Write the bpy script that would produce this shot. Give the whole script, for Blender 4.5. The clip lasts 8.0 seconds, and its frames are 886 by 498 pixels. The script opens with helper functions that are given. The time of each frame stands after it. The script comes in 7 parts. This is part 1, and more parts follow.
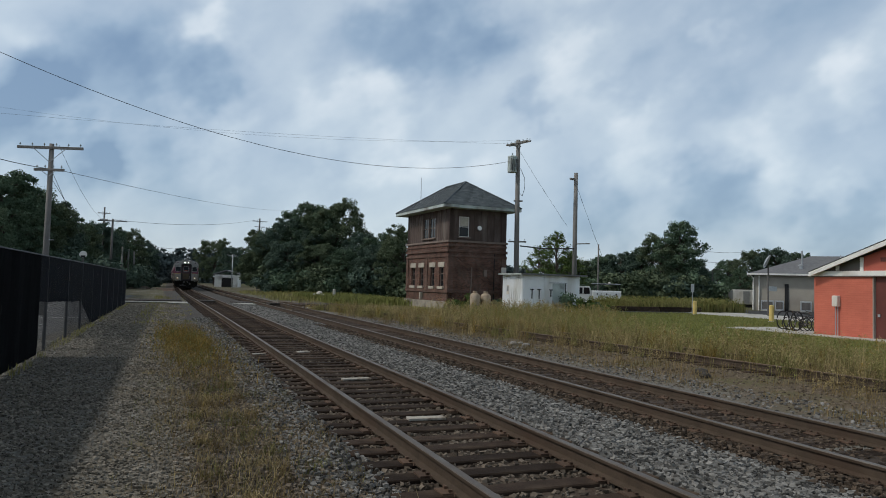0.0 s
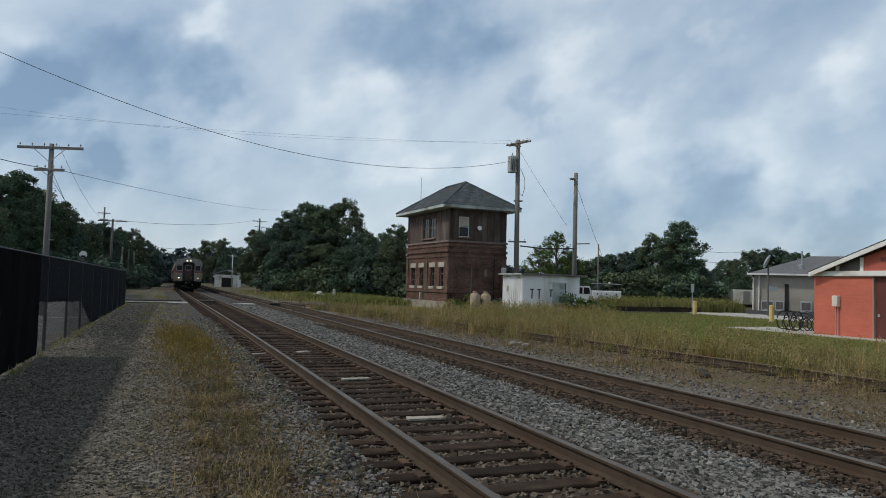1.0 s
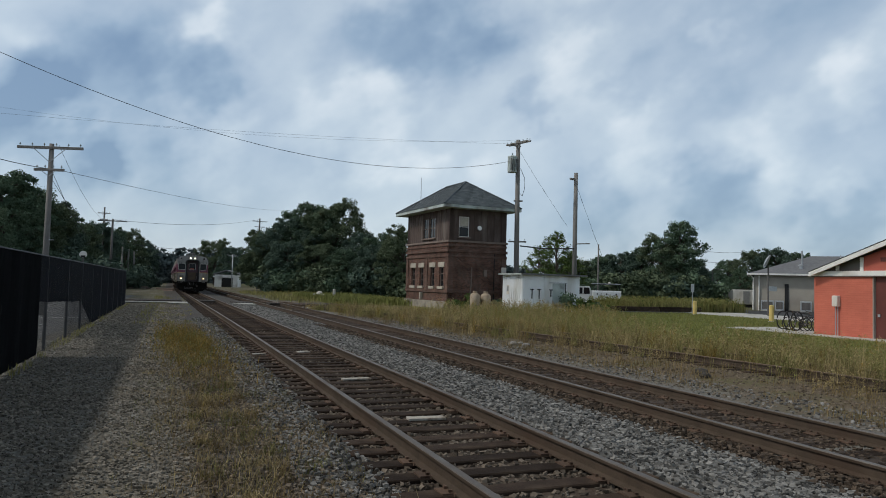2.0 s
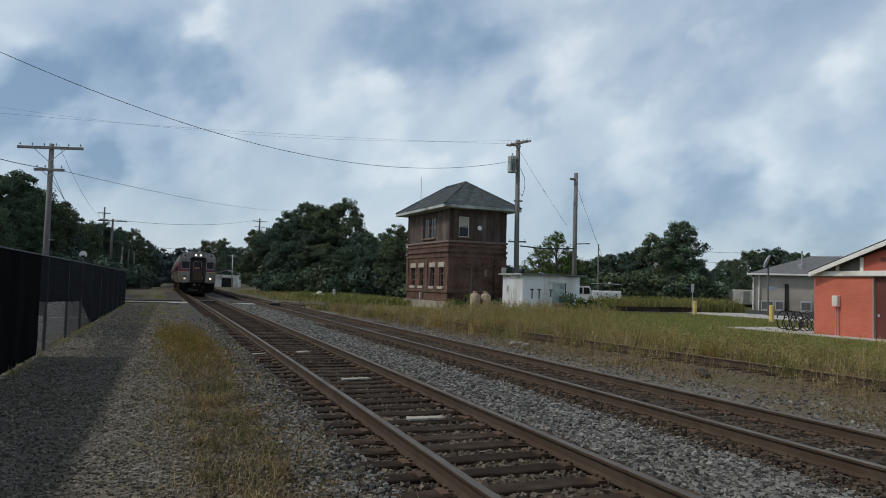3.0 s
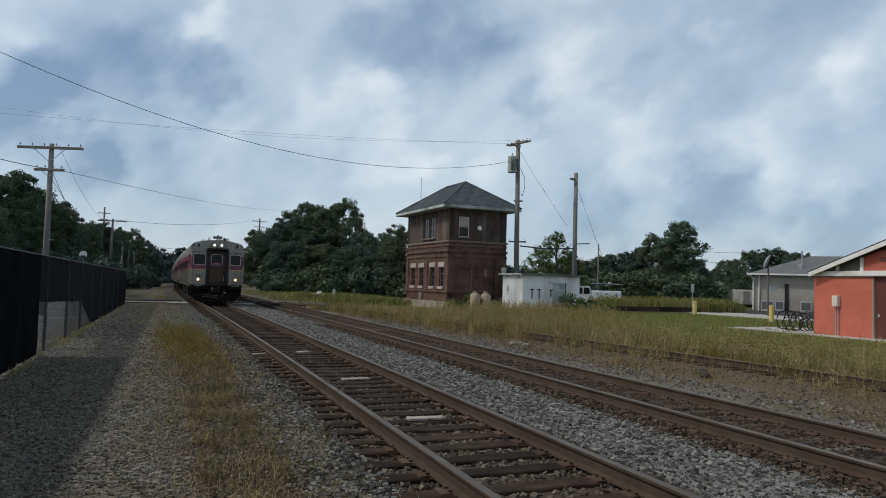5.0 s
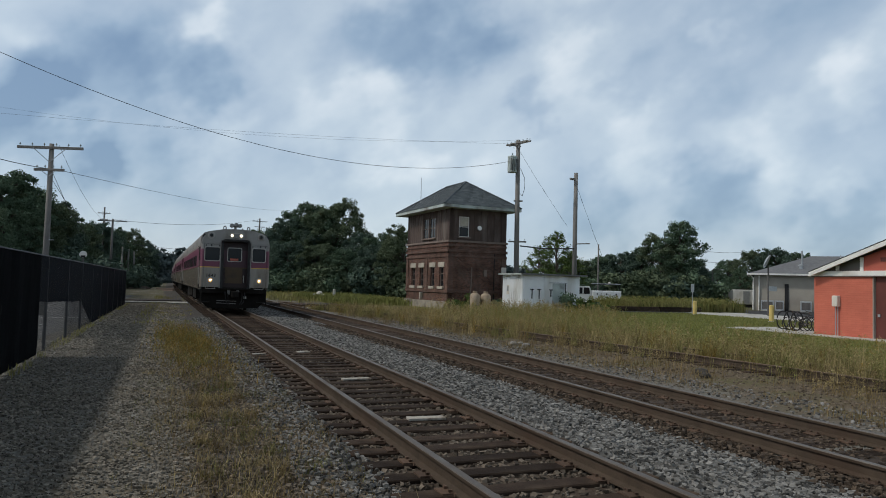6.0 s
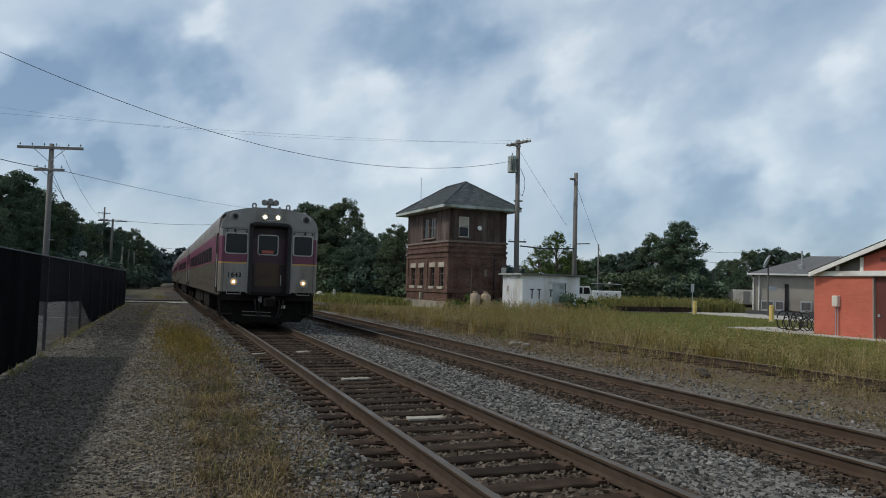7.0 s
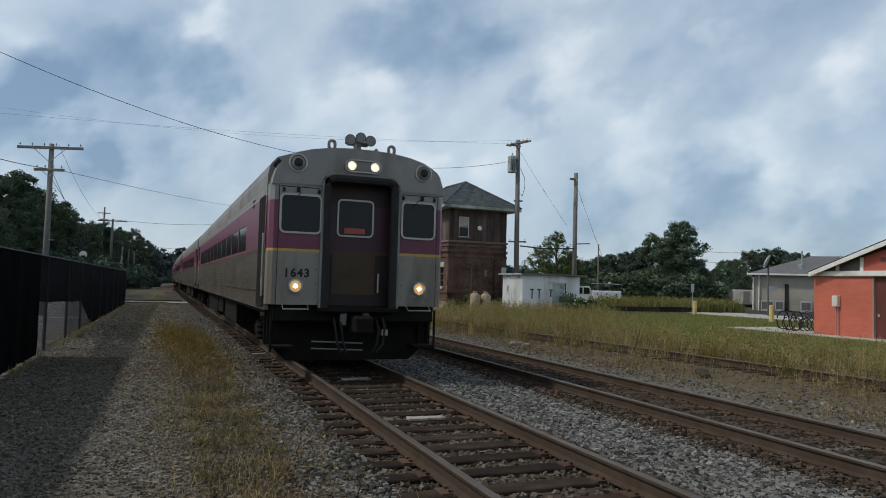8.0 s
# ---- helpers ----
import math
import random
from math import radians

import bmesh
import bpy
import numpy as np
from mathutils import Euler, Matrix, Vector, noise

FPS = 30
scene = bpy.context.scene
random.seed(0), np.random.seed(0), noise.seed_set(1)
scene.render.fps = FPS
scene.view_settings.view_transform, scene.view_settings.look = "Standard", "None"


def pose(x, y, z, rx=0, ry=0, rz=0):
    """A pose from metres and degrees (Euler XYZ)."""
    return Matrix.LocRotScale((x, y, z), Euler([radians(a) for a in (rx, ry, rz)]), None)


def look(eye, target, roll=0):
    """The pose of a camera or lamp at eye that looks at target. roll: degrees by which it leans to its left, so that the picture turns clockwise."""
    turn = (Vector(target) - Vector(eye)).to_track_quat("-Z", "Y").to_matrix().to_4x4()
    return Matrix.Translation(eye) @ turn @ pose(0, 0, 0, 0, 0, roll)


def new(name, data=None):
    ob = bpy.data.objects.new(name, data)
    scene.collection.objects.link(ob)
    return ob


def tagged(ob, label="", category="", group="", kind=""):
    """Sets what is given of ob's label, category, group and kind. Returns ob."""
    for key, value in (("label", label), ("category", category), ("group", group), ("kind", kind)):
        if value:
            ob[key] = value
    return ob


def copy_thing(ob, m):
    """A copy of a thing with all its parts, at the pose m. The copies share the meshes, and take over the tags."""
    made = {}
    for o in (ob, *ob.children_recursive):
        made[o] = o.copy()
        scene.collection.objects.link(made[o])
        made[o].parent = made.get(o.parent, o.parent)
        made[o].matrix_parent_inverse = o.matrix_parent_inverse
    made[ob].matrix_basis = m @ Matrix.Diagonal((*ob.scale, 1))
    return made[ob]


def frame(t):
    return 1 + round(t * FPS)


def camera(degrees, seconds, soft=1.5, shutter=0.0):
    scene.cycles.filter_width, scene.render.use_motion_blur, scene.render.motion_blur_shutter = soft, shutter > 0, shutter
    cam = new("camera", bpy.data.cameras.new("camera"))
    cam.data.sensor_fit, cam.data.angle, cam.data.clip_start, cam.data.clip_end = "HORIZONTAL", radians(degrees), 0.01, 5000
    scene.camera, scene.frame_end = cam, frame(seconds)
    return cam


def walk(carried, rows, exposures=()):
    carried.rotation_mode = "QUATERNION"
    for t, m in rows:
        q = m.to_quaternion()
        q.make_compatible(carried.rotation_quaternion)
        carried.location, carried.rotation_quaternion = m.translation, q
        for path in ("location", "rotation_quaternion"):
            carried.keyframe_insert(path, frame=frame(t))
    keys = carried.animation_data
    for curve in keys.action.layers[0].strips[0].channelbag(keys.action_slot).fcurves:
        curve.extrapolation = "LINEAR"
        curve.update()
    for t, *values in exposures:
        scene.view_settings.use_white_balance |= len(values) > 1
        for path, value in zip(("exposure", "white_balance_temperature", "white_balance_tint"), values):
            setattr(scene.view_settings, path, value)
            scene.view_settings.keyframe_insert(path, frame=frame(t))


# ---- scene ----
# Axes: Y runs along the track away from the camera, X to its right, z = 0 is the top of the rails.
cam = camera(63.99, 8.0, soft=0.95)
EYE = (-3.115, 0.0, 1.586)
YAW, PITCH, ROLL = radians(20.757), radians(2.867), 1.6
AIM = (EYE[0] + 100 * math.sin(YAW) * math.cos(PITCH), EYE[1] + 100 * math.cos(YAW) * math.cos(PITCH), EYE[2] + 100 * math.sin(PITCH))
STAND = look(EYE, AIM, ROLL)
walk(cam, [(0.0, STAND), (8.0, STAND)])
scene.view_settings.exposure = 0.0


# ---- light: overcast sky with broken cloud, a weak wide sun behind it ----
def build_world():
    world = bpy.data.worlds.new("sky")
    scene.world = world
    world.use_nodes = True
    nt = world.node_tree
    nt.nodes.clear()
    N, L = nt.nodes.new, nt.links.new
    out, bg = N("ShaderNodeOutputWorld"), N("ShaderNodeBackground")
    L(bg.outputs[0], out.inputs[0])
    sky = N("ShaderNodeTexSky")
    sky.sky_type = 'NISHITA'
    sky.sun_disc = False
    sky.sun_elevation, sky.sun_rotation = radians(49.7), radians(280)
    co = N("ShaderNodeTexCoord")
    sep = N("ShaderNodeSeparateXYZ")
    L(co.outputs["Generated"], sep.inputs[0])

    def m(op, a, b=None, c=None):
        n = N("ShaderNodeMath")
        n.operation = op
        for i, v in enumerate((a, b, c)):
            if v is None:
                continue
            if isinstance(v, (int, float)):
                n.inputs[i].default_value = v
            else:
                L(v, n.inputs[i])
        return n.outputs[0]

    # the cloud deck: broken cloud drawn out along slanting lines, ragged at two scales
    def cloud(scale, detail, rough, off, lean, stretch):
        turn, mp = N("ShaderNodeMapping"), N("ShaderNodeMapping")
        turn.inputs["Rotation"].default_value = (0, radians(lean), radians(20))
        mp.inputs["Location"].default_value = off
        mp.inputs["Scale"].default_value = (1.0, 1.0, stretch)
        L(co.outputs["Generated"], turn.inputs[0])
        L(turn.outputs[0], mp.inputs[0])
        t = N("ShaderNodeTexNoise")
        t.inputs["Scale"].default_value, t.inputs["Detail"].default_value = scale, detail
        t.inputs["Roughness"].default_value = rough
        L(mp.outputs[0], t.inputs["Vector"])
        return t

    base = cloud(4.2, 4, 0.5, (1.3, 0.7, 2.1), 32, 1.7).outputs["Fac"]
    fine = cloud(11.0, 5, 0.55, (4.0, 2.0, 0.5), 26, 1.4).outputs["Fac"]
    warp = cloud(6.5, 4, 0.55, (0.2, 3.0, 1.0), 30, 1.3)
    wv = N("ShaderNodeVectorMath")
    wv.operation = 'MULTIPLY_ADD'
    L(warp.outputs["Color"], wv.inputs[0])
    wv.inputs[1].default_value = (0.26, 0.26, 0.26)
    sub = N("ShaderNodeVectorMath")
    sub.operation = 'SUBTRACT'
    L(co.outputs["Generated"], sub.inputs[0])
    sub.inputs[1].default_value = (0.13, 0.13, 0.13)
    L(sub.outputs[0], wv.inputs[2])
    density = m('ADD', m('MULTIPLY', base, 0.50), m('MULTIPLY_ADD', fine, 0.15, 0.245))
    # single heavy and thin clouds of this sky: bearing, elevation, half-width (degrees), weight
    for bearing, elev, half, weight in (ADDED_VEIL,) + HEAVY + THIN:
        b, e = radians(bearing), radians(elev)
        d = (math.sin(b) * math.cos(e), math.cos(b) * math.cos(e), math.sin(e))
        dn = N("ShaderNodeVectorMath")
        dn.operation = 'DISTANCE'
        L(wv.outputs[0], dn.inputs[0])
        dn.inputs[1].default_value = d
        g = N("ShaderNodeMapRange")
        g.interpolation_type = 'SMOOTHERSTEP'
        L(dn.outputs["Value"], g.inputs["Value"])
        g.inputs["From Min"].default_value, g.inputs["From Max"].default_value = 0.0, 2 * math.sin(radians(half) / 2)
        g.inputs["To Min"].default_value, g.inputs["To Max"].default_value = weight, 0.0
        density = m('ADD', density, g.outputs["Result"])
    ramp = N("ShaderNodeValToRGB")
    L(density, ramp.inputs[0])
    el = ramp.color_ramp.elements
    el[0].position, el[0].color = 0.38, (0.73, 0.785, 0.82, 1)
    el[1].position, el[1].color = 0.88, (0.175, 0.265, 0.39, 1)
    for pos, col in ((0.51, (0.515, 0.60, 0.672, 1)), (0.61, (0.40, 0.49, 0.588, 1)), (0.73, (0.28, 0.38, 0.495, 1))):
        e = el.new(pos)
        e.color = col
    # a little of the clear sky's own light shows through
    mix = N("ShaderNodeMix")
    mix.data_type = 'RGBA'
    mix.blend_type = 'ADD'
    mix.inputs["Factor"].default_value = 0.03
    L(ramp.outputs[0], mix.inputs["A"])
    L(sky.outputs[0], mix.inputs["B"])
    # the unseen sky overhead is dimmed to cut the light on the ground
    zenith_dim = N("ShaderNodeMapRange")
    zenith_dim.interpolation_type = 'SMOOTHSTEP'
    L(sep.outputs[2], zenith_dim.inputs["Value"])
    zenith_dim.inputs["From Min"].default_value, zenith_dim.inputs["From Max"].default_value = 0.38, 0.8
    zenith_dim.inputs["To Min"].default_value, zenith_dim.inputs["To Max"].default_value = 0.92, 0.21
    L(mix.outputs["Result"], bg.inputs[0])
    L(zenith_dim.outputs["Result"], bg.inputs[1])
    sun = bpy.data.lights.new("sun", 'SUN')
    sun.energy, sun.angle, sun.color = 1.75, radians(3.5), (1.0, 0.95, 0.87)
    so = new("sun", sun)
    so.matrix_world = look((-57, 10, 66), (0, 0, 0))


# thin, bright patch round the veiled sun, added out of view for more fill
ADDED_VEIL = (280, 50, 75, -0.34)
HEAVY = ((19.2, 19.3, 7.2, 0.24), (13.7, 18.0, 6.1, 0.1), (23.3, 21.3, 4.4, 0.1), (-2.2, 15.7, 7.2, 0.21), (0.3, 14.0, 5.0, 0.08), (-6.8, 16.6, 6.1, 0.12), (-9.7, 12.1, 6.7, 0.29), (38.5, 17.1, 5.0, 0.1),
         (42.6, 19.4, 6.1, 0.09), (35.6, 14.3, 3.6, 0.11), (28.5, 14.7, 2.8, 0.13), (48.0, 18.0, 9.4, 0.08), (41.5, 7.1, 5.5, 0.2), (49.5, 5.9, 5.6, 0.22), (14.0, 7.7, 7.2, 0.05), (-0.5, 6.2, 5.0, 0.08), (-8.5, 9.0, 6.5, 0.26), (-2.0, 10.8, 5.0, 0.12), (33.0, 5.5, 5.0, 0.16))
THIN = ((2.4, 19.2, 3.3, -0.16), (10.7, 13.1, 5.6, -0.12), (16.2, 12.0, 5.0, -0.14), (30.2, 19.8, 4.4, -0.14), (33.0, 16.3, 4.2, -0.08), (40.4, 19.2, 1.8, -0.09), (45.8, 10.8, 5.2, -0.11),
        (51.2, 13.8, 4.0, -0.14), (49.8, 8.5, 3.3, -0.13), (-4.1, 8.2, 3.4, -0.05), (3.0, 8.8, 5.0, -0.12), (36.9, 10.9, 6.1, -0.12), (24.1, 9.4, 5.0, -0.08), (-11.1, 17.7, 3.3, -0.08))
build_world()


# ---- materials ----
def material(name, c1, c2=None, scale=6.0, rough=0.7, metal=0.0, bump=0.2, fine=60.0, spread=0.35, stain=None, stain_scale=0.7,
             spec=0.5, objrand=0.0, islerand=0.0, streak=0.0, rough2=None):
    """Two colours mixed by coarse and fine noise, an optional stain colour, relief, and variation from piece to piece."""
    c2 = c2 or tuple(v * 0.8 for v in c1)
    mt = bpy.data.materials.new(name)
    mt.use_nodes = True
    nt = mt.node_tree
    N, L = nt.nodes.new, nt.links.new
    bsdf = nt.nodes["Principled BSDF"]
    bsdf.inputs["Roughness"].default_value, bsdf.inputs["Metallic"].default_value = rough, metal
    bsdf.inputs["Specular IOR Level"].default_value = spec
    co = N("ShaderNodeTexCoord")
    vec = co.outputs["Object"]
    if streak:
        mp = N("ShaderNodeMapping")
        mp.inputs["Scale"].default_value = (1, 1, streak)
        L(vec, mp.inputs[0])
        vec = mp.outputs[0]

    def tex(s, d):
        t = N("ShaderNodeTexNoise")
        t.inputs["Scale"].default_value, t.inputs["Detail"].default_value = s, d
        L(vec, t.inputs["Vector"])
        return t.outputs["Fac"]

    a, b = tex(scale, 4), tex(fine, 3)
    add = N("ShaderNodeMath")
    add.operation = 'MULTIPLY_ADD'
    L(a, add.inputs[0])
    add.inputs[1].default_value = 0.6
    half = N("ShaderNodeMath")
    half.operation = 'MULTIPLY'
    L(b, half.inputs[0])
    half.inputs[1].default_value = 0.4
    L(half.outputs[0], add.inputs[2])
    rmp = N("ShaderNodeMapRange")
    L(add.outputs[0], rmp.inputs["Value"])
    rmp.inputs["From Min"].default_value, rmp.inputs["From Max"].default_value = 0.5 - spread / 2, 0.5 + spread / 2
    mix = N("ShaderNodeMix")
    mix.data_type = 'RGBA'
    L(rmp.outputs["Result"], mix.inputs["Factor"])
    mix.inputs["A"].default_value, mix.inputs["B"].default_value = (*c1, 1), (*c2, 1)
    col = mix.outputs["Result"]
    if stain:
        s = tex(stain_scale, 6)
        sr = N("ShaderNodeMapRange")
        L(s, sr.inputs["Value"])
        sr.inputs["From Min"].default_value, sr.inputs["From Max"].default_value = 0.50, 0.68
        sm = N("ShaderNodeMix")
        sm.data_type = 'RGBA'
        L(sr.outputs["Result"], sm.inputs["Factor"])
        L(col, sm.inputs["A"])
        sm.inputs["B"].default_value = (*stain, 1)
        col = sm.outputs["Result"]
    for amount, node, socket in ((objrand, "ShaderNodeObjectInfo", "Random"), (islerand, "ShaderNodeNewGeometry", "Random Per Island")):
        if amount:
            oi = N(node)
            vr = N("ShaderNodeMapRange")
            L(oi.outputs[socket], vr.inputs["Value"])
            vr.inputs["To Min"].default_value, vr.inputs["To Max"].default_value = 1 - amount, 1 + amount
            hsv = N("ShaderNodeHueSaturation")
            L(vr.outputs["Result"], hsv.inputs["Value"])
            L(col, hsv.inputs["Color"])
            col = hsv.outputs["Color"]
    L(col, bsdf.inputs["Base Color"])
    if rough2 is not None:
        rr = N("ShaderNodeMapRange")
        L(a, rr.inputs["Value"])
        rr.inputs["From Min"].default_value, rr.inputs["From Max"].default_value = 0.35, 0.65
        rr.inputs["To Min"].default_value, rr.inputs["To Max"].default_value = rough, rough2
        L(rr.outputs["Result"], bsdf.inputs["Roughness"])
    if bump:
        bp = N("ShaderNodeBump")
        bp.inputs["Strength"].default_value, bp.inputs["Distance"].default_value = bump, 0.02
        L(add.outputs[0], bp.inputs["Height"])
        L(bp.outputs[0], bsdf.inputs["Normal"])
    return mt


def plain(name, c, rough=0.5, metal=0.0, emit=0.0, trans=0.0, spec=0.5):
    mt = bpy.data.materials.new(name)
    mt.use_nodes = True
    b = mt.node_tree.nodes["Principled BSDF"]
    b.inputs["Base Color"].default_value = (*c, 1)
    b.inputs["Roughness"].default_value, b.inputs["Metallic"].default_value = rough, metal
    b.inputs["Specular IOR Level"].default_value = spec
    if emit:
        b.inputs["Emission Color"].default_value = (*c, 1)
        b.inputs["Emission Strength"].default_value = emit
    if trans:
        b.inputs["Transmission Weight"].default_value = trans
    return mt


def brick_material(name, c1, c2, mortar, width=0.215, row=0.075, joint=0.008, dirt=(1.25, 0.6)):
    mt = bpy.data.materials.new(name)
    mt.use_nodes = True
    nt = mt.node_tree
    N, L = nt.nodes.new, nt.links.new
    bsdf = nt.nodes["Principled BSDF"]
    bsdf.inputs["Roughness"].default_value = 0.88
    bsdf.inputs["Specular IOR Level"].default_value = 0.25
    co, sep, add, comb = N("ShaderNodeTexCoord"), N("ShaderNodeSeparateXYZ"), N("ShaderNodeMath"), N("ShaderNodeCombineXYZ")
    L(co.outputs["Object"], sep.inputs[0])
    L(sep.outputs[0], add.inputs[0])
    L(sep.outputs[1], add.inputs[1])
    L(add.outputs[0], comb.inputs[0])
    L(sep.outputs[2], comb.inputs[1])
    br = N("ShaderNodeTexBrick")
    L(comb.outputs[0], br.inputs["Vector"])
    br.inputs["Color1"].default_value, br.inputs["Color2"].default_value = (*c1, 1), (*c2, 1)
    br.inputs["Mortar"].default_value = (*mortar, 1)
    br.inputs["Scale"].default_value = 1.0
    br.inputs["Brick Width"].default_value, br.inputs["Row Height"].default_value = width, row
    br.inputs["Mortar Size"].default_value, br.inputs["Bias"].default_value = joint, 0.0
    n1 = N("ShaderNodeTexNoise")
    n1.inputs["Scale"].default_value, n1.inputs["Detail"].default_value = 0.9, 6
    L(co.outputs["Object"], n1.inputs["Vector"])
    mr = N("ShaderNodeMapRange")
    L(n1.outputs["Fac"], mr.inputs["Value"])
    mr.inputs["From Min"].default_value, mr.inputs["From Max"].default_value = 0.35, 0.7
    mr.inputs["To Min"].default_value, mr.inputs["To Max"].default_value = dirt
    hs = N("ShaderNodeHueSaturation")
    L(br.outputs["Color"], hs.inputs["Color"])
    L(mr.outputs["Result"], hs.inputs["Value"])
    L(hs.outputs["Color"], bsdf.inputs["Base Color"])
    bp = N("ShaderNodeBump")
    bp.inputs["Strength"].default_value, bp.inputs["Distance"].default_value = 0.5, 0.01
    bp.invert = True
    L(br.outputs["Fac"], bp.inputs["Height"])
    L(bp.outputs[0], bsdf.inputs["Normal"])
    return mt


def ground_material():
    """Gravel beside the track, dry dirt and weeds beyond it, mown lawn and meadow farther off: the zones of one sheet."""
    mt = bpy.data.materials.new("ground")
    mt.use_nodes = True
    nt = mt.node_tree
    N, L = nt.nodes.new, nt.links.new
    bsdf = nt.nodes["Principled BSDF"]
    bsdf.inputs["Roughness"].default_value = 0.95
    bsdf.inputs["Specular IOR Level"].default_value = 0.2
    co, sep = N("ShaderNodeTexCoord"), N("ShaderNodeSeparateXYZ")
    L(co.outputs["Object"], sep.inputs[0])

    def noise_tex(s, d=4, r=0.55):
        t = N("ShaderNodeTexNoise")
        t.inputs["Scale"].default_value, t.inputs["Detail"].default_value, t.inputs["Roughness"].default_value = s, d, r
        L(co.outputs["Object"], t.inputs["Vector"])
        return t.outputs["Fac"]

    def mrange(v, a, b, c=0.0, d=1.0):
        n = N("ShaderNodeMapRange")
        L(v, n.inputs["Value"])
        n.inputs["From Min"].default_value, n.inputs["From Max"].default_value = a, b
        n.inputs["To Min"].default_value, n.inputs["To Max"].default_value = c, d
        return n.outputs["Result"]

    def mixc(f, a, b):
        n = N("ShaderNodeMix")
        n.data_type = 'RGBA'
        L(f, n.inputs["Factor"])
        for k, v in (("A", a), ("B", b)):
            if isinstance(v, tuple):
                n.inputs[k].default_value = (*v, 1)
            else:
                L(v, n.inputs[k])
        return n.outputs["Result"]

    def math2(op, a, b):
        n = N("ShaderNodeMath")
        n.operation = op
        for i, v in enumerate((a, b)):
            if isinstance(v, (int, float)):
                n.inputs[i].default_value = v
            else:
                L(v, n.inputs[i])
        return n.outputs[0]

    vor = N("ShaderNodeTexVoronoi")
    vor.inputs["Scale"].default_value = 26.0
    L(co.outputs["Object"], vor.inputs["Vector"])
    bw = N("ShaderNodeSeparateColor")
    L(vor.outputs["Color"], bw.inputs[0])
    stones = mixc(bw.outputs[0], (0.115, 0.110, 0.098), (0.26, 0.25, 0.222))
    dirt = mixc(noise_tex(3.0), (0.085, 0.07, 0.048), (0.155, 0.132, 0.098))
    dirt = mixc(mrange(bw.outputs[1], 0.35, 0.9, 0.0, 0.8), dirt, mixc(bw.outputs[0], (0.07, 0.06, 0.05), (0.24, 0.22, 0.19)))
    gravel = mixc(mrange(noise_tex(0.55, 6), 0.44, 0.68, 0.0, 0.8), stones, dirt)
    grass = mixc(noise_tex(1.3, 6), (0.085, 0.11, 0.025), (0.17, 0.165, 0.045))
    lawn = mixc(noise_tex(0.6, 6), (0.125, 0.145, 0.034), (0.19, 0.19, 0.062))
    lawn = mixc(mrange(noise_tex(40, 2), 0.3, 0.7, 0, 0.5), lawn, (0.075, 0.085, 0.025))
    wob = math2('MULTIPLY', math2('SUBTRACT', noise_tex(0.5, 5), 0.5), 5.0)
    x = math2('ADD', sep.outputs[0], wob)
    right = mixc(mrange(x, 5.6, 7.8), gravel, mixc(mrange(noise_tex(0.8, 5), 0.45, 0.75, 0.0, 0.6), mixc(noise_tex(5.0, 5), (0.095, 0.07, 0.045), (0.185, 0.145, 0.10)), grass))
    col = mixc(mrange(x, 12.5, 15.5), right, lawn)
    # weeds creep into the gravel left of the track, and grass takes over past the crossing
    weedy = math2('MULTIPLY', mrange(noise_tex(0.9, 6), 0.42, 0.58), mrange(math2('ABSOLUTE', math2('ADD', x, 2.5), 0.0), 1.7, 0.7))
    col = mixc(math2('MULTIPLY', weedy, 0.9), col, mixc(noise_tex(9.0, 5), (0.11, 0.082, 0.045), (0.20, 0.155, 0.085)))
    far = math2('MULTIPLY', mrange(math2('ADD', sep.outputs[1], wob), 57.0, 60.0), mrange(noise_tex(0.25, 5), 0.36, 0.5, 0.0, 0.9))
    col = mixc(far, col, mixc(noise_tex(1.1, 6), (0.075, 0.072, 0.045), (0.135, 0.13, 0.075)))
    L(col, bsdf.inputs["Base Color"])
    bp = N("ShaderNodeBump")
    bp.inputs["Strength"].default_value, bp.inputs["Distance"].default_value = 0.7, 0.03
    L(vor.outputs["Distance"], bp.inputs["Height"])
    L(bp.outputs[0], bsdf.inputs["Normal"])
    return mt


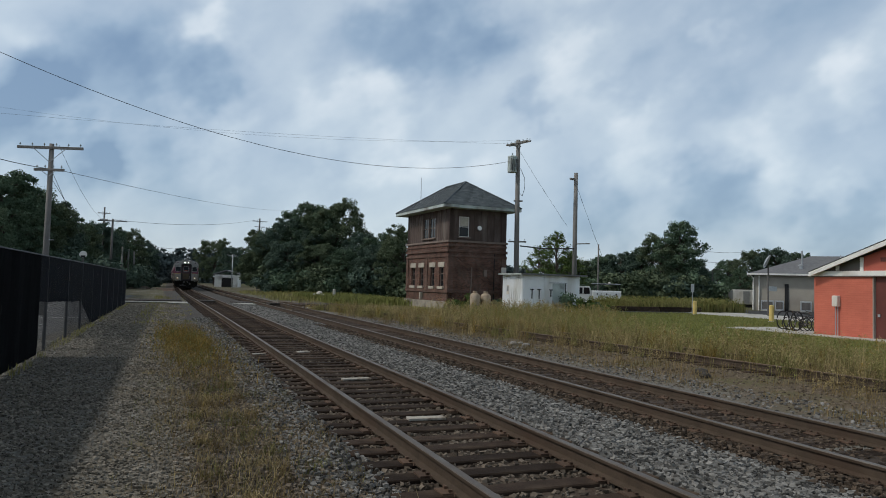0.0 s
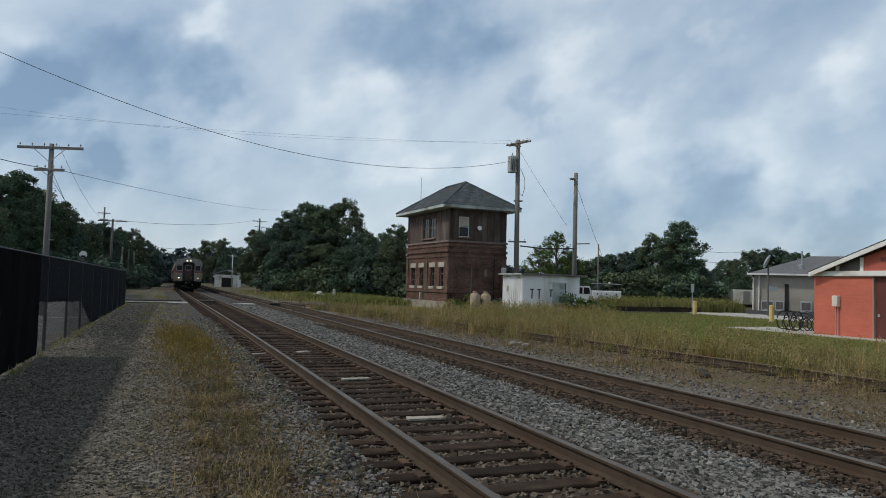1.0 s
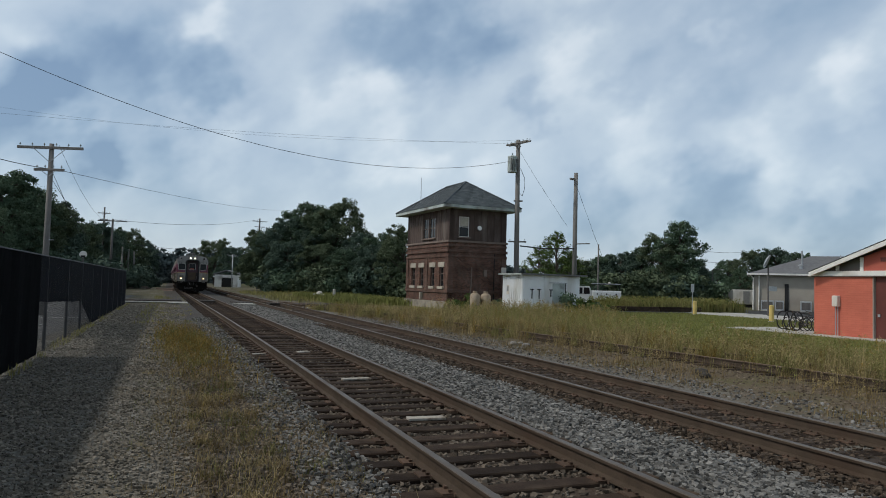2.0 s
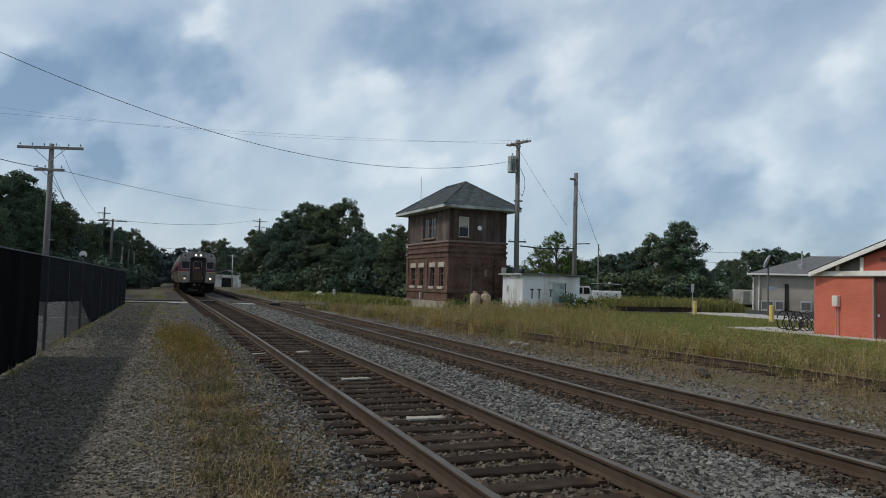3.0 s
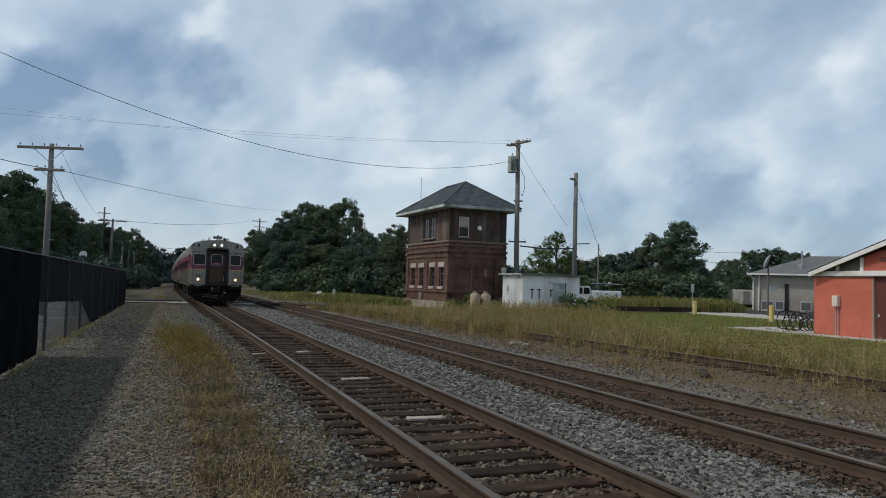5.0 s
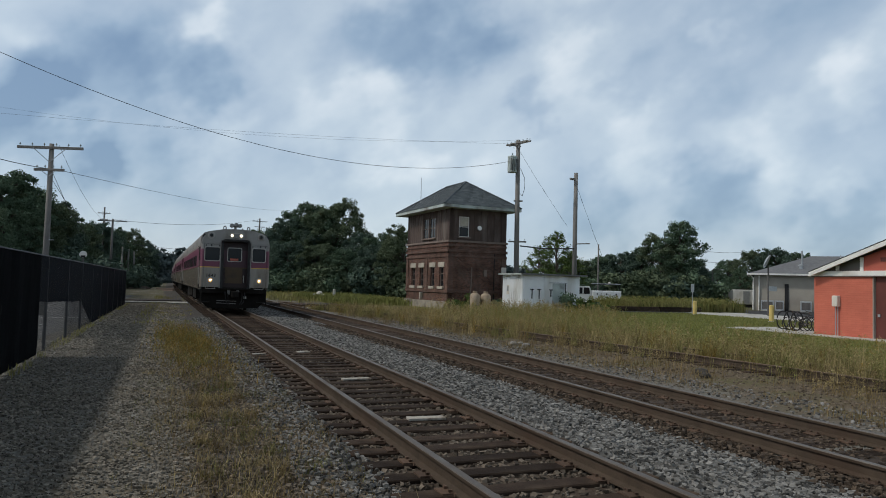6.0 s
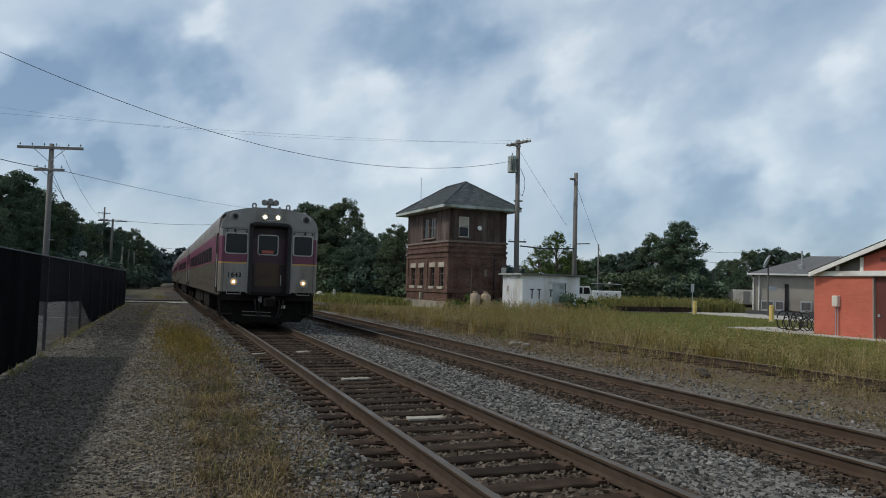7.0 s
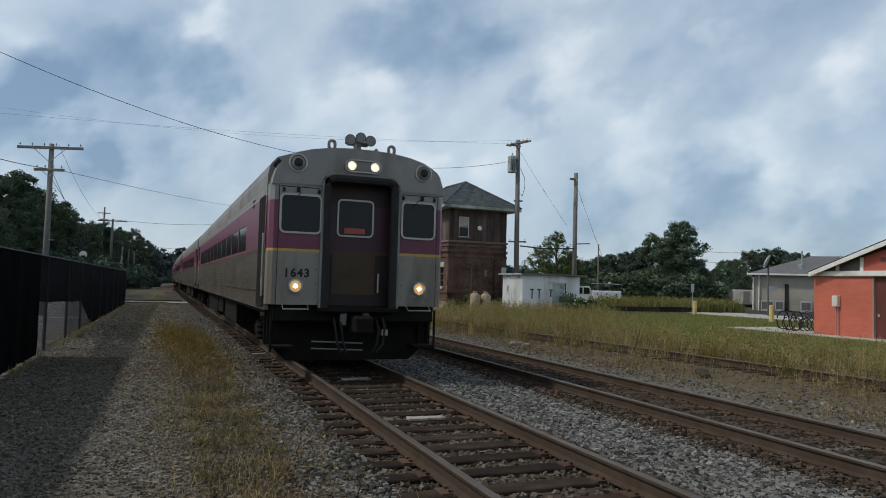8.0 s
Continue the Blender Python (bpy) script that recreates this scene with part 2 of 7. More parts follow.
M = {
    "ground": ground_material(),
    "ballast_bed": material("ballast_bed", (0.036, 0.032, 0.028), (0.075, 0.068, 0.060), 18, 0.95, bump=0.8, fine=45, spread=0.3, stain=(0.05, 0.038, 0.03), stain_scale=0.5),
    "crib_bed": material("crib_bed", (0.045, 0.030, 0.020), (0.088, 0.062, 0.044), 14, 0.95, bump=0.8, fine=45, stain=(0.03, 0.022, 0.016), stain_scale=0.9),
    "stone": material("stone", (0.10, 0.097, 0.090), (0.215, 0.21, 0.198), 3, 0.9, bump=0.3, fine=40, islerand=0.8, spec=0.3),
    "stone_rusty": material("stone_rusty", (0.076, 0.060, 0.046), (0.16, 0.135, 0.108), 3, 0.95, bump=0.3, fine=40, islerand=0.7, spec=0.2),
    "gravel_path": material("gravel_path", (0.13, 0.116, 0.094), (0.25, 0.227, 0.19), 3, 0.95, bump=0.3, fine=40, islerand=0.55, spec=0.2),
    "stone_brown": material("stone_brown", (0.052, 0.038, 0.028), (0.112, 0.086, 0.064), 3, 0.95, bump=0.3, fine=40, islerand=0.65, spec=0.2),
    "verge_grit": material("verge_grit", (0.105, 0.082, 0.06), (0.22, 0.182, 0.14), 3, 0.95, bump=0.3, fine=40, islerand=0.6, spec=0.2),
    "tie": material("tie", (0.026, 0.018, 0.014), (0.058, 0.040, 0.029), 5, 0.92, bump=0.6, fine=50, objrand=0.4, stain=(0.08, 0.058, 0.042), stain_scale=1.2, spec=0.15),
    "rail_rust": material("rail_rust", (0.054, 0.040, 0.029), (0.095, 0.070, 0.051), 4, 0.85, bump=0.2, fine=80, stain=(0.066, 0.044, 0.031), stain_scale=0.8, spec=0.2),
    "rail_head": material("rail_head", (0.17, 0.15, 0.13), (0.11, 0.09, 0.075), 1.2, 0.5, metal=0.5, bump=0.05, fine=40, rough2=0.62),
    "rail_dull": material("rail_dull", (0.13, 0.085, 0.055), (0.20, 0.14, 0.10), 2, 0.6, metal=0.5, bump=0.1),
    "plate": material("plate", (0.075, 0.045, 0.03), (0.12, 0.075, 0.05), 12, 0.9, bump=0.2, objrand=0.3),
    "pale_board": material("pale_board", (0.37, 0.34, 0.295), (0.50, 0.47, 0.415), 5, 0.85, bump=0.3, stain=(0.19, 0.155, 0.12), stain_scale=6),
    "asphalt": material("asphalt", (0.022, 0.022, 0.024), (0.038, 0.038, 0.039), 1.5, 0.92, bump=0.4, fine=90, stain=(0.048, 0.047, 0.044), stain_scale=0.5),
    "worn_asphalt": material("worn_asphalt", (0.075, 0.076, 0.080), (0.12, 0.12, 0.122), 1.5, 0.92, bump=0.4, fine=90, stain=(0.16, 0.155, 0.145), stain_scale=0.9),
    "concrete": material("concrete", (0.42, 0.41, 0.38), (0.55, 0.53, 0.49), 1.2, 0.9, bump=0.15, stain=(0.34, 0.32, 0.28), stain_scale=0.6),
    "plank": material("plank", (0.028, 0.024, 0.02), (0.06, 0.05, 0.042), 4, 0.9, bump=0.4, objrand=0.3),
    "paint_line": material("paint_line", (0.6, 0.6, 0.58), (0.75, 0.75, 0.72), 3, 0.8, bump=0.05),
    "brick": brick_material("brick", (0.058, 0.028, 0.021), (0.155, 0.073, 0.052), (0.155, 0.128, 0.108)),
    "brick_trim": brick_material("brick_trim", (0.10, 0.052, 0.040), (0.158, 0.088, 0.068), (0.14, 0.118, 0.10)),
    "rock_grey": material("rock_grey", (0.20, 0.19, 0.17), (0.32, 0.30, 0.27), 6, 0.9, bump=0.4, fine=40),
    "footing_stone": material("footing_stone", (0.24, 0.215, 0.175), (0.36, 0.325, 0.27), 2, 0.92, bump=0.4, fine=30, stain=(0.14, 0.12, 0.10), stain_scale=1.2),
    "limestone": material("limestone", (0.37, 0.335, 0.28), (0.50, 0.455, 0.385), 3, 0.88, bump=0.2, stain=(0.25, 0.215, 0.175)),
    "board": material("board", (0.050, 0.033, 0.028), (0.092, 0.063, 0.053), 2.5, 0.85, bump=0.3, fine=30, stain=(0.15, 0.125, 0.11), stain_scale=1.1, streak=0.25),
    "board_grey": material("board_grey", (0.13, 0.095, 0.08), (0.23, 0.18, 0.15), 2.5, 0.85, bump=0.3, fine=30, streak=0.25),
    "slate": material("slate", (0.062, 0.078, 0.088), (0.108, 0.128, 0.138), 2, 0.7, bump=0.3, fine=20, islerand=0.3, objrand=0.15),
    "fascia": material("fascia", (0.34, 0.40, 0.38), (0.50, 0.55, 0.53), 2, 0.7, bump=0.2, stain=(0.16, 0.15, 0.14), stain_scale=0.9),
    "white_trim": material("white_trim", (0.72, 0.71, 0.68), (0.82, 0.81, 0.78), 2, 0.6, bump=0.05, stain=(0.55, 0.52, 0.47)),
    "window_glass": plain("window_glass", (0.016, 0.019, 0.022), 0.1, spec=0.22),
    "dark": plain("dark", (0.012, 0.012, 0.013), 0.8),
    "shed_metal": material("shed_metal", (0.76, 0.79, 0.82), (0.84, 0.86, 0.87), 1.5, 0.5, bump=0.05, stain=(0.62, 0.62, 0.60), stain_scale=0.8, streak=0.3),
    "shed_roof": material("shed_roof", (0.10, 0.105, 0.11), (0.17, 0.17, 0.17), 2, 0.7, bump=0.2),
    "tank": material("tank", (0.32, 0.25, 0.178), (0.42, 0.34, 0.25), 2, 0.5, bump=0.06, stain=(0.27, 0.18, 0.115), stain_scale=1.5),
    "pole_wood": material("pole_wood", (0.13, 0.125, 0.12), (0.23, 0.22, 0.205), 3, 0.9, bump=0.4, fine=30, streak=0.12),
    "pole_dark": material("pole_dark", (0.075, 0.072, 0.07), (0.14, 0.13, 0.125), 3, 0.9, bump=0.4, fine=30, streak=0.12),
    "galvanised": material("galvanised", (0.35, 0.37, 0.39), (0.48, 0.50, 0.52), 5, 0.5, metal=0.6, bump=0.05),
    "insulator": plain("insulator", (0.28, 0.32, 0.33), 0.2),
    "cable": plain("cable", (0.025, 0.027, 0.03), 0.7),
    "screen": material("screen", (0.0045, 0.0052, 0.0065), (0.009, 0.0102, 0.0125), 1.2, 0.95, bump=0.3, fine=25, streak=0.3, spec=0.08),
    "screen_thread": plain("screen_thread", (0.006, 0.0075, 0.011), 0.9, spec=0.05),
    "screen_thin": None,
    "fence_post": material("fence_post", (0.02, 0.02, 0.022), (0.04, 0.04, 0.042), 4, 0.6, bump=0.1),
    "red_wall": brick_material("red_wall", (0.545, 0.15, 0.10), (0.575, 0.165, 0.112), (0.50, 0.135, 0.09), 0.4, 0.1, 0.007, (1.06, 0.88)),
    "red_siding": material("red_siding", (0.40, 0.09, 0.06), (0.46, 0.12, 0.085), 1.0, 0.75, bump=0.1, fine=30),
    "door_red": material("door_red", (0.10, 0.026, 0.02), (0.14, 0.036, 0.028), 2, 0.6, bump=0.08),
    "beige": material("beige", (0.31, 0.285, 0.245), (0.38, 0.35, 0.30), 1, 0.85, bump=0.1, fine=30, stain=(0.26, 0.235, 0.205), stain_scale=0.5),
    "shingle": material("shingle", (0.13, 0.135, 0.145), (0.20, 0.205, 0.215), 3, 0.9, bump=0.3, fine=25, islerand=0.2),
    "yellow": material("yellow", (0.62, 0.45, 0.13), (0.72, 0.56, 0.22), 3, 0.55, bump=0.05, stain=(0.45, 0.33, 0.10), stain_scale=2),
    "truck_white": material("truck_white", (0.70, 0.72, 0.74), (0.78, 0.80, 0.81), 1, 0.3, bump=0.0),
    "rubber": material("rubber", (0.015, 0.015, 0.015), (0.03, 0.03, 0.03), 8, 0.85, bump=0.1),
    "chrome": plain("chrome", (0.6, 0.6, 0.6), 0.2, 1.0),
    "light_box": material("light_box", (0.60, 0.56, 0.50), (0.70, 0.66, 0.6), 3, 0.6, bump=0.02),
    "bike_paint": plain("bike_paint", (0.03, 0.035, 0.04), 0.35),
    "bark": material("bark", (0.055, 0.045, 0.035), (0.10, 0.085, 0.07), 4, 0.95, bump=0.6, fine=25, streak=0.3),
    "leaf_olive": material("leaf_olive", (0.082, 0.110, 0.068), (0.126, 0.160, 0.094), 0.35, 0.8, bump=0, fine=3, islerand=0.22, spec=0.1),
    "leaf_dark": material("leaf_dark", (0.065, 0.101, 0.080), (0.105, 0.148, 0.111), 0.35, 0.8, bump=0, fine=3, islerand=0.22, spec=0.1),
    "leaf_mid": material("leaf_mid", (0.076, 0.119, 0.080), (0.120, 0.172, 0.108), 0.35, 0.8, bump=0, fine=3, islerand=0.22, spec=0.1),
    "leaf_fresh": material("leaf_fresh", (0.06, 0.10, 0.025), (0.105, 0.15, 0.04), 0.5, 0.7, bump=0, fine=3, islerand=0.4, spec=0.2),
    # horizon leaves: distance haze is put into the bluish base colour
    "leaf_far_haze": material("leaf_far_haze", (0.062, 0.086, 0.090), (0.092, 0.118, 0.118), 0.2, 0.85, bump=0, fine=2, islerand=0.2, spec=0.1),
    "blade_dry": material("blade_dry", (0.27, 0.21, 0.095), (0.41, 0.325, 0.165), 0.5, 0.8, bump=0, fine=2, islerand=0.3, spec=0.2),
    "blade_green": material("blade_green", (0.19, 0.18, 0.058), (0.30, 0.27, 0.105), 0.5, 0.8, bump=0, fine=2, islerand=0.3, spec=0.2),
    "blade_lawn": material("blade_lawn", (0.15, 0.17, 0.044), (0.235, 0.235, 0.08), 0.5, 0.8, bump=0, fine=2, islerand=0.35, spec=0.2),
    "weed_brown": material("weed_brown", (0.155, 0.115, 0.052), (0.25, 0.185, 0.09), 0.6, 0.85, bump=0, fine=3, islerand=0.4, spec=0.15),
    "weed_olive": material("weed_olive", (0.12, 0.122, 0.04), (0.20, 0.19, 0.068), 0.6, 0.85, bump=0, fine=3, islerand=0.4, spec=0.15),
    # grey-brown base stands in for interior light behind the gable panes
    "clerestory_glass": plain("clerestory_glass", (0.11, 0.10, 0.09), 0.15),
    "goldenrod": material("goldenrod", (0.20, 0.135, 0.03), (0.30, 0.205, 0.055), 0.8, 0.8, bump=0, fine=4, islerand=0.35, spec=0.2),
    # train
    "car_silver": material("car_silver", (0.215, 0.198, 0.172), (0.30, 0.28, 0.247), 1.6, 0.45, metal=0.2, bump=0.03, stain=(0.15, 0.125, 0.098), stain_scale=1.6, streak=0.22),
    # browner than car_silver: grime, plus the ground's reflection put into the colour
    "car_side": material("car_side", (0.205, 0.172, 0.14), (0.275, 0.24, 0.203), 1.2, 0.26, metal=0.5, bump=0.03, stain=(0.15, 0.118, 0.088), stain_scale=1.0, streak=0.35),
    "car_nose": material("car_nose", (0.215, 0.21, 0.20), (0.30, 0.29, 0.275), 1.6, 0.45, metal=0.15, bump=0.03, stain=(0.165, 0.148, 0.125), stain_scale=1.5, streak=0.4),
    "car_roof": material("car_roof", (0.20, 0.195, 0.185), (0.29, 0.28, 0.27), 1.0, 0.6, metal=0.2, bump=0.05, stain=(0.14, 0.125, 0.11)),
    "car_purple": material("car_purple", (0.135, 0.028, 0.062), (0.175, 0.04, 0.08), 1.5, 0.4, bump=0.02, stain=(0.10, 0.028, 0.045), stain_scale=1.0),
    "car_gold": material("car_gold", (0.50, 0.30, 0.05), (0.58, 0.36, 0.08), 3, 0.5, bump=0.02),
    "car_frame": material("car_frame", (0.34, 0.325, 0.30), (0.43, 0.41, 0.38), 3, 0.35, metal=0.5, bump=0.0),
    # car_brown, door paint and maroon are darkened: the end door's recess shade
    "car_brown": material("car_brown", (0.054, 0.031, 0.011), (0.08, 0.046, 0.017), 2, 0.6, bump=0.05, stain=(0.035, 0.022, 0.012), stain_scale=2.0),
    "door_purple_shade": material("door_purple_shade", (0.042, 0.012, 0.021), (0.062, 0.018, 0.029), 1.5, 0.5, bump=0.02, stain=(0.03, 0.013, 0.016), stain_scale=1.6, streak=0.4),
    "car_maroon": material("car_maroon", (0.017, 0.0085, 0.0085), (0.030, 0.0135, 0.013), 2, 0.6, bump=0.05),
    "car_under": material("car_under", (0.008, 0.0072, 0.0065), (0.021, 0.0185, 0.016), 3, 0.95, bump=0.3, spec=0.15),
    "horn_metal": material("horn_metal", (0.05, 0.048, 0.045), (0.09, 0.086, 0.08), 6, 0.5, metal=0.4, bump=0.05),
    "lamp_white": plain("lamp_white", (1.0, 0.93, 0.76), 0.3, emit=30.0),
    "lamp_warm": plain("lamp_warm", (1.0, 0.74, 0.42), 0.3, emit=26.0),
    "lamp_glow": plain("lamp_glow", (1.0, 0.86, 0.60), 0.3, emit=0.8),
    "lamp_amber": plain("lamp_amber", (1.0, 0.62, 0.28), 0.3, emit=0.3),
}


def woven(name, c, open_share):
    """Open-weave cloth: part of the light goes straight through."""
    mt = material(name, c, tuple(v * 1.8 for v in c), 1.2, 0.85, bump=0.3, fine=25, streak=0.3)
    nt = mt.node_tree
    tr, mx = nt.nodes.new("ShaderNodeBsdfTransparent"), nt.nodes.new("ShaderNodeMixShader")
    mx.inputs[0].default_value = open_share
    nt.links.new(nt.nodes["Principled BSDF"].outputs[0], mx.inputs[1])
    nt.links.new(tr.outputs[0], mx.inputs[2])
    nt.links.new(mx.outputs[0], nt.nodes["Material Output"].inputs[0])
    return mt


M["screen_thin"] = woven("screen_thin", (0.006, 0.0075, 0.011), 0.6)


# ---- mesh helpers ----
def link(name, bm, mat, smooth=False):
    me = bpy.data.meshes.new(name)
    bm.to_mesh(me)
    bm.free()
    me.materials.append(M[mat] if isinstance(mat, str) else mat)
    if smooth:
        me.polygons.foreach_set("use_smooth", [True] * len(me.polygons))
    return new(name, me)


def part(name, bm, mat, parent, label="", smooth=False):
    ob = link(name, bm, mat, smooth)
    ob.parent = parent
    return tagged(ob, label)


def thing(name, label, category, m=None, group=""):
    ob = new(name)
    ob.empty_display_size = 0.2
    if m is not None:
        ob.matrix_basis = m
    return tagged(ob, label, category, group)


def structure(name, bm, mat, label, smooth=False):
    return tagged(link(name, bm, mat, smooth), label, kind="structure")


def box(x0, y0, z0, x1, y1, z1, bm=None, bevel=0.0):
    bm2 = bmesh.new()
    vs = [bm2.verts.new((x, y, z)) for x in (x0, x1) for y in (y0, y1) for z in (z0, z1)]
    for f in ((0, 1, 3, 2), (4, 6, 7, 5), (0, 4, 5, 1), (2, 3, 7, 6), (0, 2, 6, 4), (1, 5, 7, 3)):
        bm2.faces.new([vs[i] for i in f])
    if bevel:
        bmesh.ops.bevel(bm2, geom=bm2.edges[:], offset=bevel, segments=1, affect='EDGES')
    bmesh.ops.recalc_face_normals(bm2, faces=bm2.faces[:])
    if bm is None:
        return bm2
    return merge(bm, bm2)


def merge(bm, bm2, m=None):
    if m is not None:
        bmesh.ops.transform(bm2, matrix=m, verts=bm2.verts[:])
    table = {v: bm.verts.new(v.co) for v in bm2.verts}
    for f in bm2.faces:
        bm.faces.new([table[v] for v in f.verts])
    bm2.free()
    return bm


def tube(pts, r0, r1=None, seg=8, bm=None, caps=True):
    """A round tube through the points, tapering from r0 to r1."""
    bm = bm or bmesh.new()
    r1 = r0 if r1 is None else r1
    pts = [Vector(q) for q in pts]
    rings = []
    n = len(pts)
    for i, q in enumerate(pts):
        d = (pts[min(i + 1, n - 1)] - pts[max(i - 1, 0)]).normalized()
        a = d.orthogonal().normalized() if abs(d.z) > 0.999 else d.cross(Vector((0, 0, 1))).normalized()
        b = d.cross(a)
        r = r0 + (r1 - r0) * i / max(n - 1, 1)
        rings.append([bm.verts.new(q + (a * math.cos(t) + b * math.sin(t)) * r) for t in (2 * math.pi * j / seg for j in range(seg))])
    for u, w in zip(rings, rings[1:]):
        for j in range(seg):
            bm.faces.new((u[j], u[(j + 1) % seg], w[(j + 1) % seg], w[j]))
    if caps:
        bm.faces.new(rings[0][::-1])
        bm.faces.new(rings[-1])
    return bm


def lathe(profile, seg=16, bm=None, m=None):
    """Revolve (radius, z) pairs round z."""
    b2 = bmesh.new()
    rings = [[b2.verts.new((r * math.cos(2 * math.pi * j / seg), r * math.sin(2 * math.pi * j / seg), z)) for j in range(seg)] for r, z in profile]
    for u, w in zip(rings, rings[1:]):
        for j in range(seg):
            b2.faces.new((u[j], u[(j + 1) % seg], w[(j + 1) % seg], w[j]))
    b2.faces.new(rings[0][::-1])
    b2.faces.new(rings[-1])
    if m is not None:
        bmesh.ops.transform(b2, matrix=m, verts=b2.verts[:])
    return b2 if bm is None else merge(bm, b2)


def prism(poly, y0, y1, axis='y', bm=None):
    """A closed polygon (u, z) drawn out along an axis."""
    bm = bm or bmesh.new()
    put = (lambda u, w, s: (u, s, w)) if axis == 'y' else ((lambda u, w, s: (s, u, w)) if axis == 'x' else (lambda u, w, s: (u, w, s)))
    a = [bm.verts.new(put(u, w, y0)) for u, w in poly]
    b = [bm.verts.new(put(u, w, y1)) for u, w in poly]
    n = len(poly)
    for i in range(n):
        bm.faces.new((a[i], a[(i + 1) % n], b[(i + 1) % n], b[i]))
    bm.faces.new(a[::-1])
    bm.faces.new(b)
    bmesh.ops.recalc_face_normals(bm, faces=bm.faces[:])
    return bm


def raw(name, verts, faces, mat, parent=None, label="", kind=""):
    """A joined mesh straight from arrays, for what is too many to count."""
    me = bpy.data.meshes.new(name)
    me.from_pydata(verts, [], faces)
    me.materials.append(M[mat])
    me.update()
    ob = new(name, me)
    ob.parent = parent
    return tagged(ob, label, kind=kind)


def rounded(w, h, r, seg=4):
    """A rounded rectangle round the origin."""
    out = []
    for cx, cz, a0 in ((w / 2 - r, h / 2 - r, 0), (-w / 2 + r, h / 2 - r, 90), (-w / 2 + r, -h / 2 + r, 180), (w / 2 - r, -h / 2 + r, 270)):
        for i in range(seg + 1):
            a = radians(a0 + 90 * i / seg)
            out.append((cx + r * math.cos(a), cz + r * math.sin(a)))
    return out


def ring_frame(w, h, r, t, depth, bm=None):
    """A rounded window frame in the x-z plane, t wide, standing depth proud towards -y."""
    bm = bm or bmesh.new()
    o, i = rounded(w + 2 * t, h + 2 * t, r + t), rounded(w, h, r)
    n = len(o)
    vo0, vo1 = [bm.verts.new((x, 0, z)) for x, z in o], [bm.verts.new((x, -depth, z)) for x, z in o]
    vi0, vi1 = [bm.verts.new((x, 0, z)) for x, z in i], [bm.verts.new((x, -depth, z)) for x, z in i]
    for j in range(n):
        k = (j + 1) % n
        bm.faces.new((vo0[j], vo0[k], vo1[k], vo1[j]))
        bm.faces.new((vo1[j], vo1[k], vi1[k], vi1[j]))
        bm.faces.new((vi1[j], vi1[k], vi0[k], vi0[j]))
    bmesh.ops.recalc_face_normals(bm, faces=bm.faces[:])
    return bm


# ---- the line of the tracks ----
def tx(y):
    """Centre of the main track: a gentle bend that straightens after 100 m."""
    q = min(max(y, -60.0), 100.0)
    x = -0.0003635 * q * q + 0.00000225 * q ** 3
    return x - 0.0052 * (y - q) if y > 100 else x


def track_main(y):
    return tx(y)


def track_second(y):
    return tx(y) + 4.395


def track_siding(y):
    return 12.0 - 0.08 * y - (0.0072 * (y - 35) ** 2 if y > 35 else 0.0)


GROUND = -0.30


def build_ground():
    bm = bmesh.new()
    xs = [-3000, -400, -60, -20, -10, -7, 8, 14, 30, 60, 120, 400, 3000]
    ys = [-3000, -300, -40, 0, 20, 40, 60, 100, 200, 600, 3000]
    grid = [[bm.verts.new((x, y, GROUND)) for y in ys] for x in xs]
    for i in range(len(xs) - 1):
        for j in range(len(ys) - 1):
            bm.faces.new((grid[i][j], grid[i + 1][j], grid[i + 1][j + 1], grid[i][j + 1]))
    structure("ground", bm, "ground", "flat ground of gravel, dry weeds and mown grass")
    # the ballast bed under both tracks
    bm = bmesh.new()
    shape = ((-2.9, -0.31), (-2.2, -0.272), (-1.6, -0.215), (-1.15, -0.218), (1.15, -0.218), (1.7, -0.205), (2.5, -0.262), (3.1, -0.296), (5.9, -0.296), (6.6, -0.32))
    rows, y = [], -8.0
    while y < 400:
        rows.append([bm.verts.new((tx(y) + x + (0.18 * noise.noise((y * 0.8, x, 3)) if abs(x) > 2 else 0), y,
                                   z + 0.012 * noise.noise((x * 3, y * 3, 0)))) for x, z in shape])
        y += 0.5 if y < 40 else 4.0
    for a, b in zip(rows, rows[1:]):
        for i in range(len(shape) - 1):
            bm.faces.new((a[i], a[i + 1], b[i + 1], b[i]))
    bed = structure("ballast_bed", bm, "ballast_bed", "bed of crushed grey stone under the two tracks")
    bed.data.materials.append(M["crib_bed"])
    for k, p in enumerate(bed.data.polygons):
        if k % (len(shape) - 1) in (3, 7):
            p.material_index = 1


RAIL_LOW = [(-0.070, -0.17), (0.070, -0.17), (0.070, -0.157), (0.012, -0.135), (0.010, -0.045), (0.034, -0.038), (0.036, -0.010), (-0.036, -0.010), (-0.034, -0.038), (-0.010, -0.045), (-0.012, -0.135), (-0.070, -0.157)]
RAIL_TOP = [(-0.036, -0.010), (0.036, -0.010), (0.030, -0.001), (0.0, 0.0), (-0.030, -0.001)]


def sweep(shape, line, off, z, ys):
    bm = bmesh.new()
    n = len(shape)
    rows = []
    for y in ys:
        d = (line(y + 0.5) - line(y - 0.5))
        rows.append([bm.verts.new((line(y) + off + u, y - d * u, z + w)) for u, w in shape])
    for a, b in zip(rows, rows[1:]):
        for i in range(n):
            bm.faces.new((a[i], b[i], b[(i + 1) % n], a[(i + 1) % n]))
    bm.faces.new(rows[0])
    bm.faces.new(rows[-1][::-1])
    bmesh.ops.recalc_face_normals(bm, faces=bm.faces[:])
    return bm


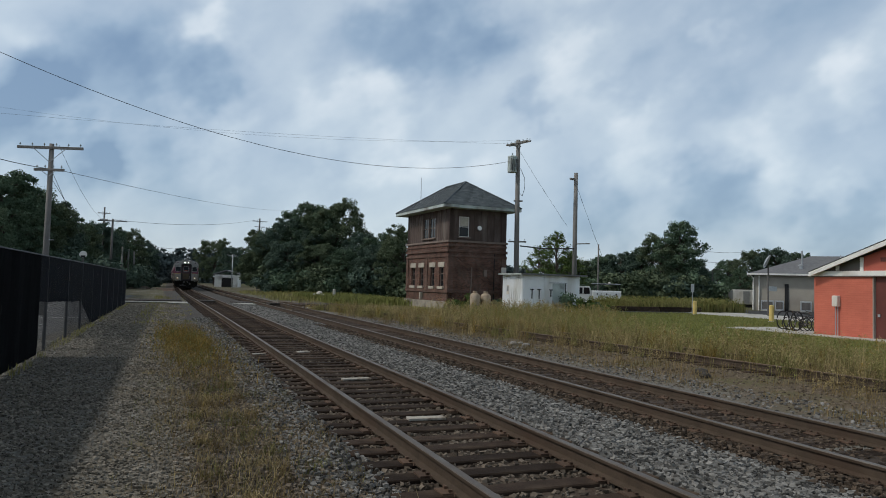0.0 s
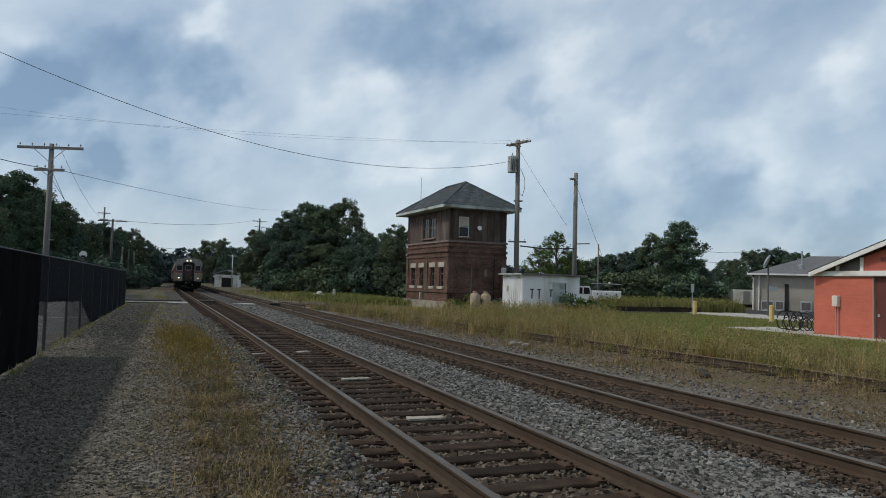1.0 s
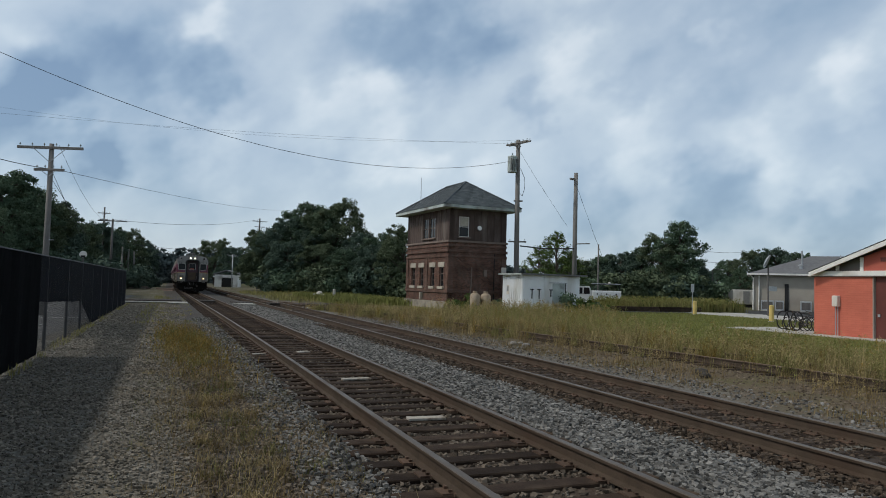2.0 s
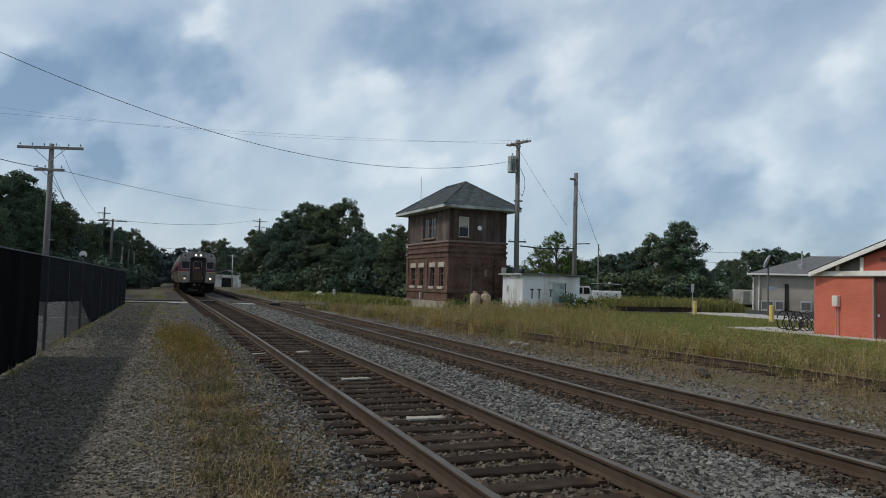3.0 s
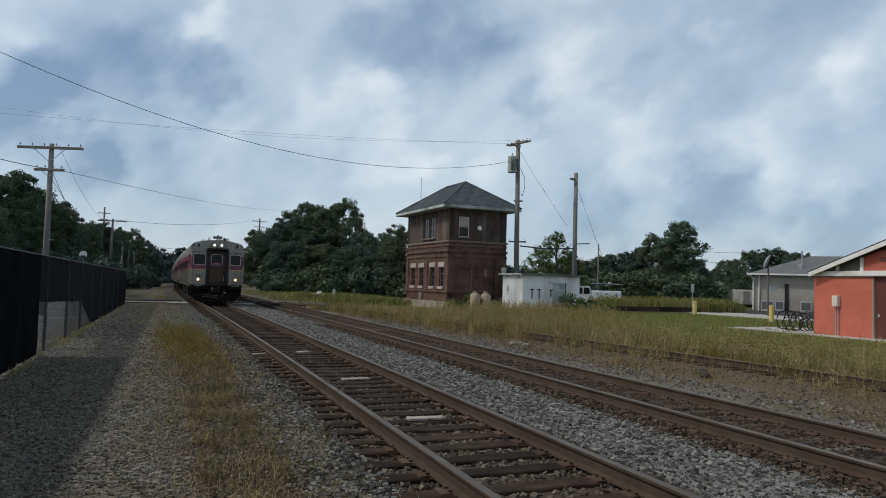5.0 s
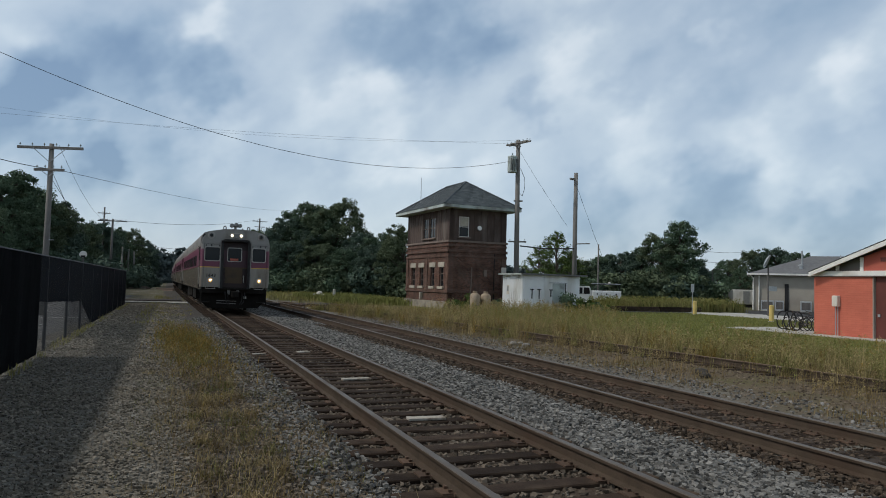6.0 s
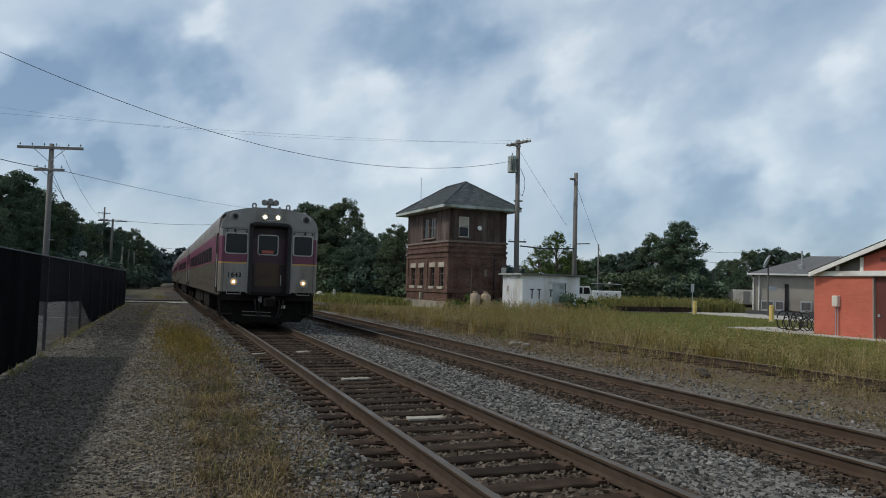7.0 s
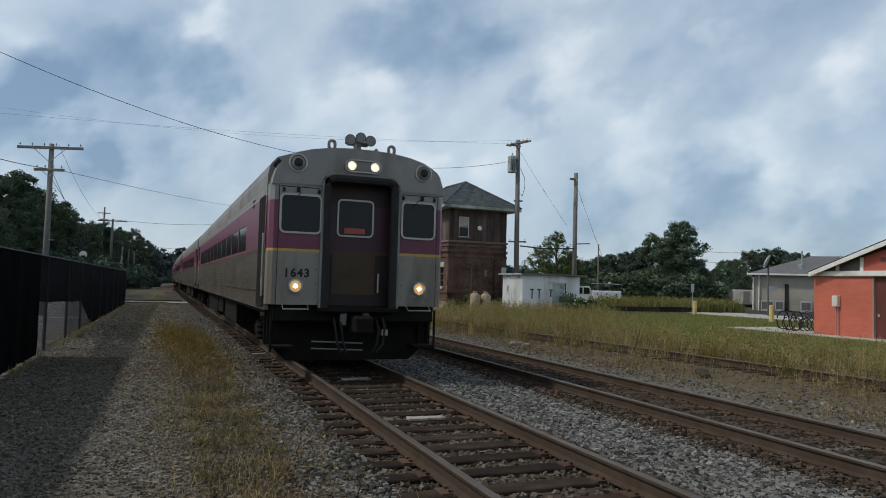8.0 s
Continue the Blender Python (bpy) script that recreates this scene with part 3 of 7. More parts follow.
def tie_mesh():
    bm = box(-1.3, -0.114, -0.16, 1.3, 0.114, 0.0, bevel=0.012)
    me = bpy.data.meshes.new("tie")
    bm.to_mesh(me)
    bm.free()
    me.materials.append(M["tie"])
    return me


def plate_mesh():
    bm = box(-0.17, -0.095, -0.004, 0.17, 0.095, 0.012)
    for sx in (-1, 1):
        for sy in (-0.055, 0.055):
            box(sx * 0.085 - 0.016, sy - 0.014, 0.008, sx * 0.085 + 0.016, sy + 0.014, 0.034, bm)
    for sy in (-0.125, 0.125):
        box(-0.075, sy - 0.012, -0.012, 0.075, sy + 0.012, 0.022, bm)
    me = bpy.data.meshes.new("tie_plate")
    bm.to_mesh(me)
    bm.free()
    me.materials.append(M["plate"])
    return me


TIE, PLATE = tie_mesh(), plate_mesh()


def build_track(name, label, line, z, y0, y1, near, shiny, seed, plates):
    track = tagged(thing(name, label, "railway track"), kind="structure")
    ys = list(np.arange(y0, 60, 1.0)) + list(np.arange(60, y1 + 1, 5.0))
    ys = [y for y in ys if y <= y1]
    for off in (-0.755, 0.755):
        rail = part("rail", sweep(RAIL_LOW, line, off, z, ys), "rail_rust", track, "rusty brown steel rail")
        part("rail_head", sweep(RAIL_TOP, line, off, z, ys), "rail_head" if shiny else "rail_dull", rail, "worn running surface of the rail")
    rng = random.Random(seed)
    y, joined_v, joined_f = y0, [], []
    while y < min(y1, 170):
        q = y + rng.uniform(-0.03, 0.03)
        ang = -math.atan(line(q + 0.5) - line(q - 0.5)) + radians(rng.uniform(-1.2, 1.2))
        m = Matrix.Translation((line(q) + rng.uniform(-0.05, 0.05), q, z - 0.176 + rng.uniform(-0.008, 0.002))) @ Matrix.Rotation(ang, 4, 'Z')
        if y < near:
            ob = new("tie", TIE)
            ob.parent, ob.matrix_basis = track, m
            if y < plates:
                for off in (-0.755, 0.755):
                    p = new("tie_plate", PLATE)
                    p.parent, p.matrix_basis = track, Matrix.Translation((line(q) + off, q, z - 0.174)) @ Matrix.Rotation(ang, 4, 'Z')
        else:
            b = len(joined_v)
            for sx in (-1.3, 1.3):
                for sy in (-0.114, 0.114):
                    for sz in (-0.15, 0.0):
                        joined_v.append(tuple(m @ Vector((sx, sy, sz))))
            joined_f += [tuple(b + i for i in f) for f in ((0, 1, 3, 2), (4, 6, 7, 5), (0, 4, 5, 1), (2, 3, 7, 6), (1, 5, 7, 3))]
        y += 0.51
    if joined_v:
        raw("far_ties", joined_v, joined_f, "tie", track, kind="stuff")
    return track


def scatter_stones(name, label, mat, count, place, size, seed):
    """Broken stones: boxes with every corner knocked about."""
    rng = np.random.default_rng(seed)
    pos = place(rng, count)
    n = len(pos)
    s = rng.uniform(size[0], size[1], (n, 1)) * rng.uniform(0.7, 1.3, (n, 3)) * np.array([1, 1, 0.75])
    corner = np.array([(x, y, z) for x in (-1, 1) for y in (-1, 1) for z in (-1, 1)], float) * 0.5
    v = corner[None] * s[:, None, :] * rng.uniform(0.55, 1.15, (n, 8, 3))
    a, t = rng.uniform(0, 6.283, n), rng.uniform(-0.6, 0.6, n)
    ca, sa, ct, st = np.cos(a), np.sin(a), np.cos(t), np.sin(t)
    x, y, z = v[..., 0].copy(), v[..., 1].copy(), v[..., 2].copy()
    y, z = y * ct[:, None] - z * st[:, None], y * st[:, None] + z * ct[:, None]
    x, y = x * ca[:, None] - y * sa[:, None], x * sa[:, None] + y * ca[:, None]
    v = np.stack([x, y, z], -1) + pos[:, None, :]
    base = (np.arange(n) * 8)[:, None, None]
    quads = np.array(((0, 1, 3, 2), (4, 6, 7, 5), (0, 4, 5, 1), (2, 3, 7, 6), (1, 5, 7, 3)))[None]
    return tagged(raw(name, v.reshape(-1, 3).tolist(), (base + quads).reshape(-1, 4).tolist(), mat), label, "stones", kind="stuff")


TX = np.vectorize(tx)


def lay(x0, x1, y0, y1, z, power=1.0, amp=0.012):
    """Places spread over a strip that follows the track; more of them near y0 where power is above 1."""
    def place(rng, count):
        y = y0 + (y1 - y0) * rng.random(count) ** power
        x = rng.uniform(x0, x1, count)
        zz = np.interp(x, [q for q, _ in z], [q for _, q in z])
        return np.stack([x + TX(y), y, zz + rng.uniform(-amp, amp, count)], -1)
    return place


def build_tracks():
    build_track("main_track", "railway track of rusty rails on dark wooden ties in grey stone", track_main, 0.0, -6, 400, 50, True, 3, 32)
    build_track("second_track", "second railway track with brown rails sunk in ballast", track_second, -0.11, -6, 400, 50, True, 4, 32)
    build_track("overgrown_siding", "disused side track rusting among tall weeds", track_siding, -0.10, -4, 57, 45, False, 5, 0)
    bed = ((-2.9, -0.30), (-2.2, -0.265), (-1.6, -0.205), (-1.3, -0.195), (1.3, -0.195), (1.7, -0.198), (2.5, -0.252), (3.1, -0.278), (5.9, -0.278), (6.6, -0.30))
    scatter_stones("ballast_stones", "grey crushed stone heaped between the tracks", "stone", 44000, lay(1.28, 2.95, 4, 34, bed, 1.5, 0.02), (0.03, 0.062), 11)
    scatter_stones("ballast_stones", "grey crushed stone on the shoulder of the track", "stone", 6500, lay(-1.95, -1.2, 4.5, 34, bed, 1.4), (0.024, 0.048), 12)
    scatter_stones("shoulder_grit", "brownish grit and small stone at the foot of the ballast", "verge_grit", 15000, lay(-3.0, -1.45, 3.8, 30, bed, 1.5, 0.006), (0.014, 0.04), 22)
    scatter_stones("crib_stones", "rust-stained stone between the ties of the main track", "stone_rusty", 13000, lay(-1.25, 1.3, 4, 26, [(-2, -0.216), (2, -0.216)], 1.4), (0.03, 0.055), 13)
    scatter_stones("crib_stones", "rust-stained stone between the ties of the second track", "stone_brown", 10000, lay(3.0, 5.9, 3, 24, [(3, -0.30), (6, -0.30)], 1.3), (0.03, 0.055), 14)
    scatter_stones("crib_stones", "rust-stained stone at the edge of the second track", "stone_brown", 5000, lay(2.75, 3.4, 4, 40, [(2.7, -0.25), (3.4, -0.265)], 1.3, 0.008), (0.03, 0.06), 23)
    scatter_stones("verge_stones", "loose grey stone beside the second track", "stone", 2600, lay(5.7, 7.6, 4, 36, [(5, -0.292), (9, -0.3)], 1.3), (0.025, 0.06), 15)
    scatter_stones("ballast_stones", "grey crushed stone between the tracks towards the crossing", "stone", 11000, lay(1.28, 3.3, 30, 53, bed, 1.2), (0.06, 0.1), 19)
    scatter_stones("path_gravel", "loose gravel on the far end of the path", "gravel_path", 16000, lay(-5.9, -1.5, 20, 53, [(-6, -0.297), (-2, -0.292)], 1.2, 0.006), (0.03, 0.075), 20)
    scatter_stones("verge_gravel", "brownish grit on the bare ground beside the siding", "verge_grit", 14000, lay(6.2, 13.0, 4, 40, [(5, -0.296), (13, -0.298)], 1.4, 0.006), (0.015, 0.05), 18)
    scatter_stones("path_gravel", "loose gravel on the trodden path", "gravel_path", 26000, lay(-6.0, -2.8, 3.5, 24, [(-6, -0.297), (-2, -0.292)], 1.5, 0.004), (0.014, 0.042), 16)


def ragged_sheet(name, label, mat, x0, x1, y0, y1, z, amp, seed, step=0.5):
    """A thin sheet with an uneven edge."""
    bm = bmesh.new()
    ring = []
    def run(ax, ay, bx, by):
        n = max(2, int(math.hypot(bx - ax, by - ay) / step))
        for i in range(n):
            t = i / n
            ring.append((ax + (bx - ax) * t, ay + (by - ay) * t))
    run(x0, y0, x1, y0), run(x1, y0, x1, y1), run(x1, y1, x0, y1), run(x0, y1, x0, y0)
    vs = [bm.verts.new((x + amp * noise.noise((x * 0.9, y * 0.9, seed)), y + amp * noise.noise((x * 0.9, y * 0.9, seed + 9)), z)) for x, y in ring]
    f = bm.faces.new(vs)
    low = [bm.verts.new((v.co.x, v.co.y, v.co.z - 0.05)) for v in vs]
    for i in range(len(vs)):
        j = (i + 1) % len(vs)
        bm.faces.new((vs[i], low[i], low[j], vs[j]))
    bmesh.ops.triangulate(bm, faces=[f])
    bmesh.ops.recalc_face_normals(bm, faces=bm.faces[:])
    return structure(name, bm, mat, label)


def build_pavements():
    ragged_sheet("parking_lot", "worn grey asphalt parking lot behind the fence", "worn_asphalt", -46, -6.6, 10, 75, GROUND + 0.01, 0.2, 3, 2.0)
    for i, (x, y, l, a) in enumerate(((-8.6, 25.0, 3.2, 72), (-10.0, 30.0, 5.0, 80), (-9.0, 34.5, 5.0, 90), (-13.0, 27.0, 5.0, 90), (-12, 41, 6, 90))):
        bm = box(-0.06, -l / 2, 0, 0.06, l / 2, 0.004)
        ob = structure("parking_line", bm, "paint_line", "white painted parking line")
        ob.matrix_basis = pose(x, y, GROUND + 0.0125, 0, 0, a)
    # level crossing of dark planks with pale concrete aprons
    for x0, x1, y0 in ((-7.5, -1.75, 54.6), (-0.62, 0.62, 54.3), (1.75, 3.2, 54.0), (4.35, 5.1, 53.6), (6.2, 9.6, 52.4)):
        n = 7
        road = tagged(thing("crossing", "level crossing of dark timber planks between the rails", "crossing", pose(tx(54), 0, 0)), kind="structure")
        for i in range(n):
            part("plank", box(x0, y0 + i * 0.42, -0.24, x1, y0 + i * 0.42 + 0.40, -0.075 - (0.06 if x0 > 1.7 else 0), bevel=0.012), "plank", road)
    for i, (x0, x1, y0, y1) in enumerate(((-2.6, -1.0 - 0.4, 52.2, 54.3), (1.65, 3.1, 52.0, 53.8), (6.3, 9.2, 48.6, 52.0), (-7.4, -2.7, 53.7, 54.4))):
        ragged_sheet("concrete_apron", "pale broken concrete apron at the crossing", "concrete", x0 + tx(52), x1 + tx(52), y0, y1, -0.165 if i != 2 else -0.24, 0.3, 20 + i, 0.4)
    # path before the shelter, access road, dark driveway
    ragged_sheet("footpath", "pale concrete footpath along the red shelter", "concrete", 24.7, 25.75, 10, 30.2, GROUND + 0.03, 0.05, 31)
    ragged_sheet("footpath", "concrete slab under the bicycles", "concrete", 25.6, 29.5, 26.1, 30.6, GROUND + 0.034, 0.05, 32)
    ragged_sheet("road", "pale worn access road", "concrete", 38.5, 46.0, 38, 52, GROUND + 0.012, 0.3, 33, 1.0)
    ragged_sheet("driveway", "dark asphalt driveway beside the lawn", "asphalt", 27, 40, 49.6, 52.2, GROUND + 0.014, 0.3, 34, 1.0)
    ragged_sheet("car_park", "worn asphalt car park before the beige building", "asphalt", 44, 90, 40, 60, GROUND + 0.008, 0.4, 35, 2.0)


# ---- brick signal tower ----
TOWER = pose(16.5, 50.5, 0, 0, 0, 3.4)
TW, TL = 5.0, 8.7      # along x, along y
EAVE = 7.45


def opening_wall(length, z0, z1, holes, zenith_dim):
    """A wall in the x-z plane with rectangular holes (x0, z0, x1, z1) cut through."""
    xs = sorted({0.0, length, *[h[0] for h in holes], *[h[2] for h in holes]})
    zs = sorted({z0, z1, *[h[1] for h in holes], *[h[3] for h in holes]})
    bm = bmesh.new()
    for a, b in zip(xs, xs[1:]):
        for c, d in zip(zs, zs[1:]):
            if any(h[0] <= a and b <= h[2] and h[1] <= c and d <= h[3] for h in holes):
                continue
            box(a, 0, c, b, zenith_dim, d, bm)
    bmesh.ops.remove_doubles(bm, verts=bm.verts[:], dist=0.0005)
    return bm


def sash_window(parent, m, w, h, panes_x=1, rails=1, mat="white_trim", open_sash=False, depth=0.12):
    """A sash window whose outer face looks to -y at m; x across, z up from the sill."""
    win = part("window", ring_box(w, h, 0.05, depth * 0.5), mat, parent, "weathered sash window")
    win.matrix_basis = m
    glass = part("pane", box(0.03, depth * 0.35, 0.03, w - 0.03, depth * 0.35 + 0.01, h - 0.03), "window_glass", win, "dark window glass")
    for i in range(rails):
        z = h * (i + 1) / (rails + 1)
        part("sash_rail", box(0.04, 0.015, z - 0.022, w - 0.04, depth * 0.4, z + 0.022), mat, win)
    for i in range(panes_x - 1):
        x = w * (i + 1) / panes_x
        part("muntin", box(x - 0.018, 0.02, 0.04, x + 0.018, depth * 0.38, h - 0.04), mat, win)
    return win


def ring_box(w, h, t, d):
    bm = box(0, 0, 0, t, d, h)
    box(w - t, 0, 0, w, d, h, bm)
    box(t, 0, 0, w - t, d, t, bm)
    box(t, 0, h - t, w - t, d, h, bm)
    return bm


def build_tower():
    t = thing("signal_tower", "two-storey red brick railway signal tower with slate hipped roof", "tower", TOWER)
    # sides: the long side looks to the track (-x), the short side to the camera (-y); u runs along each from its left end
    long_m = Matrix.Translation((0, TL, 0)) @ Matrix.Rotation(radians(-90), 4, 'Z')
    short_m = Matrix.Identity(4)
    back_m = Matrix.Translation((TW, 0, 0)) @ Matrix.Rotation(radians(90), 4, 'Z')
    far_m = Matrix.Translation((TW, TL, 0)) @ Matrix.Rotation(radians(180), 4, 'Z')
    lows = [(u, 1.42, u + 0.78, 2.95) for u in (1.15, 2.98, 5.28, 7.02)]
    highs_l = [(3.4, 5.3, 4.5, 6.95), (4.7, 5.3, 5.9, 6.95)]
    highs_s = [(0.85, 5.3, 1.72, 6.88)]
    for m, length, low, high in ((long_m, TL, lows, highs_l), (short_m, TW, [], highs_s), (back_m, TL, [], []), (far_m, TW, [], [])):
        wall = part("wall", opening_wall(length, 0.25, 4.95, low, 0.35), "brick", t, "dark red brick wall")
        wall.matrix_basis = m
        upper = part("upper_wall", opening_wall(length, 4.95, EAVE, high, 0.3), "board", t, "faded boards over the upper storey")
        upper.matrix_basis = m @ Matrix.Translation((0, 0.05, 0))
        # masonry courses: base, string courses, cornice
        for z0, z1, out, mat, nm in ((-0.32, 0.28, 0.14, "footing_stone", "foundation"), (0.95, 1.22, 0.09, "brick_trim", "water_table"),
                                     (3.72, 3.9, 0.07, "brick_trim", "string_course"), (4.12, 4.32, 0.10, "brick_trim", "string_course"),
                                     (4.55, 4.72, 0.06, "brick_trim", "string_course"), (4.86, 5.02, 0.10, "board_grey", "sill_course")):
            c = part(nm, box(-out + 0.002, -out, z0, length + out - 0.002, 0.002, z1, bevel=0.015), mat, t)
            c.matrix_basis = m
        for x in (0.0, length - 0.42):
            c = part("corner_pier", box(x, -0.06, 1.22, x + 0.42, 0.002, 3.72), "brick_trim", t)
            c.matrix_basis = m
            c = part("corner_board", box(x, -0.0, 5.02, x + 0.3, 0.052, EAVE), "board", t)
            c.matrix_basis = m
        for h in low:
            part("lintel", box(h[0] - 0.2, -0.05, 2.95, h[2] + 0.2, 0.2, 3.33, bevel=0.01), "limestone", t, "pale stone lintel").matrix_basis = m
            part("sill", box(h[0] - 0.12, -0.14, 1.235, h[2] + 0.12, 0.2, 1.44, bevel=0.01), "limestone", t, "pale stone sill").matrix_basis = m
            sash_window(t, m @ Matrix.Translation((h[0], 0.12, h[1])), h[2] - h[0], h[3] - h[1], 1, 2, "board_grey")
        for h in high:
            sash_window(t, m @ Matrix.Translation((h[0], 0.10, h[1])), h[2] - h[0], h[3] - h[1], 2 if m is long_m else 1, 1, "white_trim" if m is short_m else "board_grey")
            part("sill", box(h[0] - 0.1, -0.08, h[1] - 0.1, h[2] + 0.1, 0.1, h[1], bevel=0.01), "board_grey", t).matrix_basis = m
        # vertical battens on the boarding
        if m in (long_m, short_m):
            x = 0.45
            while x < length - 0.4:
                if not any(h[0] - 0.08 < x < h[2] + 0.08 for h in high):
                    part("batten", box(x - 0.03, 0.02, 5.02, x + 0.03, 0.052, EAVE), "board_grey" if m is long_m else "board", t).matrix_basis = m
                x += 0.46 if m is long_m else 0.58
    part("pilaster", box(4.22, -0.06, 1.22, 4.7, 0.002, 3.72), "brick_trim", t).matrix_basis = long_m
    # tarpaper half-drawn blind in the short side's window
    part("blind", box(0.9, 0.125, 6.15, 1.67, 0.135, 6.83), "limestone", t, "pale blind half drawn").matrix_basis = short_m
    part("upper_floor", box(0.3, 0.3, 4.7, TW - 0.3, TL - 0.3, 4.85), "board", t)
    part("ground_floor", box(0.3, 0.3, 0.0, TW - 0.3, TL - 0.3, 0.1), "board", t)
    # roof: hipped with a short ridge, slates in courses
    ov, top = 0.85, 9.95
    x0, x1, y0, y1 = -ov, TW + ov, -ov, TL + ov
    half = (x1 - x0) / 2
    r0, r1 = Vector(((x0 + x1) / 2, y0 + half, top)), Vector(((x0 + x1) / 2, y1 - half, top))
    part("soffit", box(x0 + 0.05, y0 + 0.05, EAVE, x1 - 0.05, y1 - 0.05, EAVE + 0.06), "fascia", t, "weathered soffit")
    for a, b in (((x0, y0), (x1, y0 + 0.1)), ((x0, y1 - 0.1), (x1, y1)), ((x0, y0 + 0.1), (x0 + 0.1, y1 - 0.1)), ((x1 - 0.1, y0 + 0.1), (x1, y1 - 0.1))):
        part("gutter", box(a[0], a[1], EAVE + 0.0, b[0], b[1], EAVE + 0.24, bevel=0.02), "fascia", t, "pale green weathered gutter board")
    c = [Vector((x0, y0, EAVE + 0.24)), Vector((x1, y0, EAVE + 0.24)), Vector((x1, y1, EAVE + 0.24)), Vector((x0, y1, EAVE + 0.24))]
    slopes = ((c[0], c[1], r0, r0), (c[1], c[2], r1, r0), (c[2], c[3], r1, r1), (c[3], c[0], r0, r1))
    rng = random.Random(8)
    for a, b, d, e in slopes:
        bm = bmesh.new()
        courses = 22
        up = (d - a).cross(b - a)
        nrm = (b - a).cross(e - a).normalized()
        nrm = nrm if nrm.z > 0 else -nrm
        for k in range(courses):
            f0, f1 = k / courses, (k + 1.25) / courses
            f1 = min(f1, 1.0)
            p0, p1, q0, q1 = a.lerp(e, f0), b.lerp(d, f0), a.lerp(e, f1), b.lerp(d, f1)
            n = max(1, int((p1 - p0).length / 0.42))
            for i in range(n):
                s0, s1 = i / n, (i + 1) / n - 0.006
                lift = nrm * (0.028 + rng.uniform(0, 0.008))
                quad = [p0.lerp(p1, s0) + lift, p0.lerp(p1, s1) + lift, q0.lerp(q1, s1) + nrm * 0.006, q0.lerp(q1, s0) + nrm * 0.006]
                low = [p0.lerp(p1, s0), p0.lerp(p1, s1)]
                vs = [bm.verts.new(v) for v in quad + low]
                if (quad[2] - quad[3]).length > 0.002:
                    bm.faces.new(vs[:4])
                else:
                    bm.faces.new(vs[:3])
                bm.faces.new((vs[0], vs[1], vs[5], vs[4]))
        s = part("slate_covering", bm, "slate", t, "blue-grey slate roof slope")
        tagged(s, kind="stuff")
        bm = bmesh.new()
        vs = [bm.verts.new(v - nrm * 0.01) for v in ((a, b, d) if (d - e).length < 0.01 else (a, b, d, e))]
        bm.faces.new(vs)
        part("roof_deck", bm, "slate", t)
    for a, b in ((c[0], r0), (c[1], r0), (c[2], r1), (c[3], r1), (r0, r1)):
        part("ridge_cap", tube([a + Vector((0, 0, 0.03)), b + Vector((0, 0, 0.04))], 0.075, seg=6), "slate", t)
    part("antenna", tube([(0.4, 6.9, 8.2), (0.4, 6.9, 10.7)], 0.035, 0.015, 6), "galvanised", t, "thin antenna mast")
    # flood lamp, conduits and meter on the short side
    fl = part("flood_lamp", lathe([(0.02, 0.0), (0.09, 0.03), (0.19, 0.2), (0.2, 0.24)], 14, m=Matrix.Translation((2.5, 0.02, 5.98)) @ Matrix.Rotation(radians(75), 4, 'X')), "galvanised", t, "round metal flood lamp")
    part("lens", lathe([(0.18, 0.0), (0.17, 0.02)], 14, m=Matrix.Translation((2.5, -0.21, 6.042)) @ Matrix.Rotation(radians(75), 4, 'X')), "white_trim", fl)
    part("lamp_bracket", tube([(2.5, 0.05, 5.88), (2.5, -0.05, 5.96)], 0.03), "dark", t)
    part("conduit", tube([(3.95, -0.03, 0.2), (3.95, -0.03, 4.1)], 0.035), "dark", t)
    part("conduit", tube([(1.75, -0.35, -0.25), (1.95, -0.1, 3.0)], 0.05), "board_grey", t, "leaning timber post")
    part("vent_box", box(3.0, -0.14, 2.3, 3.25, 0.0, 2.8, bevel=0.01), "board_grey", t)
    part("meter_box", box(4.55, -0.22, 2.55, 4.95, -0.06, 3.05, bevel=0.02), "light_box", t, "pale electric meter box")
    part("downpipe", tube([(4.75, -0.14, -0.28), (4.75, -0.14, 2.55)], 0.05), "galvanised", t, "grey service pipe")
    part("step_box", box(1.6, -0.2, 0.35, 1.85, -0.002, 0.92), "limestone", t).matrix_basis = long_m @ Matrix.Translation((1.9, 0, 0))


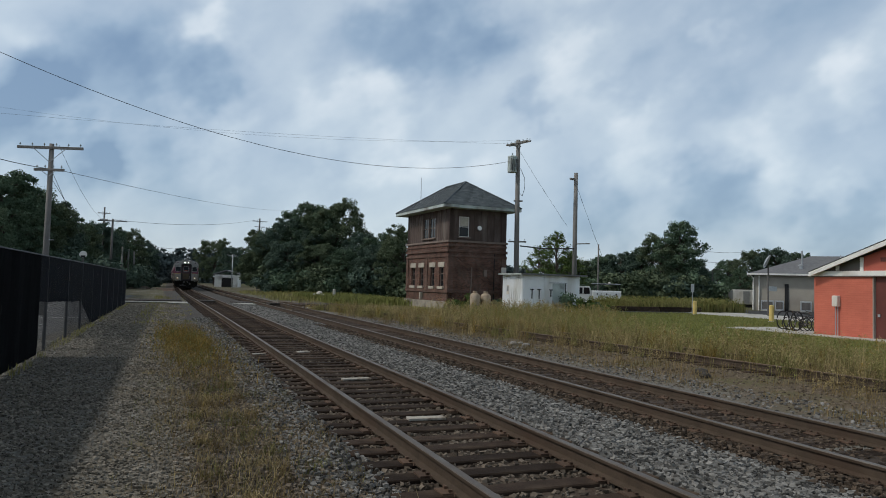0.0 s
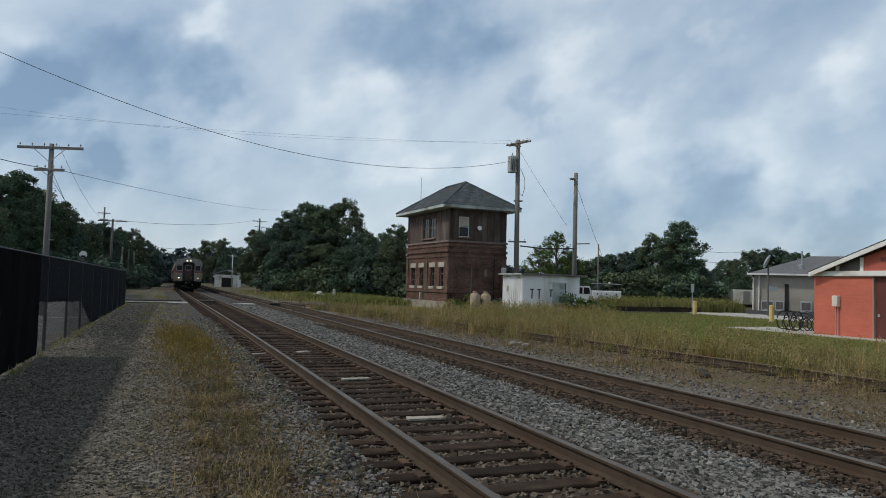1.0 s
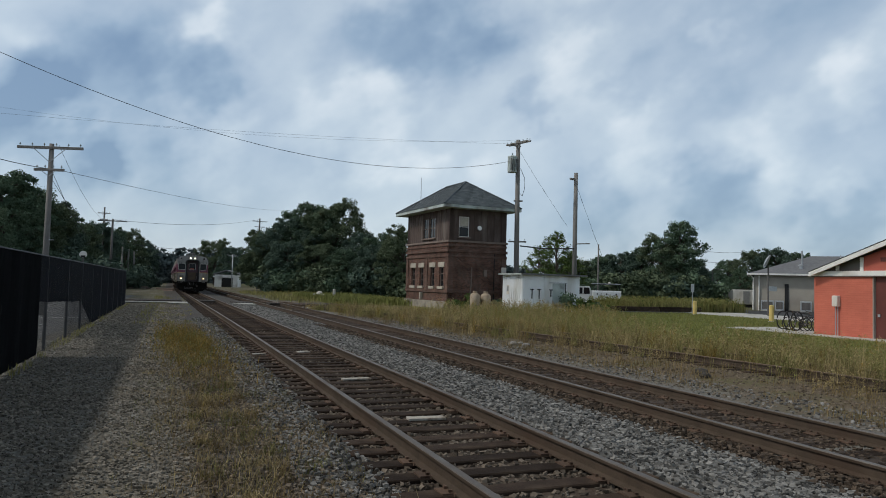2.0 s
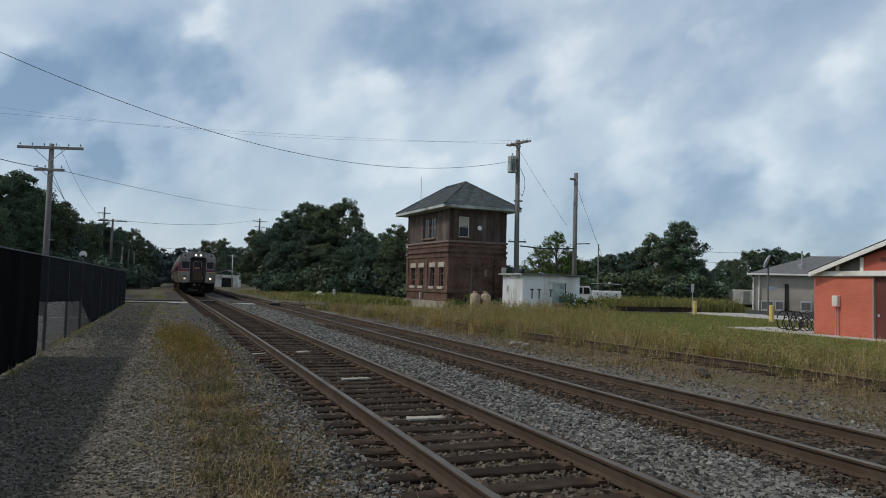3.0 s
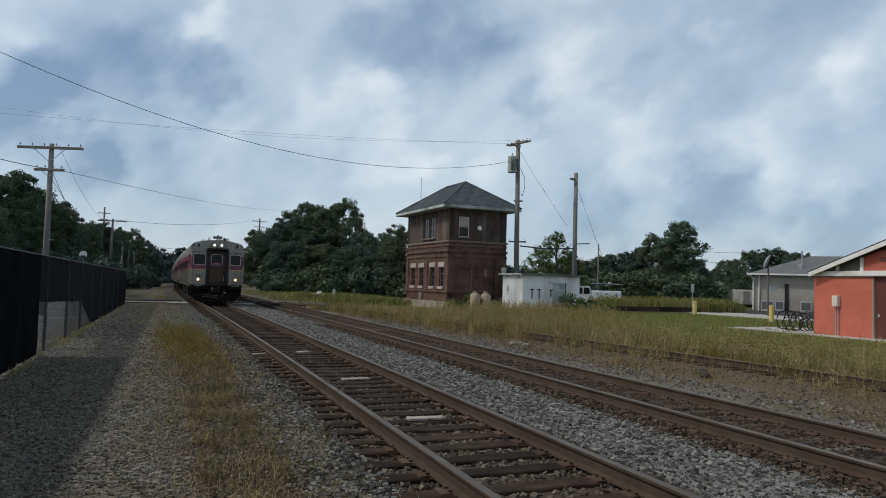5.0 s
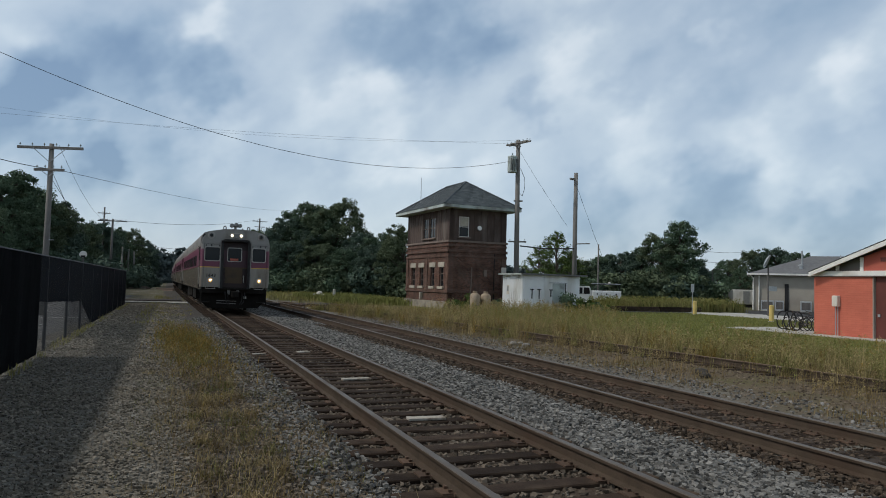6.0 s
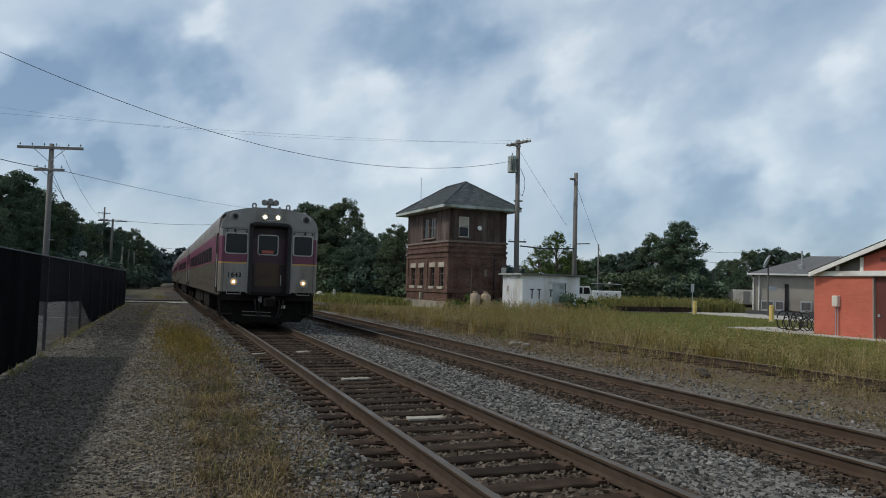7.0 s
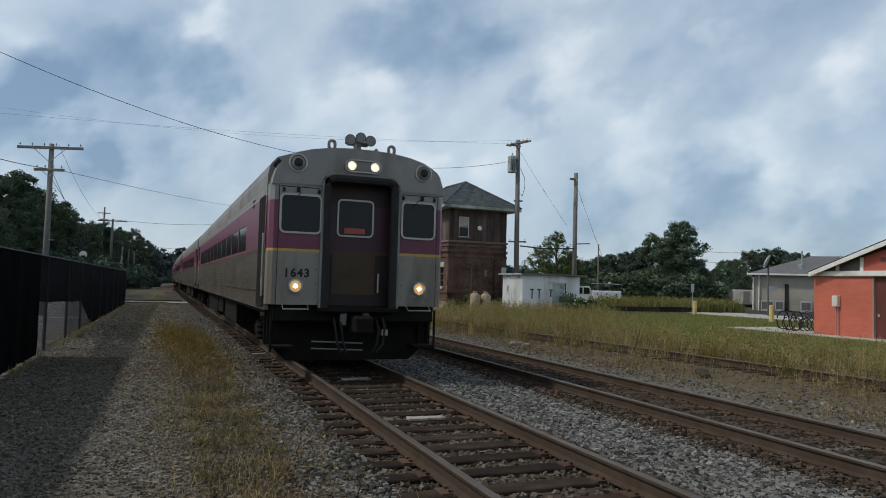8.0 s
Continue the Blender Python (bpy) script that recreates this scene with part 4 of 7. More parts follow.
def build_shed():
    s = thing("metal_shed", "white corrugated metal shed with a flat dark roof", "shed", pose(20.6, 46, GROUND, 0, 0, 2.9))
    w, l, h = 4.85, 3.0, 2.78

    for m, length in ((Matrix.Translation((0, l, 0)) @ Matrix.Rotation(radians(-90), 4, 'Z'), l), (Matrix.Translation((w, 0, 0)) @ Matrix.Rotation(radians(90), 4, 'Z'), l),
                      (Matrix.Translation((w, l, 0)) @ Matrix.Rotation(radians(180), 4, 'Z'), w)):
        # darker backing sheet: shade between the white ribs is put into its colour
        wall = part("ribbed_wall", box(0.02, 0.0, 0.02, length - 0.02, 0.03, h), "galvanised", s, "ribbed sheet metal wall")
        wall.matrix_basis = m
        n = round(length / 0.3)
        for i in range(n):
            x0, x1 = length * i / n + 0.03, length * (i + 1) / n - 0.03
            part("rib", prism([(x0, 0.0), (x0 + 0.035, -0.075), (x1 - 0.035, -0.075), (x1, 0.0)], 0.0 + 0.02 * (i % 3), h - 0.005, 'z'), "shed_metal", wall)
    x = 0.0
    for wid in (0.9, 0.9, 1.1, 0.95, 1.0):
        part("wall_panel", box(x + 0.005, 0, 0.03, x + wid - 0.005, 0.05, h - 0.02, bevel=0.008), "shed_metal", s, "flat white sheet metal panel")
        x += wid
    roof = part("roof", box(-0.3, -0.32, h, w + 0.5, l + 0.2, h + 0.07, bevel=0.01), "shed_roof", s, "flat dark roof")
    part("roof_trim", box(-0.3, -0.36, h - 0.02, w + 0.5, -0.322, h + 0.09), "shed_roof", roof)
    part("gutter", box(-0.34, -0.3, h - 0.02, -0.302, l + 0.2, h + 0.09), "fascia", roof)
    for px in (0.75, 1.35, 2.35):
        st = part("hinge_strap", box(px - 0.03, -0.05, 1.05 + (0.15 if px > 2 else 0), px + 0.03, -0.002, 1.75), "dark", s, "black hinge strap")
        part("hinge_bar", box(px - 0.15, -0.06, 1.68, px + 0.15, -0.003, 1.74), "dark", st)
    part("door_track", box(2.2, -0.06, 2.2, 3.75, -0.002, 2.26), "galvanised", s, "grey sliding door track")
    part("door_post", box(3.6, -0.05, 1.1, 3.65, -0.002, 2.2), "dark", s)
    part("door_leaf", box(2.5, -0.035, 0.1, 3.55, -0.002, 2.18, bevel=0.01), "fascia", s, "grey-blue patch of door")
    part("notice", box(-0.105, l - 1.1, 1.3, -0.078, l - 0.75, 2.0), "light_box", s, "pale notice board")
    part("notice_bars", box(-0.11, l - 1.05, 1.55, -0.1055, l - 0.8, 1.9), "galvanised", s)


def build_tanks():
    def tank():
        t = thing("propane_tank", "tall beige propane tank with a collar, beside the tower", "tank", group="propane tanks")
        part("body", lathe([(0.16, 0.0), (0.36, 0.04), (0.385, 0.12), (0.385, 1.05), (0.34, 1.17), (0.22, 1.26), (0.1, 1.28)], 20), "tank", t, smooth=True)
        part("collar", lathe([(0.17, 1.22), (0.17, 1.42), (0.15, 1.42), (0.15, 1.22)], 16), "tank", t)
        part("valve", lathe([(0.04, 1.25), (0.04, 1.36), (0.06, 1.36), (0.06, 1.40)], 8), "chrome", t)
        part("foot_ring", lathe([(0.3, -0.03), (0.3, 0.08), (0.28, 0.08), (0.28, -0.03)], 16), "tank", t)
        part("seam", lathe([(0.389, 0.6), (0.392, 0.61), (0.389, 0.62)], 20), "tank", t)
        return t
    a = tank()
    a.matrix_basis = pose(17.98, 48.65, GROUND + 0.04)
    copy_thing(a, pose(18.92, 48.8, GROUND + 0.03, 0, 0, 70))


# ---- the train ----
CAR_L, PITCH_L = 25.4, 26.2
ROOF = [(1.58, 3.20), (1.555, 3.37), (1.49, 3.56), (1.36, 3.70), (1.18, 3.80), (0.9, 3.88), (0.55, 3.935), (0.2, 3.955)]
ROOF = ROOF + [(-x, z) for x, z in ROOF[::-1]]
# behind the cab the roof's shoulders are fuller
SIDE_ROOF = [(1.597, 3.222), (1.596, 3.44), (1.55, 3.63), (1.44, 3.76), (1.2, 3.84), (0.9, 3.895), (0.55, 3.935), (0.2, 3.955)]
SIDE_ROOF = SIDE_ROOF + [(-x, z) for x, z in SIDE_ROOF[::-1]]
WHEEL_R = 0.46
BOGIES = (3.6, 21.8)


def tread(r, w):
    return lathe([(0.06, -w / 2), (r * 0.8, -w / 2 + 0.02), (r * 0.85, -w / 2), (r + 0.025, -w / 2), (r + 0.02, -w / 2 + 0.03), (r, -w / 2 + 0.035), (r, w / 2), (r * 0.85, w / 2), (r * 0.8, w / 2 - 0.03), (0.1, w / 2 - 0.01)], 20)


def wheelset(car, y):
    ax = part("axle", tube([(-1.0, 0, 0), (1.0, 0, 0)], 0.09, seg=10), "car_under", car, "dark steel axle")
    ax.matrix_basis = pose(0, y, WHEEL_R)
    for s in (-1, 1):
        w = part("wheel", tread(WHEEL_R, 0.13), "car_under", ax, "dark steel railway wheel")
        w.matrix_basis = Matrix.Translation((s * 0.755, 0, 0)) @ Matrix.Rotation(radians(-90 * s), 4, 'Y')
    return ax


def bogie(car, y):
    for s in (-1, 1):
        poly = [(-1.75, 0.38), (-1.55, 0.30), (-1.05, 0.30), (-0.6, 0.28), (-0.35, 0.20), (0.35, 0.20), (0.6, 0.28), (1.05, 0.30), (1.55, 0.30), (1.75, 0.38), (1.75, 0.58), (1.2, 0.66), (0.6, 0.60), (0.4, 0.78), (-0.4, 0.78), (-0.6, 0.60), (-1.2, 0.66), (-1.75, 0.58)]
        bm = prism(poly, -0.07, 0.07, 'x')
        fr = part("bogie_frame", bm, "car_under", car, "dark cast bogie side frame")
        fr.matrix_basis = pose(s * 1.05, y, 0)
        for yy in (-1.28, 1.28):
            part("axle_box", box(-0.09, yy - 0.17, 0.30, 0.12 * 1.0, yy + 0.17, 0.62, bevel=0.02), "car_under", fr)
        part("spring", lathe([(0.13, 0.25), (0.15, 0.3), (0.12, 0.36), (0.15, 0.42), (0.12, 0.48), (0.15, 0.54), (0.13, 0.6)], 12, m=Matrix.Translation((0.1 * s, 0, 0.05))), "car_under", fr)
    part("bolster", box(-1.1, y - 0.25, 0.55, 1.1, y + 0.25, 0.95, bevel=0.02), "car_under", car)


def car_sides(car, y0, front):
    """Body of a coach from y0 to CAR_L: walls in colour bands, window strip, roof and floor."""
    for s in (-1, 1):
        for z0, z1, out, mat, nm, lb in ((1.06, 1.365, 0.0, "car_side", "side_sill", ""), (1.375, 2.09, 0.015, "car_side", "side_panel", "grimy silver-grey side panel, ground reflection browned into its colour"),
                                         (2.09, 2.14, 0.018, "car_brown", "lower_line", "thin dull ochre stripe"), (2.14, 2.20, 0.016, "car_purple", "purple_band", "dark purple band"),
                                         (2.20, 2.74, 0.004, "window_glass", "window_strip", "dark tinted window strip"), (2.74, 3.07, 0.016, "car_purple", "purple_band", "dark purple band"),
                                         (3.07, 3.10, 0.018, "car_frame", "upper_line", "thin pale stripe"), (3.10, 3.22, 0.012, "car_silver", "letter_board", "silver-grey upper side")):
            xa, xb = s * (1.50), s * (1.585 + out)
            part(nm, box(min(xa, xb), y0, z0, max(xa, xb), CAR_L, z1), mat, car, lb)
        # solid stretches at the ends of the window strip, and posts between the panes
        for a, b in ((y0, 3.4), (22.4, CAR_L)):
            part("purple_end", box(min(s * 1.55, s * 1.602), a, 2.198, max(s * 1.55, s * 1.602), b, 2.742), "car_purple", car)
        y = 3.4
        while y < 22.3:
            part("window_post", box(min(s * 1.55, s * 1.598), y, 2.198, max(s * 1.55, s * 1.598), y + 0.14, 2.742), "car_purple", car)
            y += 1.72
        for yd in ((0.95,) if front else (0.9,)) + (24.2,):
            # no recess is cut: the near-black colour stands in for its shade
            d = part("side_door", box(min(s * 1.5, s * 1.606), yd - 0.42, 1.1, max(s * 1.5, s * 1.606), yd + 0.42, 3.1, bevel=0.01), "car_under", car, "vestibule door panel, near-black colour standing in for its recess's shade")
            part("grab_rail", tube([(s * 1.63, yd - 0.5, 1.3), (s * 1.63, yd - 0.5, 2.4)], 0.018, seg=6), "car_frame", d)
        part("vent", box(min(s * 1.58, s * 1.602), 2.1, 3.0, max(s * 1.58, s * 1.602), 2.5, 3.16), "dark", car, "small dark grille")
        part("equipment_box", box(min(s * 0.8, s * 1.4), 7.0, 0.42, max(s * 0.8, s * 1.4), 10.5, 1.06, bevel=0.02), "car_under", car)
        part("equipment_box", box(min(s * 0.8, s * 1.42), 11.2, 0.5, max(s * 0.8, s * 1.42), 13.0, 1.06, bevel=0.02), "car_under", car)
        part("equipment_box", box(min(s * 0.8, s * 1.38), 14.0, 0.4, max(s * 0.8, s * 1.38), 18.5, 1.06, bevel=0.02), "car_under", car)
    part("roof", prism(SIDE_ROOF, y0 + 0.012, CAR_L), "car_roof", car, "curved grey metal roof", smooth=False)
    for y in np.arange(4.0, 23.0, 4.6):
        part("roof_vent", box(-0.35, y, 3.93, 0.35, y + 0.8, 4.02, bevel=0.02), "car_roof", car)
    part("floor", box(-1.5, y0, 0.98, 1.5, CAR_L, 1.12), "car_under", car)
    part("end_wall", box(-1.52, CAR_L - 0.08, 1.12, 1.52, CAR_L - 0.01, 3.3), "car_silver", car)
    part("diaphragm", ring_box(1.3, 2.3, 0.18, 0.42), "rubber", car, "black rubber gangway bellows").matrix_basis = pose(-0.65, CAR_L - 0.02, 1.15)
    for y in BOGIES:
        bogie(car, y)
    part("centre_sill", box(-0.35, 0.6, 0.72, 0.35, CAR_L - 0.4, 1.0), "car_under", car)
    part("coupler", tube([(0, CAR_L - 0.4, 0.85), (0, CAR_L + 0.5, 0.85)], 0.12, seg=8), "car_under", car)
    return [wheelset(car, y + d) for y in BOGIES for d in (-1.28, 1.28)]


def number_text(parent, words, m, size, mat):
    cu = bpy.data.curves.new("fleet_number", 'FONT')
    cu.body, cu.size, cu.extrude, cu.offset = words, size, 0.002, 0.006
    cu.space_character = 1.16
    tmp = new("tmp", cu)
    dg = bpy.context.evaluated_depsgraph_get()
    me = bpy.data.meshes.new_from_object(tmp.evaluated_get(dg))
    bpy.data.objects.remove(tmp)
    me.materials.clear()
    me.materials.append(M[mat])
    ob = new("fleet_number", me)
    ob.parent, ob.matrix_basis = parent, m
    return tagged(ob, "black painted fleet number")


def plate_shape(poly, depth, m=None):
    bm = prism(poly, 0, depth)
    if m is not None:
        bmesh.ops.transform(bm, matrix=m, verts=bm.verts[:])
    return bm


def round_y(profile, x, y, z, seg=18):
    """A turned shape whose axis points to -y."""
    return lathe(profile, seg, m=Matrix.Translation((x, y, z)) @ Matrix.Rotation(radians(90), 4, 'X'))


def build_cab_car():
    car = thing("control_car", "silver commuter train control car with purple and gold stripes, headlights lit", "train car")
    wheels = car_sides(car, 0.42, True)
    # front: two window panels, header with an arch, corner posts
    for s in (-1, 1):
        for z0, z1, y, mat, nm, lb in ((1.17, 2.085, 0.0, "car_silver", "front_panel", "silver-grey front panel"), (2.085, 2.13, -0.003, "car_gold", "gold_line", "thin gold stripe"),
                                       (2.13, 2.96, 0.0, "car_purple", "front_band", "purple band round the cab window"), (2.96, 3.25, 0.0, "car_nose", "front_panel", "")):
            part(nm, box(min(s * 0.725, s * 1.44), y, z0, max(s * 0.725, s * 1.44), 0.08, z1), mat, car, lb)
            part("corner_post", prism([(s * 1.45, 0.02), (s * 1.52, 0.03), (s * 1.585, 0.12), (s * 1.585, 0.43), (s * 1.45, 0.43)], z0, z1, 'z'), mat, car)
        for zz in np.arange(1.3, 3.2, 0.24):
            part("rivet", box(s * 0.775 - 0.007, -0.006, zz, s * 0.775 + 0.007, 0.0, zz + 0.016), "dark", car)
        part("seam", box(min(s * 0.76, s * 1.43), -0.006, 3.19, max(s * 0.76, s * 1.43), 0.0, 3.205), "dark", car)
        part("seam", box(min(s * 1.44, s * 1.45), 0.0, 1.17, max(s * 1.44, s * 1.45), 0.05, 3.22), "dark", car)
        wx, ww = (-1.07, 0.66) if s < 0 else (1.075, 0.60)
        w = part("cab_window", ring_frame(ww, 0.62, 0.07, 0.035, 0.03), "car_frame", car, "silver-framed cab window")
        w.matrix_basis = pose(wx, 0.0, 2.735)
        part("pane", plate_shape(rounded(ww, 0.62, 0.07), 0.02), "window_glass", w, "dark cab glass").matrix_basis = pose(0, -0.012, 0)
        part("wiper", tube([(0.06 * s, -0.05, 0.41), (-0.02, -0.05, 0.36), (-0.14, -0.045, 0.22)], 0.007, seg=5), "dark", w)
        part("wiper_motor", box(0.06 * s - 0.03, -0.05, 0.37, 0.06 * s + 0.03, 0.0, 0.45, bevel=0.008), "dark", w)
        for q in (-0.3, 0.3):
            part("bracket", box(wx + q - 0.02, -0.03, 3.10, wx + q + 0.02, 0.0, 3.17), "dark", car)
        # marker port in the header
        p = part("marker_port", round_y([(0.165, 0.0), (0.165, 0.025), (0.135, 0.03), (0.125, 0.008), (0.12, 0.0)], s * 1.15, -0.0, 3.615), "car_frame", car, "round marker light housing")
        part("marker_lens", round_y([(0.128, 0.0), (0.12, 0.018), (0.092, 0.03), (0.088, 0.05), (0.08, 0.052), (0.02, 0.04)], s * 1.15, -0.001, 3.615), "car_roof", p, "dull grey lens rim")
        part("marker_glass", round_y([(0.078, 0.05), (0.07, 0.056), (0.02, 0.062)], s * 1.15, -0.001, 3.615), "window_glass", p, "dark marker lens")
        # ditch light
        d = part("ditch_light", round_y([(0.125, 0.0), (0.125, 0.05), (0.105, 0.055), (0.1, 0.02), (0.09, 0.0)], s * 1.12, -0.003, 1.49), "car_frame", car, "round lit ditch light")
        part("reflector", round_y([(0.1, 0.012), (0.085, 0.026), (0.05, 0.034)], s * 1.12, -0.003, 1.49), "lamp_amber", d, "softly glowing reflector")
        part("bulb", round_y([(0.036, 0.03), (0.028, 0.042), (0.012, 0.046)], s * 1.12, -0.003, 1.49), "lamp_warm", d, "bright bulb")
        part("lamp_plate", box(s * 1.12 - 0.17, -0.008, 1.34, s * 1.12 + 0.17, 0.0, 1.63), "car_roof", car)
        part("grab_iron", tube([(s * 0.9, 0.02, 1.17), (s * 0.9, -0.1, 1.10), (s * 1.33, -0.1, 1.10), (s * 1.33, 0.02, 1.17)], 0.014, seg=6), "car_frame", car, "bent silver grab iron")
        part("side_rail", tube([(s * 0.6, -0.03, 1.35), (s * 0.6, -0.03, 3.2)], 0.017, seg=6), "car_frame", car, "vertical silver handrail")
        part("roof_bracket", prism([(s * 1.40, 3.64), (s * 1.49, 3.53), (s * 1.545, 3.58), (s * 1.46, 3.69)], 0.14, 0.28), "dark", car)
        # lifting eye
        eye = part("lifting_eye", ring_frame(0.065, 0.11, 0.03, 0.045, 0.05), "car_roof", car, "grey lifting eye on the roof")
        eye.matrix_basis = pose(s * 0.55, 0.125, 4.0)
        part("eye_foot", box(-0.085, -0.07, -0.15, 0.085, 0.02, -0.085, bevel=0.01), "car_roof", eye)
        # steps and stirrups under the corner
        st = part("step", box(min(s * 1.1, s * 1.5), 0.1, 0.42, max(s * 1.1, s * 1.5), 0.5, 0.46), "car_under", car)
        part("stirrup", tube([(s * 1.49, 0.12, 1.1), (s * 1.49, 0.12, 0.35)], 0.022, seg=6), "car_under", st)
        part("stirrup", tube([(s * 1.49, 0.48, 1.1), (s * 1.49, 0.48, 0.42)], 0.022, seg=6), "car_under", st)
        part("front_step_side", box(min(s * 1.30, s * 1.55), 0.5, 0.45, max(s * 1.30, s * 1.55), 0.56, 1.1), "car_under", car)
    header = [(1.575, 3.225)] + [(x * 0.995, z) for x, z in ROOF if z > 3.3] + [(-1.575, 3.225)]
    inner = [(-0.725, 3.225), (-0.715, 3.34), (-0.66, 3.43), (-0.56, 3.48), (0.56, 3.48), (0.66, 3.43), (0.715, 3.34), (0.725, 3.225)]
    part("nose_roof", prism([(x * 0.997, z - 0.003) for x, z in header + inner], 0.081, 0.43), "car_nose", car, "grey front edge of the roof")
    part("front_header", prism(header + inner, 0.0, 0.08), "car_nose", car, "grey curved front header")
    arch = [(-0.70, 1.12), (-0.70, 3.32), (-0.645, 3.42), (-0.55, 3.465), (0.55, 3.465), (0.645, 3.42), (0.70, 3.32), (0.70, 1.12)]
    part("arch_frame", tube([(x, -0.02, z) for x, z in arch], 0.028, seg=8), "car_roof", car, "metal rim of the end door arch")
    part("gangway_gasket", tube([(x * 0.89, 0.0, z - 0.06 if z > 2 else z) for x, z in arch], 0.075, seg=8), "rubber", car)
    # recessed end door, in paints darkened to carry the recess's shade
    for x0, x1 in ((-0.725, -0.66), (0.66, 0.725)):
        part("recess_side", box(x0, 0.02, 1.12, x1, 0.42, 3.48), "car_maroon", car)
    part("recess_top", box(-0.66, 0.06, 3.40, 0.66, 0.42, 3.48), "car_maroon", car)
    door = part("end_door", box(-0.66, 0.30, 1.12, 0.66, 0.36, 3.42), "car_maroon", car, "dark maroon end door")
    part("door_band", box(-0.655, 0.289, 2.13, 0.655, 0.2995, 2.96), "door_purple_shade", door, "streaked purple band across the end door, recess shade in its colour")
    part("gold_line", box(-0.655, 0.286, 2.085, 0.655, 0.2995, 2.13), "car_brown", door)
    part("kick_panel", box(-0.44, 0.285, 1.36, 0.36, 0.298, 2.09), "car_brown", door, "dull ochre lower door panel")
    dw = part("door_window", ring_frame(0.62, 0.62, 0.06, 0.03, 0.025), "car_frame", car, "silver-framed door window")
    dw.matrix_basis = pose(-0.03, 0.288, 2.735)
    part("pane", plate_shape(rounded(0.62, 0.62, 0.06), 0.012), "window_glass", dw, "dark door glass").matrix_basis = pose(0, -0.008, 0)
    part("destination_sign", box(-0.2, -0.014, -0.28, 0.18, -0.009, -0.18), "red_siding", dw, "small red sign behind the glass")
    part("door_handle", tube([(0.42, 0.25, 1.4), (0.42, 0.25, 1.75)], 0.02, seg=6), "car_frame", door)
    part("threshold", box(-0.72, -0.12, 1.06, 0.72, 0.3, 1.13, bevel=0.01), "car_under", car)
    # headlights
    hp = part("headlight_plate", plate_shape(rounded(0.62, 0.19, 0.09), 0.03), "car_roof", car, "grey pill-shaped headlight plate")
    hp.matrix_basis = pose(0.0, -0.028, 3.64)
    part("headlight_rim", ring_frame(0.62, 0.19, 0.09, 0.022, 0.03), "car_frame", hp)
    for x in (-0.21, 0.21):
        h = part("headlight", round_y([(0.092, 0.0), (0.092, 0.03), (0.08, 0.032), (0.078, 0.0)], x, -0.029, 3.64), "car_frame", car, "lit round headlight")
        part("reflector", round_y([(0.079, 0.004), (0.06, 0.012), (0.045, 0.016)], x, -0.029, 3.64), "lamp_glow", h, "softly glowing reflector")
        part("bulb", round_y([(0.034, 0.016), (0.026, 0.024), (0.012, 0.027)], x, -0.029, 3.64), "lamp_white", h, "bright bulb")
    # horns
    hb = part("horn", box(-0.1, 0.16, 3.93, 0.0, 0.36, 4.08, bevel=0.01), "car_roof", car, "cluster of grey air horns")
    for x, z, l in ((-0.23, 4.12, 0.26), (-0.04, 4.17, 0.34), (0.14, 4.13, 0.28)):
        part("trumpet", round_y([(0.1, 0.0), (0.09, -0.02), (0.045, -0.10), (0.03, -l), (0.03, -l - 0.05)], x, 0.05, z, 16), "horn_metal", hb)
        part("bell_mouth", round_y([(0.086, 0.002), (0.05, 0.004), (0.02, 0.005)], x, 0.05, z, 16), "car_roof", hb, "dull mouth of the trumpet")
    part("horn_manifold", box(-0.24, 0.24, 4.06, 0.15, 0.32, 4.14, bevel=0.01), "car_roof", hb)
    part("roof_lamp", lathe([(0.04, 3.94), (0.04, 3.99), (0.02, 4.02)], 10, m=Matrix.Translation((0.28, 0.15, 0))), "car_frame", car)
    number_text(car, "1643", Matrix.Translation((-1.33, -0.004, 1.65)) @ Matrix.Rotation(radians(90), 4, 'X'), 0.2, "dark")
    # pilot, coupler, hoses
    part("pilot", prism([(-1.42, 1.06), (1.42, 1.06), (1.42, 0.42), (1.15, 0.16), (-1.15, 0.16), (-1.42, 0.42)], 0.55, 0.62), "car_under", car, "black front pilot plate")
    part("buffer_beam", box(-1.46, 0.12, 0.88, 1.46, 0.5, 1.16, bevel=0.02), "car_under", car, "black buffer beam")
    part("coupler_head", box(-0.16, -0.42, 0.70, 0.18, 0.0, 1.0, bevel=0.04), "car_under", car, "black knuckle coupler")
    part("coupler_shank", box(-0.08, -0.05, 0.78, 0.08, 0.5, 0.92), "car_under", car)
    for x, top in ((-0.42, 0.95), (-0.3, 0.9), (0.36, 0.92), (0.48, 0.95)):
        part("air_hose", tube([(x, 0.1, top), (x, -0.08, top - 0.15), (x * 0.9, -0.12, 0.5), (x * 0.7, -0.05, 0.36)], 0.025, seg=6), "rubber", car)
    part("cable_socket", box(0.44, 0.02, 0.64, 0.57, 0.11, 0.75, bevel=0.01), "car_frame", car, "small pale socket box")
    for x in (-0.25, 0.16):
        part("jumper_plate", box(x - 0.06, 0.04, 0.82, x + 0.06, 0.11, 1.04, bevel=0.01), "car_roof", car)
    for z in (0.42, 0.54):
        part("uncoupling_rod", tube([(-0.8, 0.06, z), (0.1, 0.0, z - 0.03)], 0.014, seg=6), "car_roof", car)
    return car, wheels


def build_coach():
    car = thing("coach", "silver commuter coach with purple and gold stripes", "train car", group="coaches of the train")
    wheels = car_sides(car, 0.02, False)
    part("end_wall", box(-1.52, 0.01, 1.12, 1.52, 0.09, 3.3), "car_silver", car)
    return car


